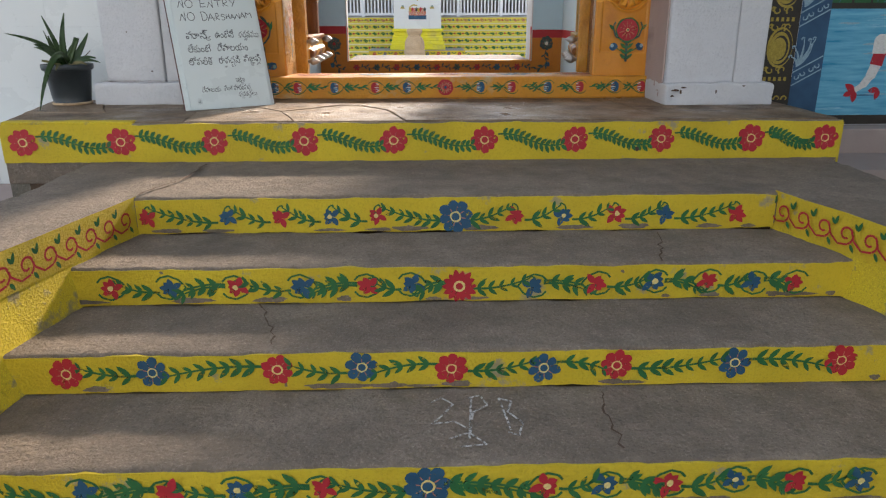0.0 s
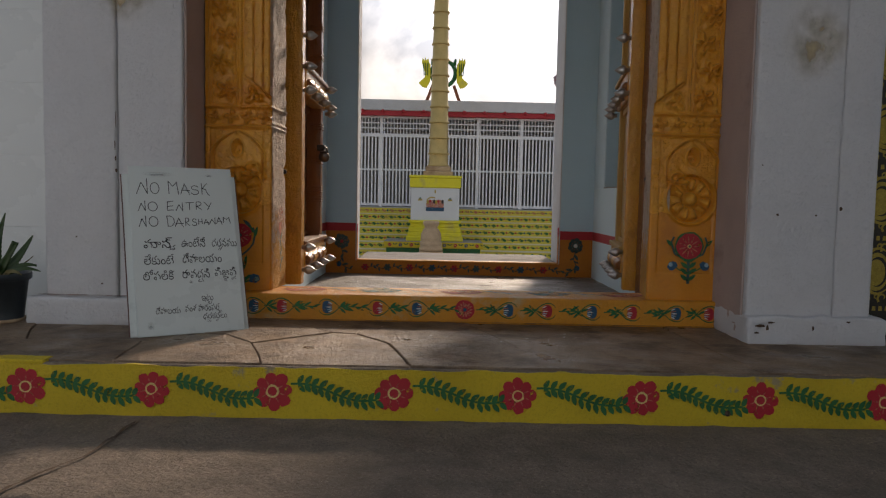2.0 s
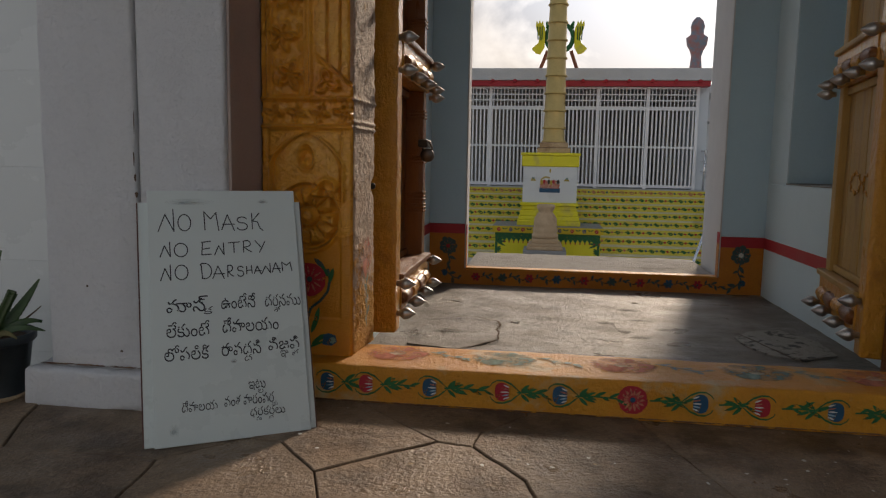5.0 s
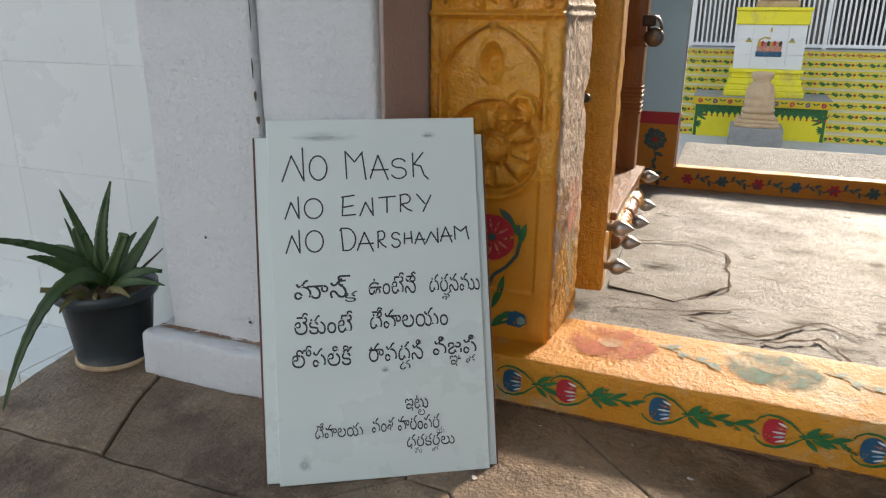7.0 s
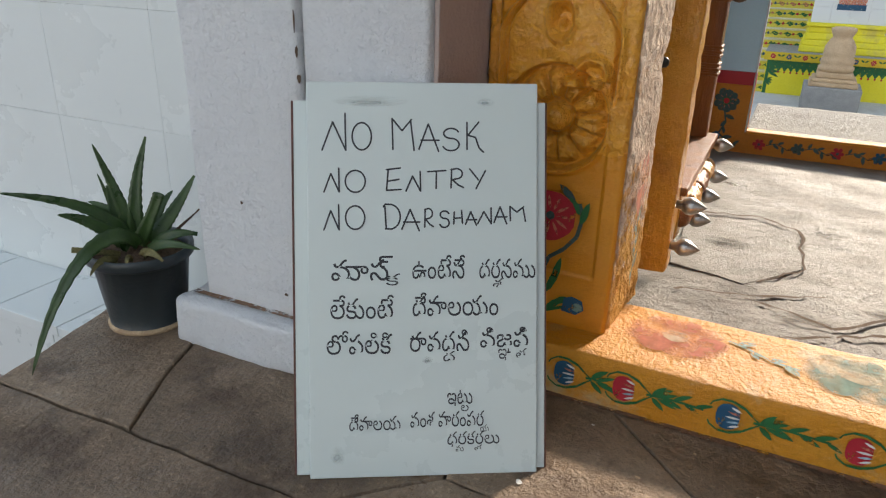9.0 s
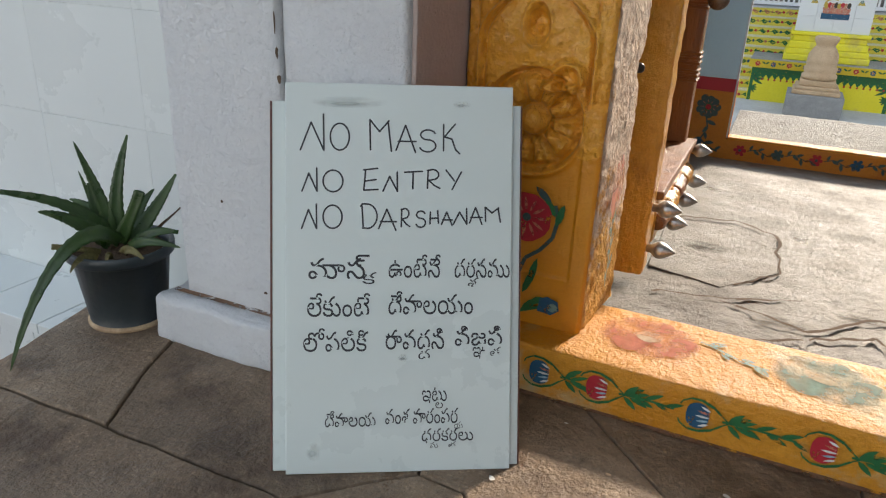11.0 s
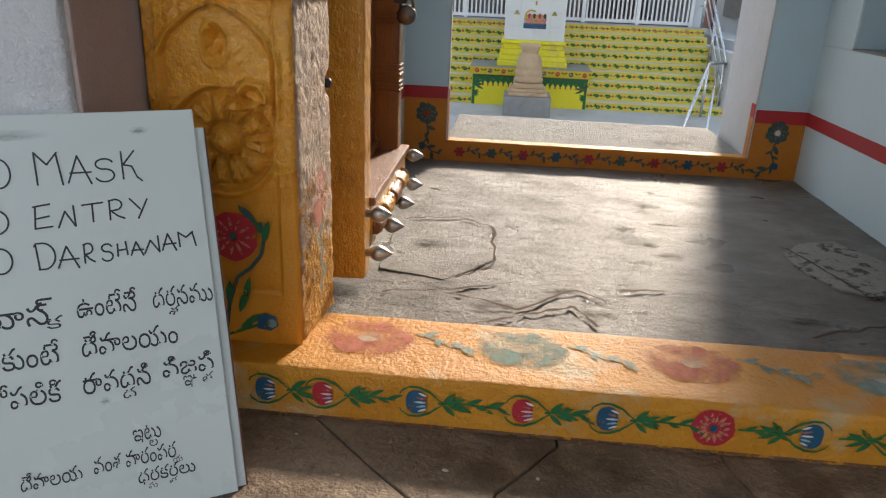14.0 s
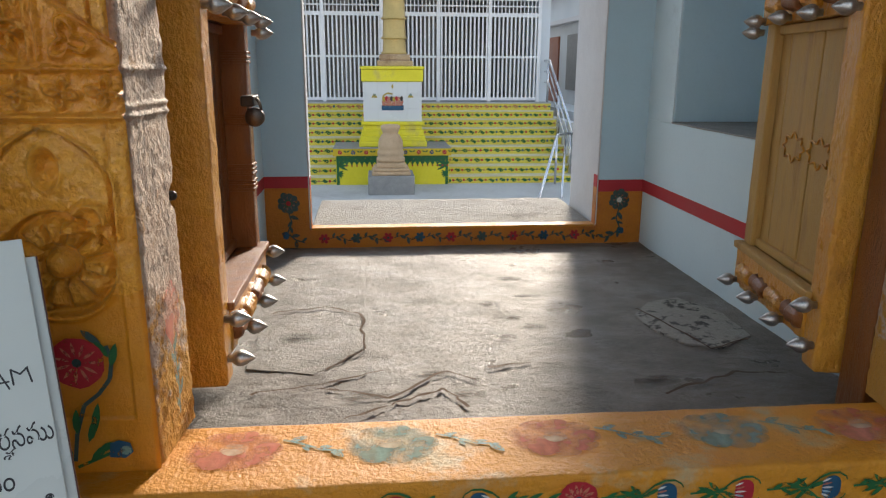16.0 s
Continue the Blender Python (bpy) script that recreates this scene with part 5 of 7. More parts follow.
for x, d in ((AX0 + 0.09, 1), (AX1 - 0.09, -1)):
    pa.poly([(x - 0.03, 0.0), (x + 0.03, 0.0), (x + 0.025, 0.48), (x - 0.025, 0.48)], GRN)
    for a in (0.9, 0.45, 0.0, -0.45):
        pa.leaf(x, 0.40, a if d > 0 else math.pi - a, 0.22, 0.05, GRN, 1)
        pa.leaf(x, 0.24, a - 0.4 if d > 0 else math.pi - a + 0.4, 0.12, 0.04, GRN, 1)
pa.make("painted_fringe", INKS, Matrix.Translation((0, AY0 - 0.004, 0)), altar, "green painted fringe and banana plants")
pa = Paint()
for s in range(9):
    x = AX0 + 0.14 + s * 0.26
    pa.flower(x, 0.67, 0.042, 7, (RED, BLU)[s % 2], YEL, RED)
    pa.leaf(x + 0.13, 0.67, 0.5, 0.07, 0.03, GRN)
    pa.leaf(x + 0.13, 0.67, 2.6, 0.07, 0.03, GRN)
pa.make("painted_garland", INKS, Matrix.Translation((0, AY0 - 0.064, 0)), altar)
PX0, PX1, PY = -0.615, 0.555, 18.2
PC = (PX0 + PX1) / 2
for k, (g, z0, z1) in enumerate(((0.10, 0.75, 0.86), (0.07, 0.86, 0.96), (0.04, 0.96, 1.08), (0.0, 1.08, 1.18), (0.045, 1.18, 1.25))):
    box("yellow_moulding", (PX0 - g, PY - g, z0), (PX1 + g, PY + 1.1 + g, z1), P_LEMON, altar, "lemon yellow moulding", 10, 0.02)
ped = box("pedestal_block", (PX0 + 0.01, PY + 0.012, 1.25), (PX1 - 0.01, PY + 1.1, 2.03), WHITE, altar)
for r_ in range(3):
    for c_ in range(4):
        w_, h_ = (PX1 - PX0) / 4, 0.78 / 3
        box("tile", (PX0 + c_ * w_ + 0.002, PY, 1.25 + r_ * h_ + 0.002), (PX0 + (c_ + 1) * w_ - 0.002, PY + 0.012, 1.25 + (r_ + 1) * h_ - 0.002), TILEWHITE, ped, "", 10, 0.002)
box("yellow_cap", (PX0 - 0.03, PY - 0.03, 2.03), (PX1 + 0.03, PY + 1.13, 2.27), P_LEMON, altar, "lemon yellow cap", 10, 0.02)
box("yellow_cap", (PX0 - 0.055, PY - 0.055, 2.27), (PX1 + 0.055, PY + 1.15, 2.33), P_LEMON, altar, "", 10, 0.015)
picture = thing("tile_picture", "small painted tile picture on the white pedestal", "picture")
pa = Paint()
pa.poly([(-0.22, -0.19), (0.22, -0.19), (0.22, -0.09), (-0.22, -0.09)], BLU)
pa.poly([(-0.20, -0.10), (0.20, -0.10), (0.22, 0.0), (-0.22, 0.0)], PNK, 1)
for s in range(8):
    pa.disc(-0.17 + 0.05 * s, 0.03 + 0.012 * (s % 2), 0.032, (GLD, RED, PNK, BLK)[s % 4], 2, 9, 1.6)
pa.line([(-0.2, 0.02), (-0.18, 0.1), (-0.1, 0.15), (0.0, 0.13)], 0.03, GLD, 1)
pa.make("print", INKS, Matrix.Identity(4), picture)
for x in (-0.36, 0.36):
    pa = Paint()
    pa.disc(x, 0.115, 0.03, TEA, 1, 9)
    pa.poly([(x - 0.06, 0.06), (x + 0.06, 0.06), (x + 0.03, 0.115), (x - 0.03, 0.115)], GLD, 0)
    pa.make("emblem_print", INKS, Matrix.Identity(4), picture, "small dark emblem")
pa = Paint()
pa.disc(0, 0.28, 0.02, GLD, 1, 8, 2.2)
pa.make("emblem_print", INKS, Matrix.Identity(4), picture)
picture.matrix_basis = Matrix.Translation((PC, PY - 0.004, 1.66))

staff = thing("flagstaff", "tall tapering flagstaff sheathed in ringed brass", "flagstaff")
SX, SYC = PC + 0.06, PY + 0.55
box("staff_foot", (SX - 0.36, SYC - 0.36, 2.33), (SX + 0.36, SYC + 0.36, 2.44), SANDSTONE, staff, "sandstone foot", 10, 0.02)
box("staff_foot", (SX - 0.31, SYC - 0.31, 2.44), (SX + 0.31, SYC + 0.31, 2.56), SANDSTONE, staff, "sandstone foot", 10, 0.03)
z, rad = 2.56, 0.235
for k in range(17):
    h_ = 0.38 if k else 0.30
    r2 = rad * 0.972
    lathe("brass_segment", [(0, 0), (rad + 0.03, 0), (rad + 0.035, 0.03), (rad + 0.006, 0.06), (r2, h_ - 0.01), (r2, h_), (0, h_)], BRASS, staff, "brass ringed segment", 20, (SX, SYC, z))
    z, rad = z + h_, r2
lathe("finial", [(0, 0), (rad + 0.05, 0), (rad + 0.07, 0.12), (rad + 0.04, 0.2), (0.04, 0.3), (0, 0.3)], BRASS, staff, "brass finial", 16, (SX, SYC, z))

bali = thing("offering_pedestal", "turned sandstone offering pedestal on a grey granite block", "pedestal")
BX, BYC = -0.10, 17.15
box("granite_block", (BX - 0.43, BYC - 0.42, 0), (BX + 0.43, BYC + 0.42, 0.36), GREYSTONE, bali, "grey granite block", 0.2, 0.015, 0.004)
for k, (g, z0, z1) in enumerate(((0.36, 0.36, 0.43), (0.33, 0.43, 0.49), (0.27, 0.49, 0.58))):
    box("square_base", (BX - g, BYC - g, z0), (BX + g, BYC + g, z1), SANDSTONE, bali, "", 10, 0.02)
lathe("turned_shaft", [(0, 0.58), (0.25, 0.58), (0.27, 0.62), (0.265, 0.66), (0.235, 0.68), (0.25, 0.72), (0.25, 0.78), (0.225, 0.80), (0.235, 0.84), (0.225, 0.98), (0.17, 1.08), (0.14, 1.11), (0.15, 1.14), (0.18, 1.2), (0.185, 1.25), (0.15, 1.27), (0.0, 1.27)], SANDSTONE, bali, "turned sandstone shaft", 20, (BX, BYC, 0))

FY = 20.75
fence = thing("temple_grille", "white painted bar fence across the temple hall", "fence", kind="structure")
bar = None
x = -4.2
while x < 3.45:
    o = box("bar", (-0.02, -0.02, TZ + 0.06), (0.02, 0.02, 3.52), FENCEWHITE, fence, "", 10, 0.006) if bar is None else new("bar", bar)
    bar = o.data
    o.parent = fence
    o.location = (x, FY, 0)
    x += 0.096
for z0, z1 in ((TZ + 0.03, TZ + 0.10), (2.52, 2.57), (3.44, 3.53), (3.66, 3.69), (3.80, 3.83), (3.95, 4.0)):
    box("cross_bar", (-4.3, FY - 0.03, z0), (3.5, FY + 0.03, z1), FENCEWHITE, fence)
for xp in (-4.25, -2.9, -1.55, -0.2, 1.1, 2.3, 3.47):
    box("fence_post", (xp - 0.04, FY - 0.04, TZ), (xp + 0.04, FY + 0.04, 4.0), FENCEWHITE, fence)
short = None
x = -4.2
while x < 3.45:
    o = box("lattice_bar", (-0.012, -0.012, 3.53), (0.012, 0.012, 3.96), FENCEWHITE, fence, "", 10, 0.003) if short is None else new("lattice_bar", short)
    short = o.data
    o.parent = fence
    o.location = (x, FY, 0)
    x += 0.088
hall = thing("temple_hall", "flat-roofed temple hall with red eave behind the fence", "building", kind="structure")
box("red_eave", (-6.0, FY - 0.25, 4.0), (3.7, FY + 0.1, 4.13), REDBAND, hall, "red eave board", 10, 0.01)
for k in range(12):
    lathe("eave_drop", [(0, 0), (0.05, 0), (0.06, 0.05), (0.03, 0.1), (0, 0.1)], REDBAND, hall, "", 10, (-2.6 + 0.55 * k, FY - 0.26, 4.08))
box("roof_slab", (-6.2, FY - 0.3, 4.13), (3.75, 27, 4.42), ROOFGREY, hall, "pale grey roof slab", 10, 0.02)
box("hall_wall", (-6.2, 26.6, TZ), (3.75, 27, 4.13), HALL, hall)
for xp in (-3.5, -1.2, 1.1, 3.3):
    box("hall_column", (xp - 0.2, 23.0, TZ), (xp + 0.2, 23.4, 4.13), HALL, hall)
box("hall_side", (3.5, FY + 0.1, TZ), (3.75, 26.6, 4.13), PALEBLDG, hall)

emblem = thing("roof_emblem", "green ring emblem with yellow wings on the roof", "emblem")
EX, EY, EZ = 0.12, 21.6, 4.42
tube("ring", [(EX + 0.34 * math.cos(a), EY, EZ + 0.92 + 0.36 * math.sin(a)) for a in [2 * math.pi * i / 28 for i in range(29)]], 0.06, P_GREEN, emblem, "green ring")
for k in range(3):
    tube("ring_finial", [(EX + 0.30 * (k - 1), EY, EZ + 1.16 + 0.06 * (k == 1)), (EX + 0.34 * (k - 1), EY, EZ + 1.32 + 0.06 * (k == 1))], 0.07, P_GREEN, emblem, "", 6, (1, 0.4))
WING = tuple((0.08 + 0.74 * u, 0.74 * v) for u, v in ((0.40, -0.33), (0.54, -0.58), (0.70, -0.54), (0.84, -0.40), (0.74, -0.30), (0.62, -0.20), (0.60, 0.02), (0.68, 0.20), (0.73, 0.40), (0.70, 0.56), (0.64, 0.44), (0.60, 0.58), (0.55, 0.45), (0.49, 0.55), (0.46, 0.40), (0.40, 0.30)))
for s in (-1, 1):
    nW = len(WING)
    verts = [(EX + s * u, EY - 0.09 + 0.10 * d, EZ + 0.92 + v) for d in (0, 1) for u, v in WING]
    faces = [tuple(range(nW)), tuple(range(2 * nW - 1, nW - 1, -1))] + [(i, i + nW, (i + 1) % nW + nW, (i + 1) % nW) for i in range(nW)]
    wing = from_data("wing", verts, faces if s > 0 else [f[::-1] for f in faces], P_LEMON, emblem, "yellow wing")
    for k in range(3):
        tube("feather", [(EX + s * (0.45 + 0.05 * k), EY - 0.10, EZ + 0.84), (EX + s * (0.45 + 0.06 * k), EY - 0.10, EZ + 1.18)], 0.014, P_GREEN, wing, "dark feather line", 5)
    tube("strut", [(EX + s * 0.52, EY, EZ - 0.02), (EX + s * 0.30, EY, EZ + 0.58)], 0.05, BROWNDOOR, emblem, "dark strut", 6)
figure = lathe("roof_figure", [(0, 0), (0.16, 0), (0.14, 0.12), (0.12, 0.35), (0.17, 0.5), (0.24, 0.62), (0.26, 0.78), (0.16, 0.86), (0.15, 0.95), (0.17, 1.05), (0.13, 1.18), (0.05, 1.27), (0, 1.28)], surface("coral_statue_paint", (0.55, 0.14, 0.09), (0.10, 0.28, 0.36), 7, 0.6, bump=0.1), None, "", 16, (3.42, 21.0, 4.42))
tagged(figure, "painted coral and teal statue standing on the roof edge", "statue")

house = thing("side_building", "pale plastered side building with a brown door", "building", kind="structure")
box("house_wall", (5.1, 20.5, 0), (9.5, 34, 4.3), PALEBLDG, house)
box("house_eave", (4.7, 20.2, 4.3), (9.6, 34, 4.55), WHITE, house)
box("house_ledge", (4.85, 20.2, 3.5), (5.1, 34, 3.62), WHITE, house)
box("house_door", (5.05, 25.2, 1.2), (5.12, 26.4, 3.2), BROWNDOOR, house, "brown door")
box("house_window", (5.05, 22.4, 1.7), (5.12, 24.2, 3.2), GREYSTONE, house, "grey window")
box("house_plinth", (4.3, 20.0, 0), (5.1, 34, 1.3), PALEBLDG, house)

rail = thing("stair_railing", "polished steel railing down the temple stairs", "railing")
RXA = 3.66
p_top, p_mid, p_low = (RXA, 20.6, TZ + 0.95), (RXA + 0.05, 18.2, 1.05), (RXA - 0.55, 17.25, 0.95)
for dz in (0.0, -0.25, -0.5):
    tube("rail_bar", [(RXA, 21.2, TZ + 0.95 + dz), (RXA, 20.4, TZ + 0.95 + dz), (RXA + 0.04, 18.25, 1.0 + dz)], 0.03 if dz == 0 else 0.018, CHROME, rail, "polished rail")
for y_, z0, z1 in ((20.5, TZ, TZ + 0.95), (19.4, 0.85, 1.72), (18.25, 0.1, 1.0)):
    tube("rail_post", [(RXA, y_, z0), (RXA, y_, z1)], 0.028, CHROME, rail, "polished post")
tube("rail_bar", [(RXA + 0.04, 18.25, 1.0), (3.3, 17.85, 1.02), (3.22, 17.7, 0.98), (2.56, 16.15, 0.02)], 0.03, CHROME, rail, "polished rail")
tube("rail_bar", [(RXA - 0.12, 18.2, 0.98), (2.98, 16.2, 0.02)], 0.024, CHROME, rail, "polished rail")
tube("rail_post", [(3.24, 17.75, 0.02), (3.24, 17.75, 1.0)], 0.026, CHROME, rail, "polished post")

# ---------------------------------------------------------------- paint on the steps and platform
def garland(pa, u0, u1, v, amp=0.035):
    """A drooping stem with small paired leaves, from one flower to the next."""
    n = 12
    pts = [(u0 + (u1 - u0) * i / n, v + amp * math.cos(math.pi * (0.08 + 0.95 * i / n)) + 0.01 * math.sin(2 * math.pi * i / n)) for i in range(n + 1)]
    pa.line(pts, 0.010, GRN, 0)
    for i in range(1, n + 1):
        (a, b), (c, d) = pts[i - 1], pts[i]
        ang = math.atan2(d - b, c - a)
        for s in (1, -1):
            pa.leaf(c, d, ang + math.pi + s * 2.2, 0.050 * random.uniform(0.85, 1.15), 0.026, GRN, 1)


PLAT_X = (-2.435, -1.83, -1.25, -0.69, -0.126, 0.45, 1.025, 1.58, 2.16, 2.64)
for k, x in enumerate(PLAT_X):
    pa = Paint()
    pa.flower(0, 0, 0.082 * random.uniform(0.94, 1.05), 8, RED, YEL, RED, random.uniform(0, 1))
    pa.make("painted_flower", INKS, Matrix.Translation((x, 4.239, 0.865)), platform, "red painted flower")
    if k + 1 < len(PLAT_X):
        pa = Paint()
        garland(pa, 0.085, PLAT_X[k + 1] - x - 0.085, 0.005)
        pa.make("painted_garland", INKS, Matrix.Translation((x, 4.239, 0.862)), platform, "green painted garland")


def sprig(pa, u0, u1, v, up, lively=1.0):
    """A leafy sprig that swings up to a hook; slender leaves in pairs along it, a curled shoot at its end."""
    n = 10
    L = u1 - u0
    s0 = 1 if L > 0 else -1
    pts = [(u0 + L * i / n, v + up * 0.045 * lively * ((i / n) ** 1.4 - 0.35) - up * 0.012 * math.sin(math.pi * i / n)) for i in range(n + 1)]
    for k in range(n):
        pa.line(pts[k:k + 2], 0.012 - 0.0006 * k, GRN, 0)
    pairs = max(3, int(abs(L) / 0.048))
    for q in range(pairs):
        f = (q + 0.7) / (pairs + 0.4) * n
        i = min(n - 1, int(f))
        x, y = pts[i][0] + (pts[i + 1][0] - pts[i][0]) * (f - i), pts[i][1] + (pts[i + 1][1] - pts[i][1]) * (f - i)
        ang = math.atan2(pts[i + 1][1] - pts[i][1], pts[i + 1][0] - pts[i][0])
        for s in (1, -1):
            k = random.uniform(0.75, 1.2) * (1.1 - 0.35 * q / pairs)
            pa.leaf(x, y, ang + s * random.uniform(0.55, 0.85), 0.058 * k, 0.021 * k, GRN, 1)
    x, y = pts[-1]
    hook = [(x + s0 * 0.030 * math.sin(a), y + up * 0.030 * (math.cos(a) - 1) + up * 0.012) for a in (0.0, 0.5, 1.0, 1.6, 2.2)]
    pa.line([(x, y)] + hook, 0.008, GRN, 0)
    pa.disc(hook[-1][0], hook[-1][1], 0.009, GRN, 1, 8)


def row(x_list, y, z, kinds, big, size, up_turn):
    """One row of flowers with green sprigs between them; the sprigs grow outwards from the middle flower."""
    mid = x_list.index(big)
    for k, (x, kind) in enumerate(zip(x_list, kinds)):
        pa = Paint()
        col = BLU if kind in "bB" else RED
        if kind == "B":
            pa.flower(0, 0, size * 1.65, 8, col, YEL, col, 0.2)
        elif kind == "R":
            pa.daisy(0, 0, size * 1.55, 14, col, YEL, RED)
        elif kind in "rb" and up_turn == 2:
            pa.flower(0, 0, size * 1.05, 8 if col == RED else 7, col, YEL, col, random.uniform(0, 1))
        else:
            pa.bud(0, 0, size * random.uniform(0.8, 1.0), col, (0 if k > mid else math.pi) + random.uniform(-0.5, 0.5), YEL if random.random() < 0.4 else None)
            if up_turn == 0:                 # thin sepals that hug the bud
                for v in (1, -1):
                    q = 1 if k > mid else -1
                    pa.line([(-q * size * 1.5, 0), (-q * size * 0.9, v * size * 0.75), (0, v * size * 1.15), (q * size * 0.8, v * size * 0.95), (q * size * 1.15, v * size * 0.55)], 0.009, GRN, 0)
        pa.make("painted_flower", INKS, Matrix.Translation((x, y, z + random.uniform(-0.008, 0.008))), steps, ("blue" if col == BLU else "red") + " painted flower")
        if k + 1 < len(x_list):
            d = x_list[k + 1] - x
            pa = Paint()
            if k >= mid:
                sprig(pa, size * 0.9, d - size * 0.4, 0, 1 if up_turn == 1 else (-1) ** k, 1.7 if up_turn == 1 else 1.0)
                if up_turn == 0 and k % 2:
                    sprig(pa, size * 0.9, d - size * 0.6, -0.012, -1)
            else:
                sprig(pa, d - size * 0.9, size * 0.4, 0, 1 if up_turn == 1 else (-1) ** k, 1.7 if up_turn == 1 else 1.0)
                if up_turn == 0 and k % 2:
                    sprig(pa, d - size * 0.9, size * 0.6, -0.012, -1)
            pa.make("painted_sprig", INKS, Matrix.Translation((x, y, z)), steps, "green painted sprig")


row([-1.37, -0.96, -0.69, -0.43, -0.19, 0.223, 0.54, 0.79, 1.07, 1.33, 1.71], 3.315, 0.628, "rbrbrBrbrbr", 0.223, 0.05, 1)
row([-1.37, -1.105, -0.807, -0.51, -0.206, -0.004, 0.218, 0.563, 0.86, 1.127, 1.378, 1.594, 1.788], 2.803, 0.438, "rbrbrbRbrbrbr", 0.218, 0.05, 0)
row([-1.366, -1.028, -0.534, -0.197, 0.162, 0.535, 0.831, 1.314, 1.753], 2.307, 0.277, "rbrbrbrbr", 0.162, 0.058, 2)
row([-1.42, -1.10, -0.82, -0.585, -0.30, 0.06, 0.47, 0.676, 0.893, 1.12, 1.337, 1.563], 1.790, 0.095, "rbrbrBrbrbrb", 0.06, 0.045, 0)


def kerb_scroll(wall, sx, xi, xf):
    a, b = Vector((xi, 3.345, 0)), Vector((xf, 1.15, 0))
    d = (b - a).normalized()
    nrm = Vector((-sx * abs(d.y), -abs(d.x) * 1.0, 0)).normalized()
    xa = (-nrm).cross(Vector((0, 0, 1)))
    org = a if xa.dot(d) > 0 else b
    m = Matrix(((xa.x, -nrm.x, 0, org.x), (xa.y, -nrm.y, 0, org.y), (0, 0, 1, 0.645), (0, 0, 0, 1)))
    L = (b - a).length
    u = 0.07
    while u < L - 0.1:
        pa = Paint()
        pts = []
        for i in range(22):
            t = i / 21
            ang = -1.2 + 6.6 * t
            rad = 0.045 * (1 - 0.62 * t)
            pts.append((0.02 + rad * math.cos(ang), rad * math.sin(ang)))
        pa.line(pts, 0.011, RED, 1)
        pa.line([(0.035, -0.045), (-0.02, -0.055), (-0.07, -0.02), (-0.09, 0.03)], 0.010, RED, 0)
        pa.leaf(-0.05, 0.03, 1.3, 0.05, 0.02, GRN, 1)
        pa.leaf(-0.05, 0.03, 2.2, 0.04, 0.02, GRN, 1)
        pa.leaf(0.05, -0.04, -1.0, 0.045, 0.02, GRN, 1)
        pa.make("painted_scroll", INKS, m @ Matrix.Translation((u, -0.012, 0)), wall, "red painted scroll with green leaves")
        u += 0.135


kerb_scroll(cheek_l, -1, -1.42, -1.90)
kerb_scroll(cheek_r, 1, 1.91, 2.51)

# chalk drawing on the lowest tread
pa = Paint()
for pts in (((-0.13, 0.10), (-0.10, 0.13), (-0.06, 0.09), (-0.10, 0.02), (-0.13, -0.02), (-0.06, -0.01), (-0.02, -0.05)), ((-0.02, 0.12), (0.03, 0.14), (0.05, 0.08), (0.0, 0.04), (-0.02, -0.10), (0.0, 0.12)),
            ((0.09, 0.12), (0.13, 0.10), (0.11, 0.04), (0.15, -0.02), (0.13, -0.09), (0.10, -0.07)), ((0.09, 0.12), (0.11, -0.06)), ((-0.08, -0.10), (-0.02, -0.07), (0.03, -0.13), (-0.05, -0.14))):
    pa.line(pts, 0.007, 0)
pa.make("chalk_drawing", [CHALK], Matrix.Translation((0.235, 2.06, 0.190)) @ pose(0, 0, 0, -90, 0, 0) @ Matrix.Diagonal((1.2, 1, 1.25, 1)), steps, "white chalk drawing")
# solid disc on the riser; the dark inside the hole is only painted
lathe("drain_hole", [(0, 0), (0.014, 0), (0.014, 0.006), (0, 0.006)], DIRT_AND_SHADE, platform, "small dark disc, hole shade put into its colour", 12).matrix_basis = pose(1.43, 4.243, 0.80, 90, 0, 0)

# ---------------------------------------------------------------- paint on the threshold and jambs
def tulip(pa, col, flip):
    """A cup-shaped bud with pale streaks, hugged by two thin sepals that join at its stem."""
    s = -1 if flip else 1
    pa.poly([(s * (0.004 + 0.035 * math.cos(a) * (1.0 - 0.12 * math.cos(2 * a))), 0.041 * math.sin(a)) for a in [2 * math.pi * i / 22 for i in range(22)]], col, 2)
    for a in (-0.7, -0.35, 0.0, 0.35, 0.7):
        pa.leaf(0.037 * s, 0.030 * a, math.pi - a * 0.55 if s > 0 else a * 0.55, 0.040 - 0.014 * abs(a), 0.0075, (WHT, PAL, WHT, PNK, WHT)[int(round(a * 2.86 + 2))], 3)
    for v in (1, -1):
        pts = [(0.088 * s, 0), (0.07 * s, 0.014 * v), (0.045 * s, 0.036 * v), (0.012 * s, 0.050 * v), (-0.018 * s, 0.050 * v), (-0.040 * s, 0.036 * v), (-0.046 * s, 0.024 * v)]
        for k in range(len(pts) - 1):
            pa.line(pts[k:k + 2], (0.004, 0.006, 0.008, 0.007, 0.005, 0.004)[k], GRN, 1)
        pa.leaf(0.085 * s, 0.004 * v, (0.75 * v if s > 0 else math.pi - 0.75 * v), 0.052, 0.016, GRN, 1)
        pa.leaf(0.10 * s, 0.002 * v, (0.35 * v if s > 0 else math.pi - 0.35 * v), 0.06, 0.014, GRN, 1)


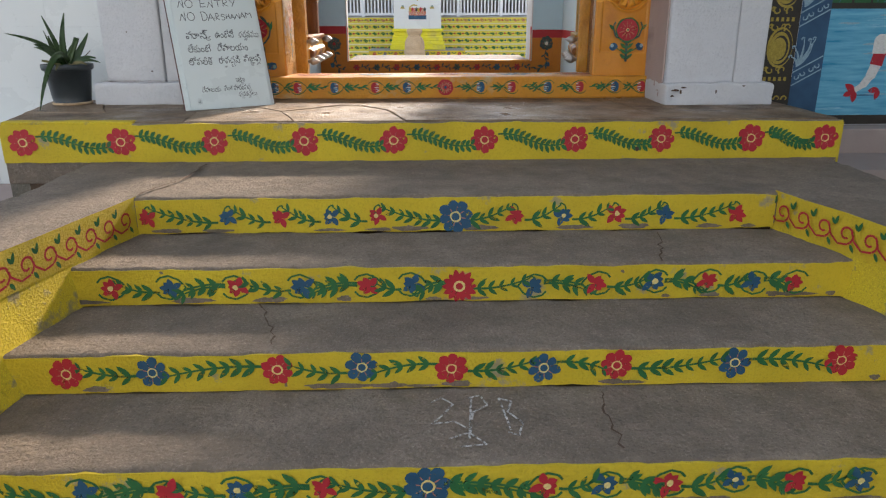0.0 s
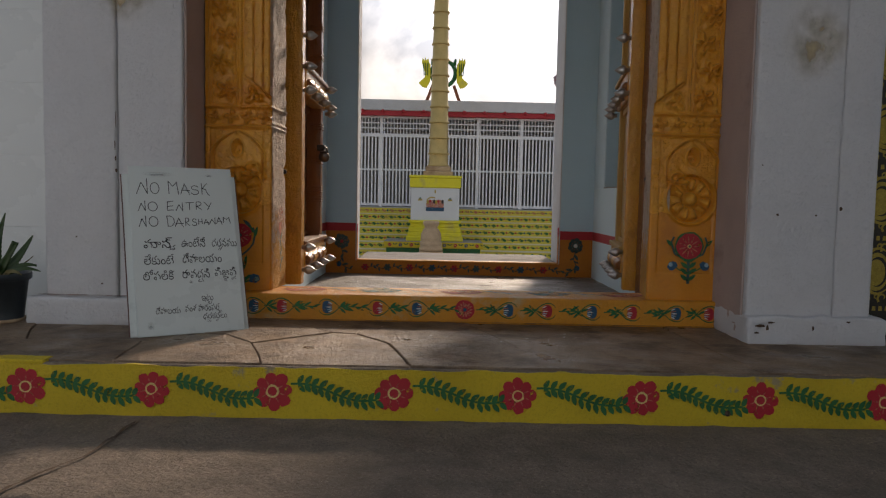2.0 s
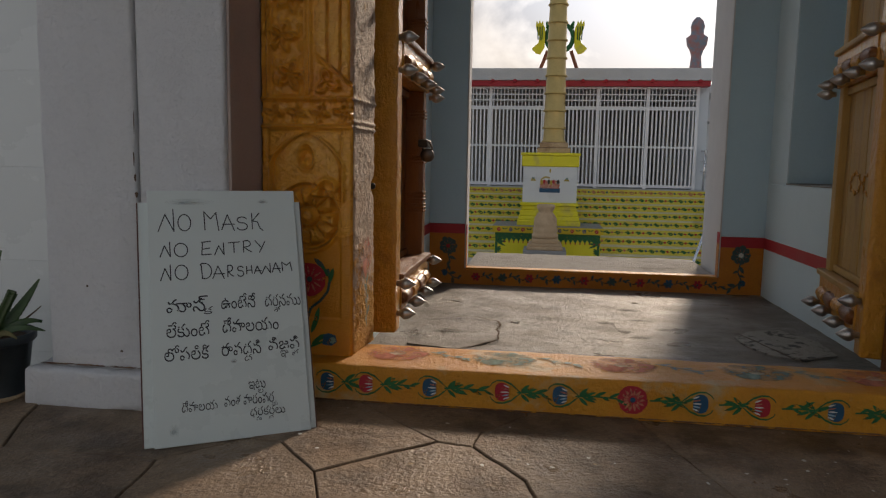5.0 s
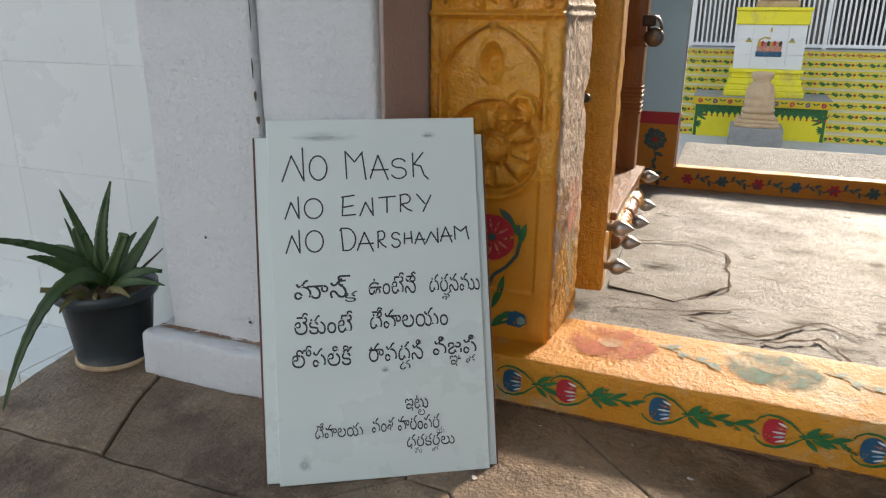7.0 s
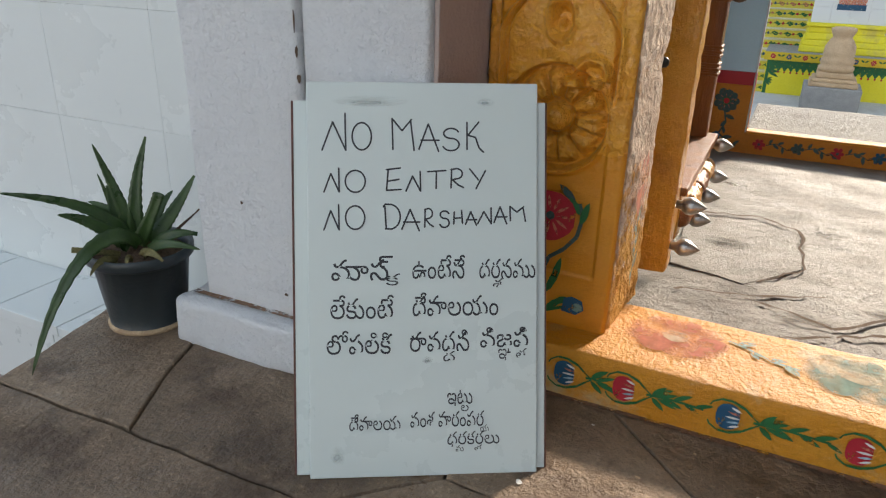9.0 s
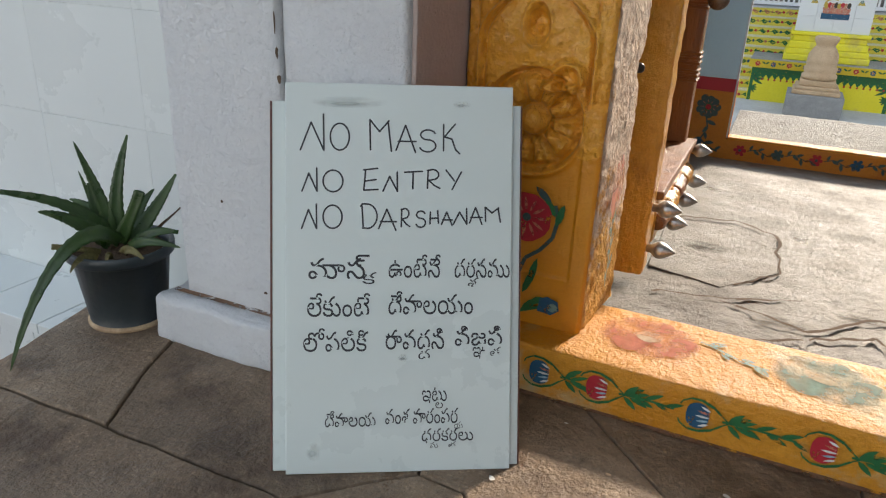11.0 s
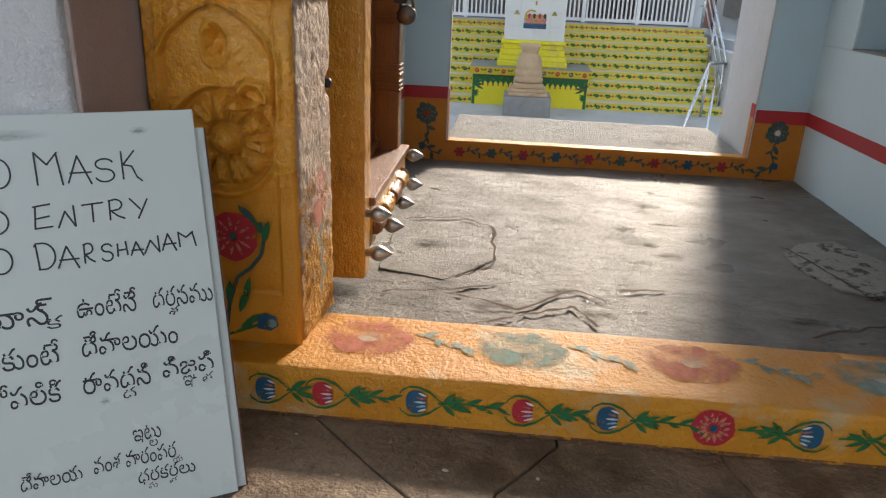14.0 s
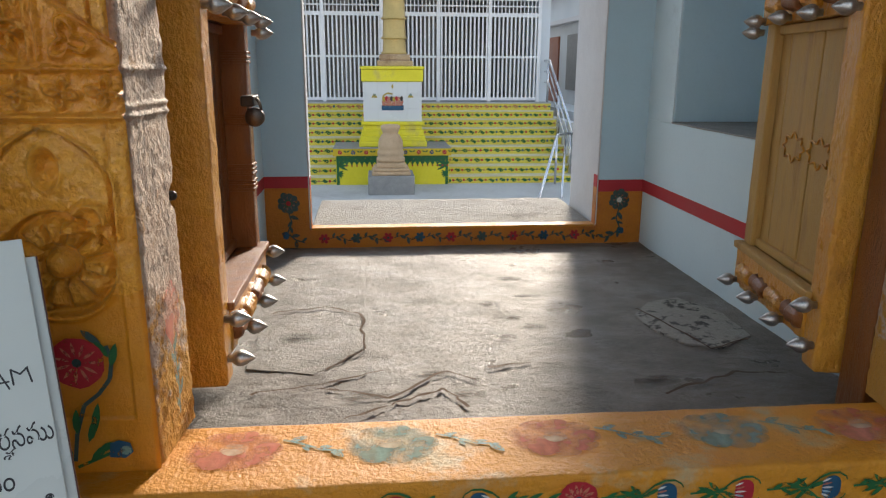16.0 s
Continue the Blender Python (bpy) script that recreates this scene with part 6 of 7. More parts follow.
TH_X = ((-1.10, BLU), (-0.922, RED), (-0.635, BLU), (-0.316, RED), (-0.067, BLU), (0.242, None), (0.523, BLU), (0.77, RED), (1.055, BLU), (1.31, RED), (1.59, BLU), (1.80, RED))
for k, (x, col) in enumerate(TH_X):
    pa = Paint()
    if col is None:
        pa.disc(0, 0, 0.062, RED, 1, 20, 1, 0.05)
        for i in range(14):
            a = 2 * math.pi * i / 14
            pa.leaf(0.016 * math.cos(a), 0.016 * math.sin(a), a, 0.036, 0.012, PNK, 2)
        pa.disc(0, 0, 0.012, BLU, 4, 10)
    else:
        tulip(pa, col, x > 0.242)
    pa.make("painted_tulip" if col is not None else "painted_rosette", INKS, Matrix.Translation((x, 5.470, 1.072)), gate, "painted flower on the threshold")
    if k + 1 < len(TH_X):
        d = TH_X[k + 1][0] - x
        pa = Paint()
        pa.vine([(0.07, 0), (d * 0.5, 0.004), (d - 0.06, 0)], 0.007, GRN, 0.055, 0.014, 0.030, 0, 0.42)
        pa.make("painted_stem", INKS, Matrix.Translation((x, 5.470, 1.072)), gate, "green painted stem")
flat = Matrix.Translation((0, 5.70, TH_Z + 0.004)) @ pose(0, 0, 0, -90, 0, 0)
for k, (x, col) in enumerate(((-0.82, PNK), (-0.32, TEA), (0.22, PNK), (0.80, TEA), (1.29, PNK))):
    pa = Paint()
    pa.poly([((0.135 + 0.022 * abs(math.cos(4.5 * a)) ** 0.5) * math.cos(a), (0.105 + 0.018 * abs(math.cos(4.5 * a)) ** 0.5) * math.sin(a)) for a in [2 * math.pi * q / 72 for q in range(72)]], 0)
    pa.disc(0, 0, 0.042, 1, 2, 14, 0.8, 0.15)
    pa.make("faded_flower", [FADEPINK if col == PNK else FADETEAL, FADEPALE], Matrix.Translation((x, 0, 0)) @ flat, gate, "faded painted flower on the worn threshold top")
    if k < 4:
        pa = Paint()
        pa.vine([(0.15, 0.05), (0.20, 0.03), (0.28, -0.02), (0.35, -0.03)], 0.012, TEA, 0.060, 0.028, 0.05, 0, 0.7)
        pa.make("faded_sprig", INKS, Matrix.Translation((x, 0, 0)) @ flat, gate, "faded green sprig")


def jamb_flower(x, y, z, parent):
    """Upright painted plant: a large red bloom, two small blue bells, dark leaves."""
    pa = Paint()
    pa.line([(0, -0.24), (0, -0.05)], 0.02, DRK, 0)
    for v in (-0.22, -0.18, -0.14, -0.10):
        for s in (1, -1):
            pa.leaf(0, v, math.pi / 2 + s * 0.9, 0.065, 0.026, GRN, 1)
    for s in (1, -1):
        pa.line([(0.0, -0.17), (s * 0.06, -0.15), (s * 0.10, -0.12)], 0.008, GRN, 0)
        pa.disc(s * 0.105, -0.125, 0.032, BLU, 1, 9, 0.9, 0.2)
        pa.disc(s * 0.115, -0.118, 0.014, PAL, 2, 8)
        pa.line([(s * 0.03, -0.075), (s * 0.09, -0.05), (s * 0.115, 0.02), (s * 0.10, 0.06)], 0.012, DRK, 0)
        pa.leaf(s * 0.105, 0.0, math.pi / 2 - s * 0.8, 0.06, 0.024, GRN, 1)
    pa.disc(0, 0.0, 0.093, GRN, 1, 20, 1.0, 0.04)
    pa.disc(0, 0.0, 0.082, RED, 2, 20, 1.0, 0.05)
    for i in range(11):
        a = 2 * math.pi * i / 11
        pa.leaf(0.02 * math.cos(a), 0.02 * math.sin(a), a, 0.05, 0.01, PNK, 3)
    pa.disc(0, 0, 0.014, YEL, 4, 9)
    pa.disc(0.002, 0, 0.008, DRK, 5, 8)
    pa.make("painted_plant", INKS, Matrix.Translation((x, y, z)), parent, "red flower painted on the jamb")


jamb_flower(1.669, 5.522, 1.50, jamb_r)
pa = Paint()
pa.line([(-0.045, -0.31), (-0.03, -0.22), (0.0, -0.13), (0.045, -0.095), (0.08, -0.05), (0.092, 0.01), (0.080, 0.055)], 0.012, DRK, 0)
for u, v, a, L in ((0.088, -0.01, 1.3, 0.075), (0.015, 0.105, -0.75, 0.075), (0.05, 0.07, -1.0, 0.06), (0.018, -0.22, 1.35, 0.10), (0.0, -0.25, 1.2, 0.10), (-0.03, -0.22, 1.5, 0.08), (0.0, -0.31, 0.75, 0.08), (0.03, -0.28, 0.6, 0.05), (-0.05, -0.30, 2.0, 0.08)):
    pa.leaf(u, v, a, L, 0.024, (GRN, DRK)[int(abs(u) * 1000) % 2], 1)
pa.line([(-0.04, -0.33), (0.03, -0.30), (0.065, -0.285)], 0.010, GRN, 0)
pa.poly([(0.055, -0.30), (0.10, -0.305), (0.125, -0.285), (0.118, -0.255), (0.085, -0.245), (0.06, -0.255)], BLU, 2)
pa.disc(0.105, -0.278, 0.016, TEA, 3, 8, 1, 0.2)
pa.disc(-0.005, 0.005, 0.078, RED, 2, 20, 1.0, 0.05)
for i in range(11):
    a = 2 * math.pi * i / 11
    pa.leaf(-0.005 + 0.02 * math.cos(a), 0.005 + 0.02 * math.sin(a), a, 0.045, 0.010, PNK, 3)
pa.disc(-0.005, 0.005, 0.014, DRK, 4, 8)
pa.make("painted_plant", INKS, Matrix.Translation((-1.215, 5.604, 1.505)), jamb_l, "red flower with curling leaves painted on the jamb")

pa = Paint()
pa.disc(0, 0, 0.075, 0, 0, 20, 1.4, 0.15)
pa.make("faded_flower", [FADEPINK], pose(-0.992, 5.77, 1.60, 0, 0, 90), jamb_l, "faded red flower on the inner face")
pa = Paint()
pa.vine([(0.0, -0.12), (0.01, 0.0), (-0.01, 0.12)], 0.012, TEA, 0.06, 0.024, 0.04, 0, 0.7)
pa.make("faded_sprig", INKS, pose(-0.992, 5.77, 1.38, 0, 0, 90), jamb_l, "faded green sprig on the inner face")
SMUDGE = soft_stain("wiped_marker_smudge", (0.52, 0.57, 0.55), (0.57, 0.62, 0.60), 0.05, 0.1)
for x, z, sx, sz in ((0.16, 0.955, 2.0, 0.30), (0.45, 0.955, 0.5, 0.2), (0.30, 0.30, 0.3, 0.2), (0.07, 0.06, 0.4, 0.5)):
    o = from_data("smudge", [(-0.05, 0, -0.05), (0.05, 0, -0.05), (0.05, 0, 0.05), (-0.05, 0, 0.05)], [(0, 1, 2, 3)], SMUDGE, face, "grey smudge of wiped ink")
    o.matrix_basis = Matrix.Translation((x, -0.0008, z)) @ Matrix.Diagonal((sx, 1, sz, 1))

# small flowers along the inner sill and piers
for k in range(9):
    pa = Paint()
    pa.flower(0, 0, 0.042, 6, (RED, DRK, RED, BLU)[k % 4], None, DRK)
    pa.vine([(0.05, 0.0), (0.12, 0.02), (0.20, -0.02), (0.25, 0)], 0.007, DRK, 0.05, 0.022, 0.035, 0, 0.8)
    pa.make("painted_flower", INKS, Matrix.Translation((-0.80 + 0.265 * k, RB - 0.008, 0.945)), wall_back, "small dull painted flower")
for x, s in ((-1.08, 1), (1.70, -1)):
    pa = Paint()
    pa.flower(0, 0, 0.085, 9, DRK, GRN if s > 0 else TEA, RED if s > 0 else WHT)
    pa.vine([(0, -0.08), (s * 0.02, -0.16), (-s * 0.02, -0.25), (s * 0.05, -0.31), (s * 0.12, -0.33)], 0.012, DRK, 0.07, 0.03, 0.05, 0, 0.8)
    pa.disc(-s * 0.03, -0.27, 0.03, BLU, 2, 8, 1, 0.2)
    pa.make("painted_plant", INKS, Matrix.Translation((x, RB - 0.008, 1.245)), wall_back, "dark green flower painted on the pier")

# ---------------------------------------------------------------- wall fittings and blemishes
switch = thing("switch_box", "cream electric switch box with brown sockets on the pilaster", "switch box")
box("box_body", (2.07, 5.0, 2.96), (2.33, 5.058, 3.27), SWITCHDARK, switch, "brown back box", 10, 0.008)
box("face_plate", (2.085, 4.985, 2.975), (2.315, 5.0, 3.255), SWITCH, switch, "cream face plate", 10, 0.005)
sp_ = box("socket_panel", (2.13, 4.981, 3.13), (2.275, 4.986, 3.215), SWITCHDARK, switch, "socket panel", 10, 0.002)
for k in range(2):
    box("socket", (2.155 + 0.06 * k, 4.978, 3.15), (2.18 + 0.06 * k, 4.9815, 3.195), CABLE, sp_)
sw_ = box("switch_panel", (2.125, 4.981, 3.0), (2.28, 4.986, 3.07), SWITCHDARK, switch, "switch panel", 10, 0.002)
for k in range(5):
    box("rocker", (2.133 + 0.029 * k, 4.975, 3.008), (2.155 + 0.029 * k, 4.982, 3.062), SWITCH, sw_, "cream rocker", 10, 0.002)
cable = tube("cable", [(2.33, 5.04, 3.22), (2.45, 5.03, 3.26), (2.56, 5.02, 3.22), (2.60, 5.03, 3.1)], 0.012, CABLE)
tagged(cable, "thick grey cable leaving the switch box", "cable")
wire = tube("conduit", [(2.12, 5.045, 3.275), (2.11, 5.045, 3.6), (2.13, 5.045, 4.4)], 0.009, SWITCH)
tagged(wire, "thin pale conduit running up the pilaster", "conduit")


def blotch(name, x, y, z, w, h, mat, parent, label, n=40, seed=1):
    rnd = random.Random(seed)
    ph = [rnd.uniform(0, 6.28) for _ in range(4)]
    pts = []
    for i in range(n):
        a = 2 * math.pi * i / n
        k = 1 + 0.13 * math.sin(3 * a + ph[0]) + 0.09 * math.sin(7 * a + ph[1]) + 0.06 * math.sin(13 * a + ph[2])
        pts.append((x + w * k * math.cos(a), z + h * k * math.sin(a)))
    pa = Paint()
    pa.poly(pts, 0)
    return pa.make(name, [mat], Matrix.Translation((0, y, 0)), parent, label)


wall_marks = thing("wall_marks", "old rusty stains and chips on the whitewashed pilasters", "stain")


def stain(x, y, z, size, mat, label, stretch=1.0):
    o = from_data("stain", [(-size, 0, -size), (size, 0, -size), (size, 0, size), (-size, 0, size)], [(0, 1, 2, 3)], mat, wall_marks, label)
    o.matrix_basis = Matrix.Translation((x, y, z)) @ Matrix.Diagonal((1, 1, stretch, 1))


stain(-1.79, 5.252, 2.95, 0.19, RUSTSOFT, "rusty stain")
stain(2.17, 5.053, 2.70, 0.19, RUSTSOFT, "rusty stain below the switch box", 1.2)
for k, (x, y, z, w, h) in enumerate(((-1.862, 5.257, 1.97, 0.005, 0.016), (-1.865, 5.257, 2.05, 0.003, 0.03), (-1.858, 5.257, 1.90, 0.007, 0.012), (-1.86, 5.257, 2.2, 0.002, 0.05), (2.36, 5.05, 1.76, 0.009, 0.012), (2.22, 5.05, 1.72, 0.006, 0.006), (2.0, 5.05, 1.72, 0.008, 0.007), (1.9, 5.05, 2.0, 0.004, 0.004), (-2.1, 5.255, 1.5, 0.005, 0.005), (-1.95, 5.255, 1.22, 0.007, 0.005),
                                  (1.90, 4.974, 1.09, 0.03, 0.008), (1.94, 4.974, 1.08, 0.008, 0.016), (1.88, 4.974, 1.05, 0.014, 0.006), (1.96, 4.974, 1.11, 0.02, 0.006), (2.2, 4.974, 1.08, 0.006, 0.014), (2.4, 4.974, 1.12, 0.012, 0.005))):
    blotch("chip", x, y, z, w, h, DIRT_AND_SHADE if k < 4 else SOIL, wall_marks, "", 14, k)

# ---------------------------------------------------------------- mural beside the far pilaster
mural = thing("mural", "painted lake mural in an ornate gold and blue frame", "mural", kind="structure")
MY = 5.596


def curl(pa, u, v, r, turn, w, mat, layer, flip=1, n=14):
    """A stroke that winds into a spiral."""
    pts = []
    for i in range(n + 1):
        t = i / n
        a = turn + flip * 4.6 * t
        pts.append((u + r * (1 - 0.72 * t) * math.cos(a), v + r * (1 - 0.72 * t) * math.sin(a)))
    for k in range(n):
        pa.line(pts[k:k + 2], w * (1.15 - 0.7 * k / n), mat, layer)


pa = Paint()
pa.poly([(2.60, 0.86), (3.10, 0.86), (3.10, 1.10), (3.06, 1.13), (3.06, 3.6), (2.60, 3.6)], BLK)
for k in range(6):
    z0 = 1.10 + 0.46 * k
    pa.disc(2.93, z0 + 0.26, 0.105, GLD, 1, 20, 1.5)
    pa.disc(2.938, z0 + 0.26, 0.094, BLK, 2, 20, 1.5)
    pa.disc(2.926, z0 + 0.255, 0.084, GLD, 3, 20, 1.5)
    pa.disc(2.932, z0 + 0.255, 0.066, BLK, 4, 18, 1.5)
    pa.disc(2.922, z0 + 0.25, 0.060, GLD, 5, 18, 1.45)
    for zz in (z0 + 0.085, z0 + 0.415):
        for s_ in range(2):
            curl(pa, 2.875 + 0.10 * s_, zz, 0.036, 2.6 + 1.4 * s_, 0.014, GLD, 2, -1 if s_ else 1)
            curl(pa, 2.835 + 0.10 * s_, zz + 0.004, 0.022, 0.4, 0.011, GLD, 2)
    for s_ in range(5):
        pa.poly([(2.825 + 0.042 * s_, z0 + 0.0), (2.85 + 0.042 * s_, z0 + 0.0), (2.848 + 0.042 * s_, z0 + 0.03), (2.828 + 0.042 * s_, z0 + 0.03)], GLD, 2)
for s_ in range(4):
    curl(pa, 2.84 + 0.062 * s_, 0.955, 0.03, 3.4, 0.013, GLD, 2, -1)
pa.make("gold_column_border", INKS, Matrix.Translation((0, MY, 0)), mural, "gold medallion border")
pa = Paint()
pa.poly([(3.062, 0.80), (3.30, 0.80), (3.30, 3.6), (3.062, 3.6)], NVY, 1)
for k in range(6):
    z0 = 1.06 + 0.46 * k
    for dz in (0.0, 0.105):
        pa.line([(3.065, z0 + dz), (3.295, z0 + dz + 0.13)], 0.010, PAL, 2)
    for s_ in range(4):
        curl(pa, 3.095 + 0.055 * s_, z0 + 0.068 + 0.031 * s_, 0.026, 0.6 + 2.6 * (s_ % 2), 0.011, PAL, 2, 1 if s_ % 2 else -1)
    base = (3.085, z0 + 0.15)
    for s_ in range(6):                      # plume of curved fronds
        a0 = 0.62 + 0.17 * s_
        L = (0.20, 0.23, 0.25, 0.22, 0.16, 0.10)[s_]
        p, a = base, a0
        for i in range(9):
            q = (min(3.288, p[0] + L / 9 * math.cos(a)), p[1] + L / 9 * math.sin(a))
            pa.line([p, q], 0.008 + 0.010 * math.sin(math.pi * min(1, (i + 1) / 8)), PAL, 2 + s_ % 2)
            p, a = q, a + (0.10 if s_ < 2 else 0.02 + 0.05 * (s_ - 2)) * (1 if s_ > 1 else 0.9)
        curl(pa, p[0] - 0.012, p[1], 0.016, 0.3, 0.011, PAL, 3)
pa.make("blue_scroll_border", INKS, Matrix.Translation((0, MY, 0)), mural, "blue border with pale scrolls")
from_data("lake", [(3.30, MY, 0.82), (4.69, MY, 0.82), (4.69, MY, 1.66), (3.30, MY, 1.66)], [(0, 1, 2, 3)], M_WATER, mural, "painted lake water")
from_data("painted_sky", [(3.30, MY, 1.66), (4.69, MY, 1.66), (4.69, MY, 3.6), (3.30, MY, 3.6)], [(0, 1, 2, 3)], M_SKY, mural, "painted turquoise sky")
pa = Paint()
pa.poly([(3.28, 0.745), (4.69, 0.745), (4.69, 0.82), (3.28, 0.82)], BLK, 1)
pa.poly([(3.30, 1.655), (4.69, 1.655), (4.69, 1.70), (3.30, 1.70)], BLK, 1)
pa.poly([(3.30, 1.70), (4.69, 1.70), (4.69, 1.92), (3.30, 1.92)], GRN, 1)
for k in range(9):
    pa.disc(3.38 + 0.15 * k, 1.93 + 0.03 * (k % 2), 0.09, GRN, 2, 12, 1.1, 0.12)
    pa.poly([(3.455 + 0.15 * k, 1.70), (3.475 + 0.15 * k, 1.70), (3.47 + 0.15 * k, 1.88)], BLK, 3)
for k in range(26):
    u, v = random.uniform(3.36, 4.5), random.uniform(0.85, 1.62)
    pa.leaf(u, v, random.uniform(-0.08, 0.08), random.uniform(0.10, 0.26), random.uniform(0.010, 0.020), random.choice((PAL, PAL, NVY)), 1)
body_line = [(3.60, 1.02), (3.66, 1.06), (3.71, 1.13), (3.74, 1.22), (3.755, 1.31), (3.755, 1.40)]
for k in range(5):
    pa.line(body_line[k:k + 2], 0.045 + 0.020 * k, RED if k == 3 else WHT, 2)
    pa.disc(body_line[k + 1][0], body_line[k + 1][1], 0.026 + 0.010 * k, RED if k == 3 else WHT, 2, 10)
for a in (2.6, 3.6, 4.7):
    pa.leaf(3.60, 1.02, a, 0.10, 0.055, RED, 3)
for a in (3.3, 4.5):
    pa.leaf(3.80, 1.03, a, 0.09, 0.05, RED, 3)
pa.make("painted_shore", INKS, Matrix.Translation((0, MY, 0)), mural, "green shore and a red-finned fish")

# ---------------------------------------------------------------- flagstones of the platform
SLABS = (((-2.57, 4.28), (-1.45, 4.28), (-1.5, 4.74), (-2.66, 4.73)),
         ((-2.66, 4.73), (-2.12, 4.74), (-2.28, 5.1), (-2.4, 5.48), (-2.80, 5.42)),
         ((-2.12, 4.74), (-1.5, 4.74), (-1.25, 4.98), (-1.35, 5.48), (-2.4, 5.48), (-2.28, 5.1)),
         ((-1.5, 4.74), (-1.45, 4.28), (-0.75, 4.28), (-0.92, 4.74), (-1.12, 4.97), (-1.25, 4.98)),
         ((-1.25, 4.98), (-1.12, 4.97), (-0.92, 4.74), (-0.54, 5.08), (-0.92, 5.45), (-0.95, 5.48), (-1.35, 5.48)),
         ((-0.75, 4.28), (-0.05, 4.28), (-0.19, 4.8), (-0.4, 5.06), (-0.54, 5.08), (-0.92, 4.74)),
         ((-0.54, 5.08), (-0.4, 5.06), (-0.37, 5.2), (-0.2, 5.44), (-0.2, 5.48), (-0.95, 5.48), (-0.92, 5.45)),
         ((-0.05, 4.28), (0.75, 4.28), (0.52, 4.7), (0.30, 5.34), (0.27, 5.48), (-0.2, 5.48), (-0.2, 5.44), (-0.37, 5.2), (-0.4, 5.06), (-0.19, 4.8)),
         ((0.75, 4.28), (1.6, 4.28), (1.5, 5.48), (0.6, 5.48), (0.27, 5.48), (0.30, 5.34), (0.52, 4.7)),
         ((1.6, 4.28), (2.735, 4.28), (2.735, 5.48), (1.5, 5.48)))


def slab(pts, z, parent, mat, name="flagstone", gap=0.003, thick=0.028, label=""):
    """A stone slab with wavering sides and a worn edge."""
    fine = []
    n = len(pts)
    for i in range(n):
        a, b = Vector(pts[i]), Vector(pts[(i + 1) % n])
        k = max(1, int((b - a).length / 0.06))
        for j in range(k):
            p = a.lerp(b, j / k)
            w = noise.noise_vector(Vector((p.x * 7, p.y * 7, 3))) * 0.012
            fine.append(Vector((p.x + w.x, p.y + w.y)))
    c = sum(fine, Vector((0, 0))) / len(fine)

    def ring(off, zz):
        out = []
        m = len(fine)
        for i in range(m):
            t = fine[(i + 1) % m] - fine[i - 1]
            nr = Vector((-t.y, t.x)).normalized()
            out.append((fine[i].x + nr.x * off, fine[i].y + nr.y * off, zz))
        return out
    area = sum(fine[i - 1].x * fine[i].y - fine[i].x * fine[i - 1].y for i in range(len(fine)))
    s = 1 if area > 0 else -1
    m = len(fine)
    verts = ring(s * gap, z - thick) + ring(s * gap, z - 0.005) + ring(s * (gap + 0.004), z)
    faces = [(r * m + i, r * m + (i + 1) % m, (r + 1) * m + (i + 1) % m, (r + 1) * m + i) for r in range(2) for i in range(m)]
    faces.append(tuple(range(2 * m, 3 * m)))
    if s < 0:
        faces = [f[::-1] for f in faces]
    return from_data(name, verts, faces, mat, parent, label)


bpy.data.objects["platform_base"].data.materials[0] = DIRT_AND_SHADE
for k, pts in enumerate(SLABS):
    slab(pts, PZ + 0.0025 * math.sin(k * 2.1), platform, FLAG)

# cracked and patched slabs in the passage floor
passage = bpy.data.objects["floor_passage"]
box("floor_bed", (-2.2, 5.872, 0.3), (2.6, 9.5, FZ - 0.035), STONE, passage, "stone bed under the floor")
slab(((-1.05, 7.77), (-0.46, 7.72), (-0.44, 7.19), (-0.67, 6.88), (-1.02, 6.98)), FZ + 0.008, passage, FLOORSTONE, "floor_patch", 0.0, 0.03, "pale patched slab")
MOTTLED = surface("mottled_slab", (0.27, 0.25, 0.22), (0.36, 0.335, 0.30), 5, 0.6, grain=60, bump=0.8, stain=(0.05, 0.045, 0.04), stain_scale=13, stain_at=0.53, stain_soft=0.06, bump_dist=0.015)
slab(((1.20, 7.62), (1.36, 7.84), (1.60, 7.92), (1.76, 7.60), (1.74, 7.22), (1.50, 7.06), (1.32, 7.14), (1.22, 7.36)), FZ + 0.008, passage, MOTTLED, "floor_patch", 0.0, 0.03, "rough worn slab")


# raised flat strips; the shade inside each crack is painted, along with its dirt
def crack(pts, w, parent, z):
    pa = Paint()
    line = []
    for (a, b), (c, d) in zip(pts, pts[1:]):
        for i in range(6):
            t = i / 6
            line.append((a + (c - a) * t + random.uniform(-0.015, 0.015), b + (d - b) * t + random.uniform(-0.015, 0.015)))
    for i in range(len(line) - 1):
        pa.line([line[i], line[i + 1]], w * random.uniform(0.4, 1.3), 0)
    pa.make("crack", [DIRT_AND_SHADE], Matrix.Translation((0, 0, z)) @ pose(0, 0, 0, -90, 0, 0), parent, "flat dark strip, dirt and crack shade put into its colour")


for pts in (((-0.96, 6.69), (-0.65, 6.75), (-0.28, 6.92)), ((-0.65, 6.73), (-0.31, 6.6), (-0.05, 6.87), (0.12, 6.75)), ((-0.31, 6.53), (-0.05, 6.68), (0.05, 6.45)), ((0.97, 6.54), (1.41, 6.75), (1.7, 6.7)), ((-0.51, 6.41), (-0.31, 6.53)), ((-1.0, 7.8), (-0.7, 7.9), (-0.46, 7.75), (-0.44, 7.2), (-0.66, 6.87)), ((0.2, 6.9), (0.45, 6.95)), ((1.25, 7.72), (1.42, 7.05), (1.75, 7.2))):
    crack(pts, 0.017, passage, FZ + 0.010)
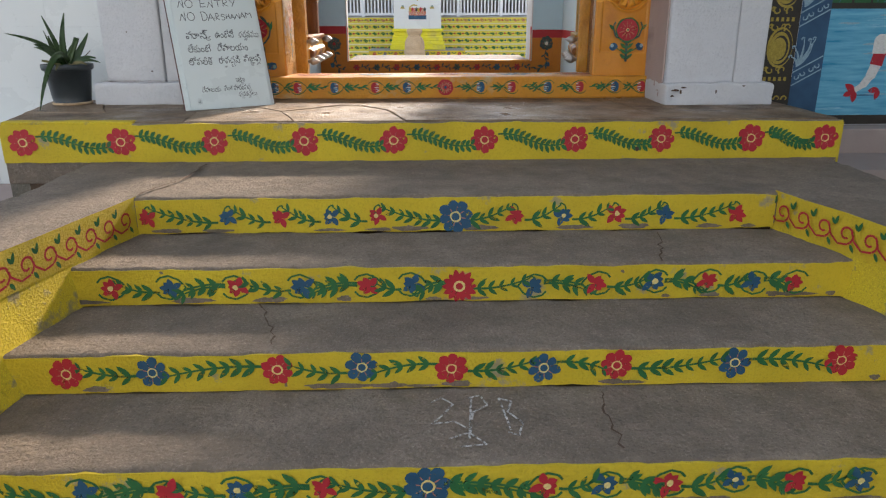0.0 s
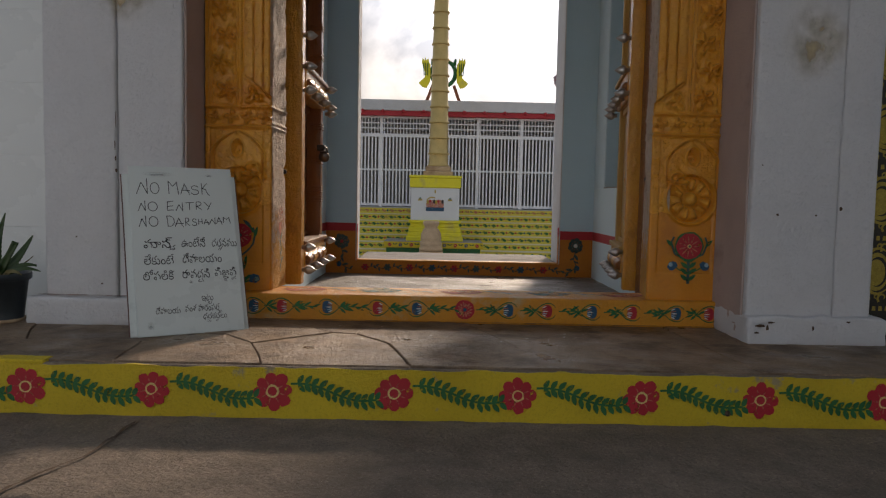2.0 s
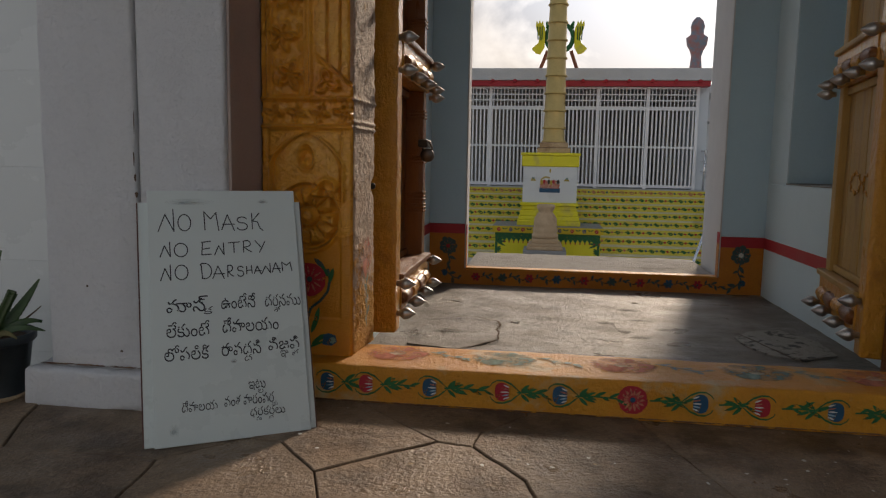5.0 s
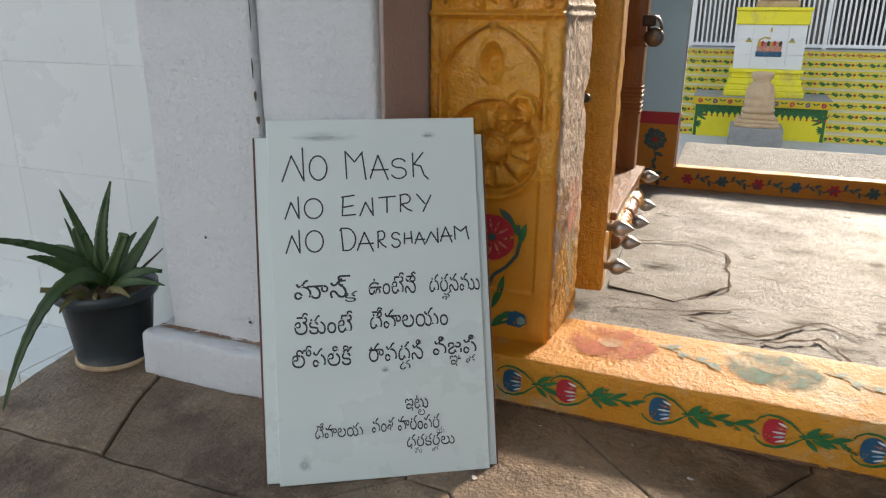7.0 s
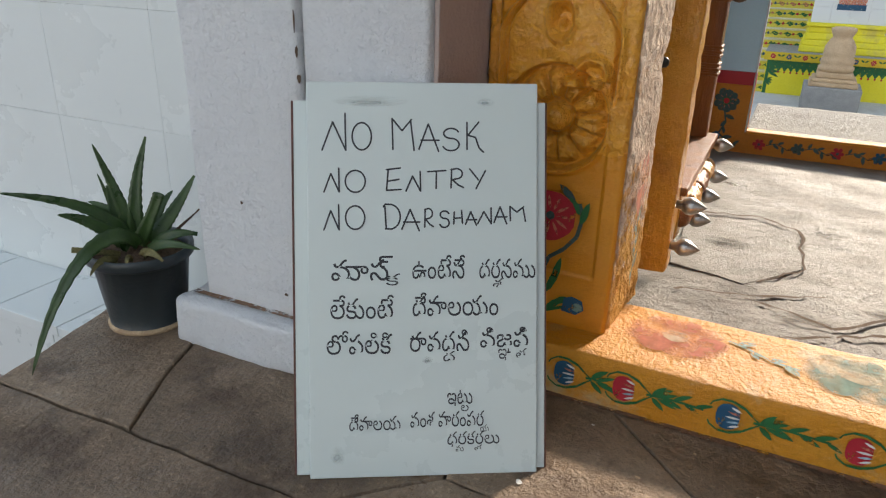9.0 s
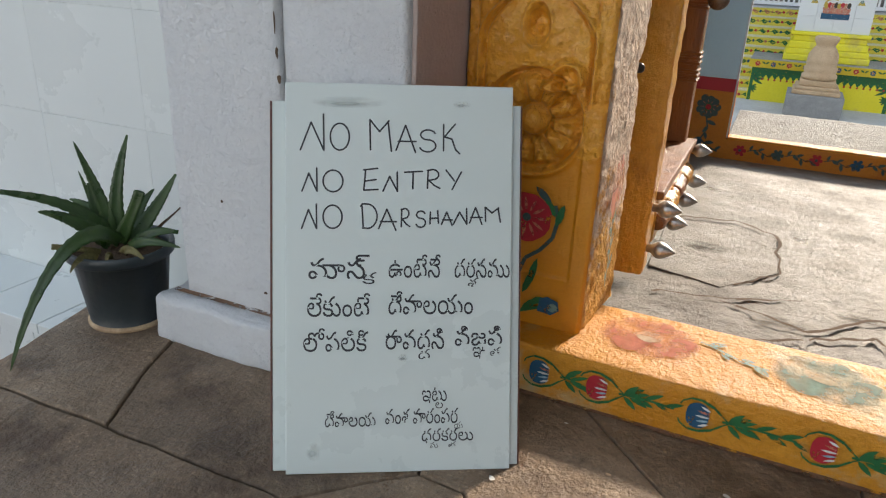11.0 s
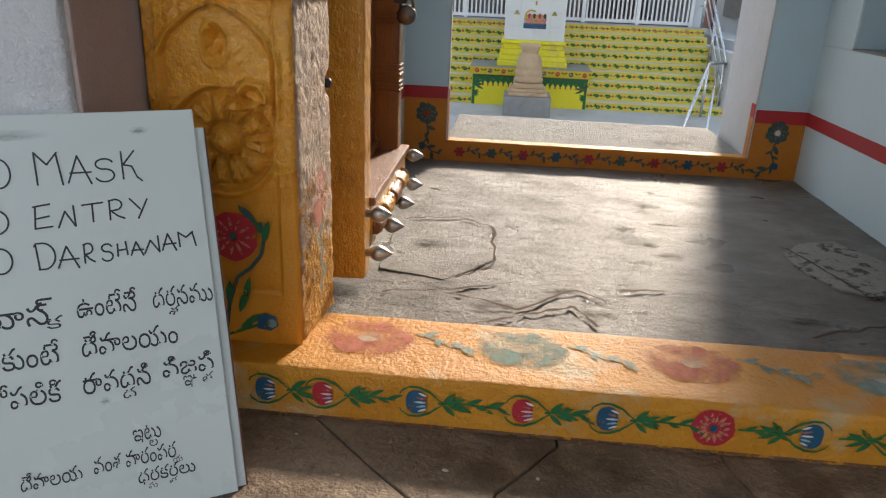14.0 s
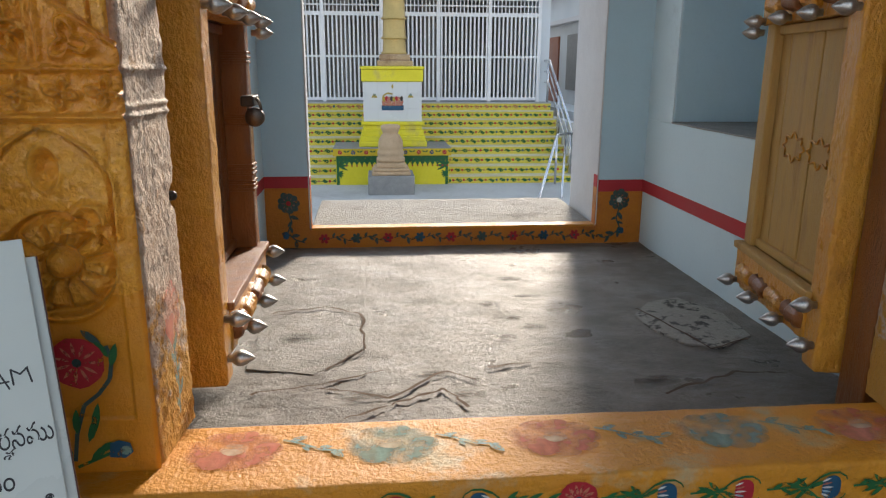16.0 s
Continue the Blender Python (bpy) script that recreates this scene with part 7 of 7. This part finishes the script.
DAMP = soft_stain("damp_dirt_in_hollow", (0.060, 0.048, 0.038), (0.10, 0.082, 0.066), 0.13, 0.35)
for k, (hx, hy, ha, hb) in enumerate(HOLLOWS):
    pa = Paint()
    pa.disc(0, 0, 0.12, 0, 0, 24, 1.0, 0.12)
    pa.make("damp_patch", [DAMP], Matrix.Translation((hx, hy, FZ + 0.0075 + 0.0001 * k)) @ pose(0, 0, 0, -90, 0, 0) @ Matrix.Diagonal((ha * 9, 1, hb * 9, 1)), passage, "dark damp dirt in a hollow")
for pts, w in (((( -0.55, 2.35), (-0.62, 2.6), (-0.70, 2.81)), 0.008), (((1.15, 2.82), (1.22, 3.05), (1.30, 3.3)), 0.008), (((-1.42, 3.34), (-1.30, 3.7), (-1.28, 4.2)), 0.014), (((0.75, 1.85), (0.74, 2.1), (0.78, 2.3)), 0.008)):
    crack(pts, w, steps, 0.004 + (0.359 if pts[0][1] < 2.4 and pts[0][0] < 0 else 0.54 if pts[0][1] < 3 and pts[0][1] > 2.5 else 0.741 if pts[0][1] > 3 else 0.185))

# fallen petals and grit
for k in range(34):
    x, y = random.uniform(-1.6, 1.2), random.uniform(4.85, 5.44)
    pa = Paint()
    pa.disc(0, 0, random.uniform(0.005, 0.012), 0, 0, 8, 0.7, 0.25)
    o = pa.make("fallen_petal", [random.choice((P_WHITE, P_WHITE, SANDSTONE))], Matrix.Translation((x, y, PZ + 0.006)) @ pose(0, 0, 0, -90, 0, 0) @ pose(0, 0, 0, 0, random.uniform(0, 360), 0), None)
    tagged(o, "pale fallen petal on the flagstones", "petal", "fallen petals")

# reddish dust gathered along the foot of the threshold and on the plinth
pa = Paint()
x = -1.44
while x < 1.86:
    w = 0.018 + 0.014 * noise.noise(Vector((x * 5, 0, 0)))
    pa.poly([(x, 0.0), (x + 0.05, 0.0), (x + 0.05, -w), (x, -w - 0.004)], 0)
    x += 0.05
o = pa.make("dust_line", [REDEARTH], Matrix.Translation((0, 5.474, PZ + 0.007)) @ pose(0, 0, 0, -90, 0, 0) @ Matrix.Diagonal((1, 1, 1, 1)), platform, "reddish dust along the threshold")
pa = Paint()
x = -2.33
while x < -1.52:
    w0, w1 = (0.024 + 0.02 * noise.noise(Vector((xx * 9, 4, 0))) for xx in (x, x + 0.03))
    pa.poly([(x, 0.0), (x + 0.03, 0.0), (x + 0.03, w1), (x, w0)], 0)
    x += 0.03
pa.make("dust_line", [REDEARTH], Matrix.Translation((0, 5.235, PZ + 0.166)) @ pose(0, 0, 0, -90, 0, 0), wall_marks, "brown dust on the plinth ledge")

# limewash worn off to the cement along the feet of the risers
chip_rnd = random.Random(12)
for i, (y, z) in enumerate(zip(STEP_Y, STEP_Z)):
    lo = 0.0 if i == 0 else STEP_Z[i - 1]
    xa, xb = ((-1.40, 1.88) if i == 3 else (-1.68, 2.05)) if i else (-1.85, 2.4)
    for k in range(13):
        w = chip_rnd.uniform(0.02, 0.10)
        h = chip_rnd.uniform(0.006, 0.015)
        blotch("worn_patch", chip_rnd.uniform(xa + w, xb - w), y - 0.0088 - 0.0001 * k, lo + 0.012 + 0.9 * h, w, h, STEP, steps, "bare cement where the limewash is worn", 26, i * 20 + k)
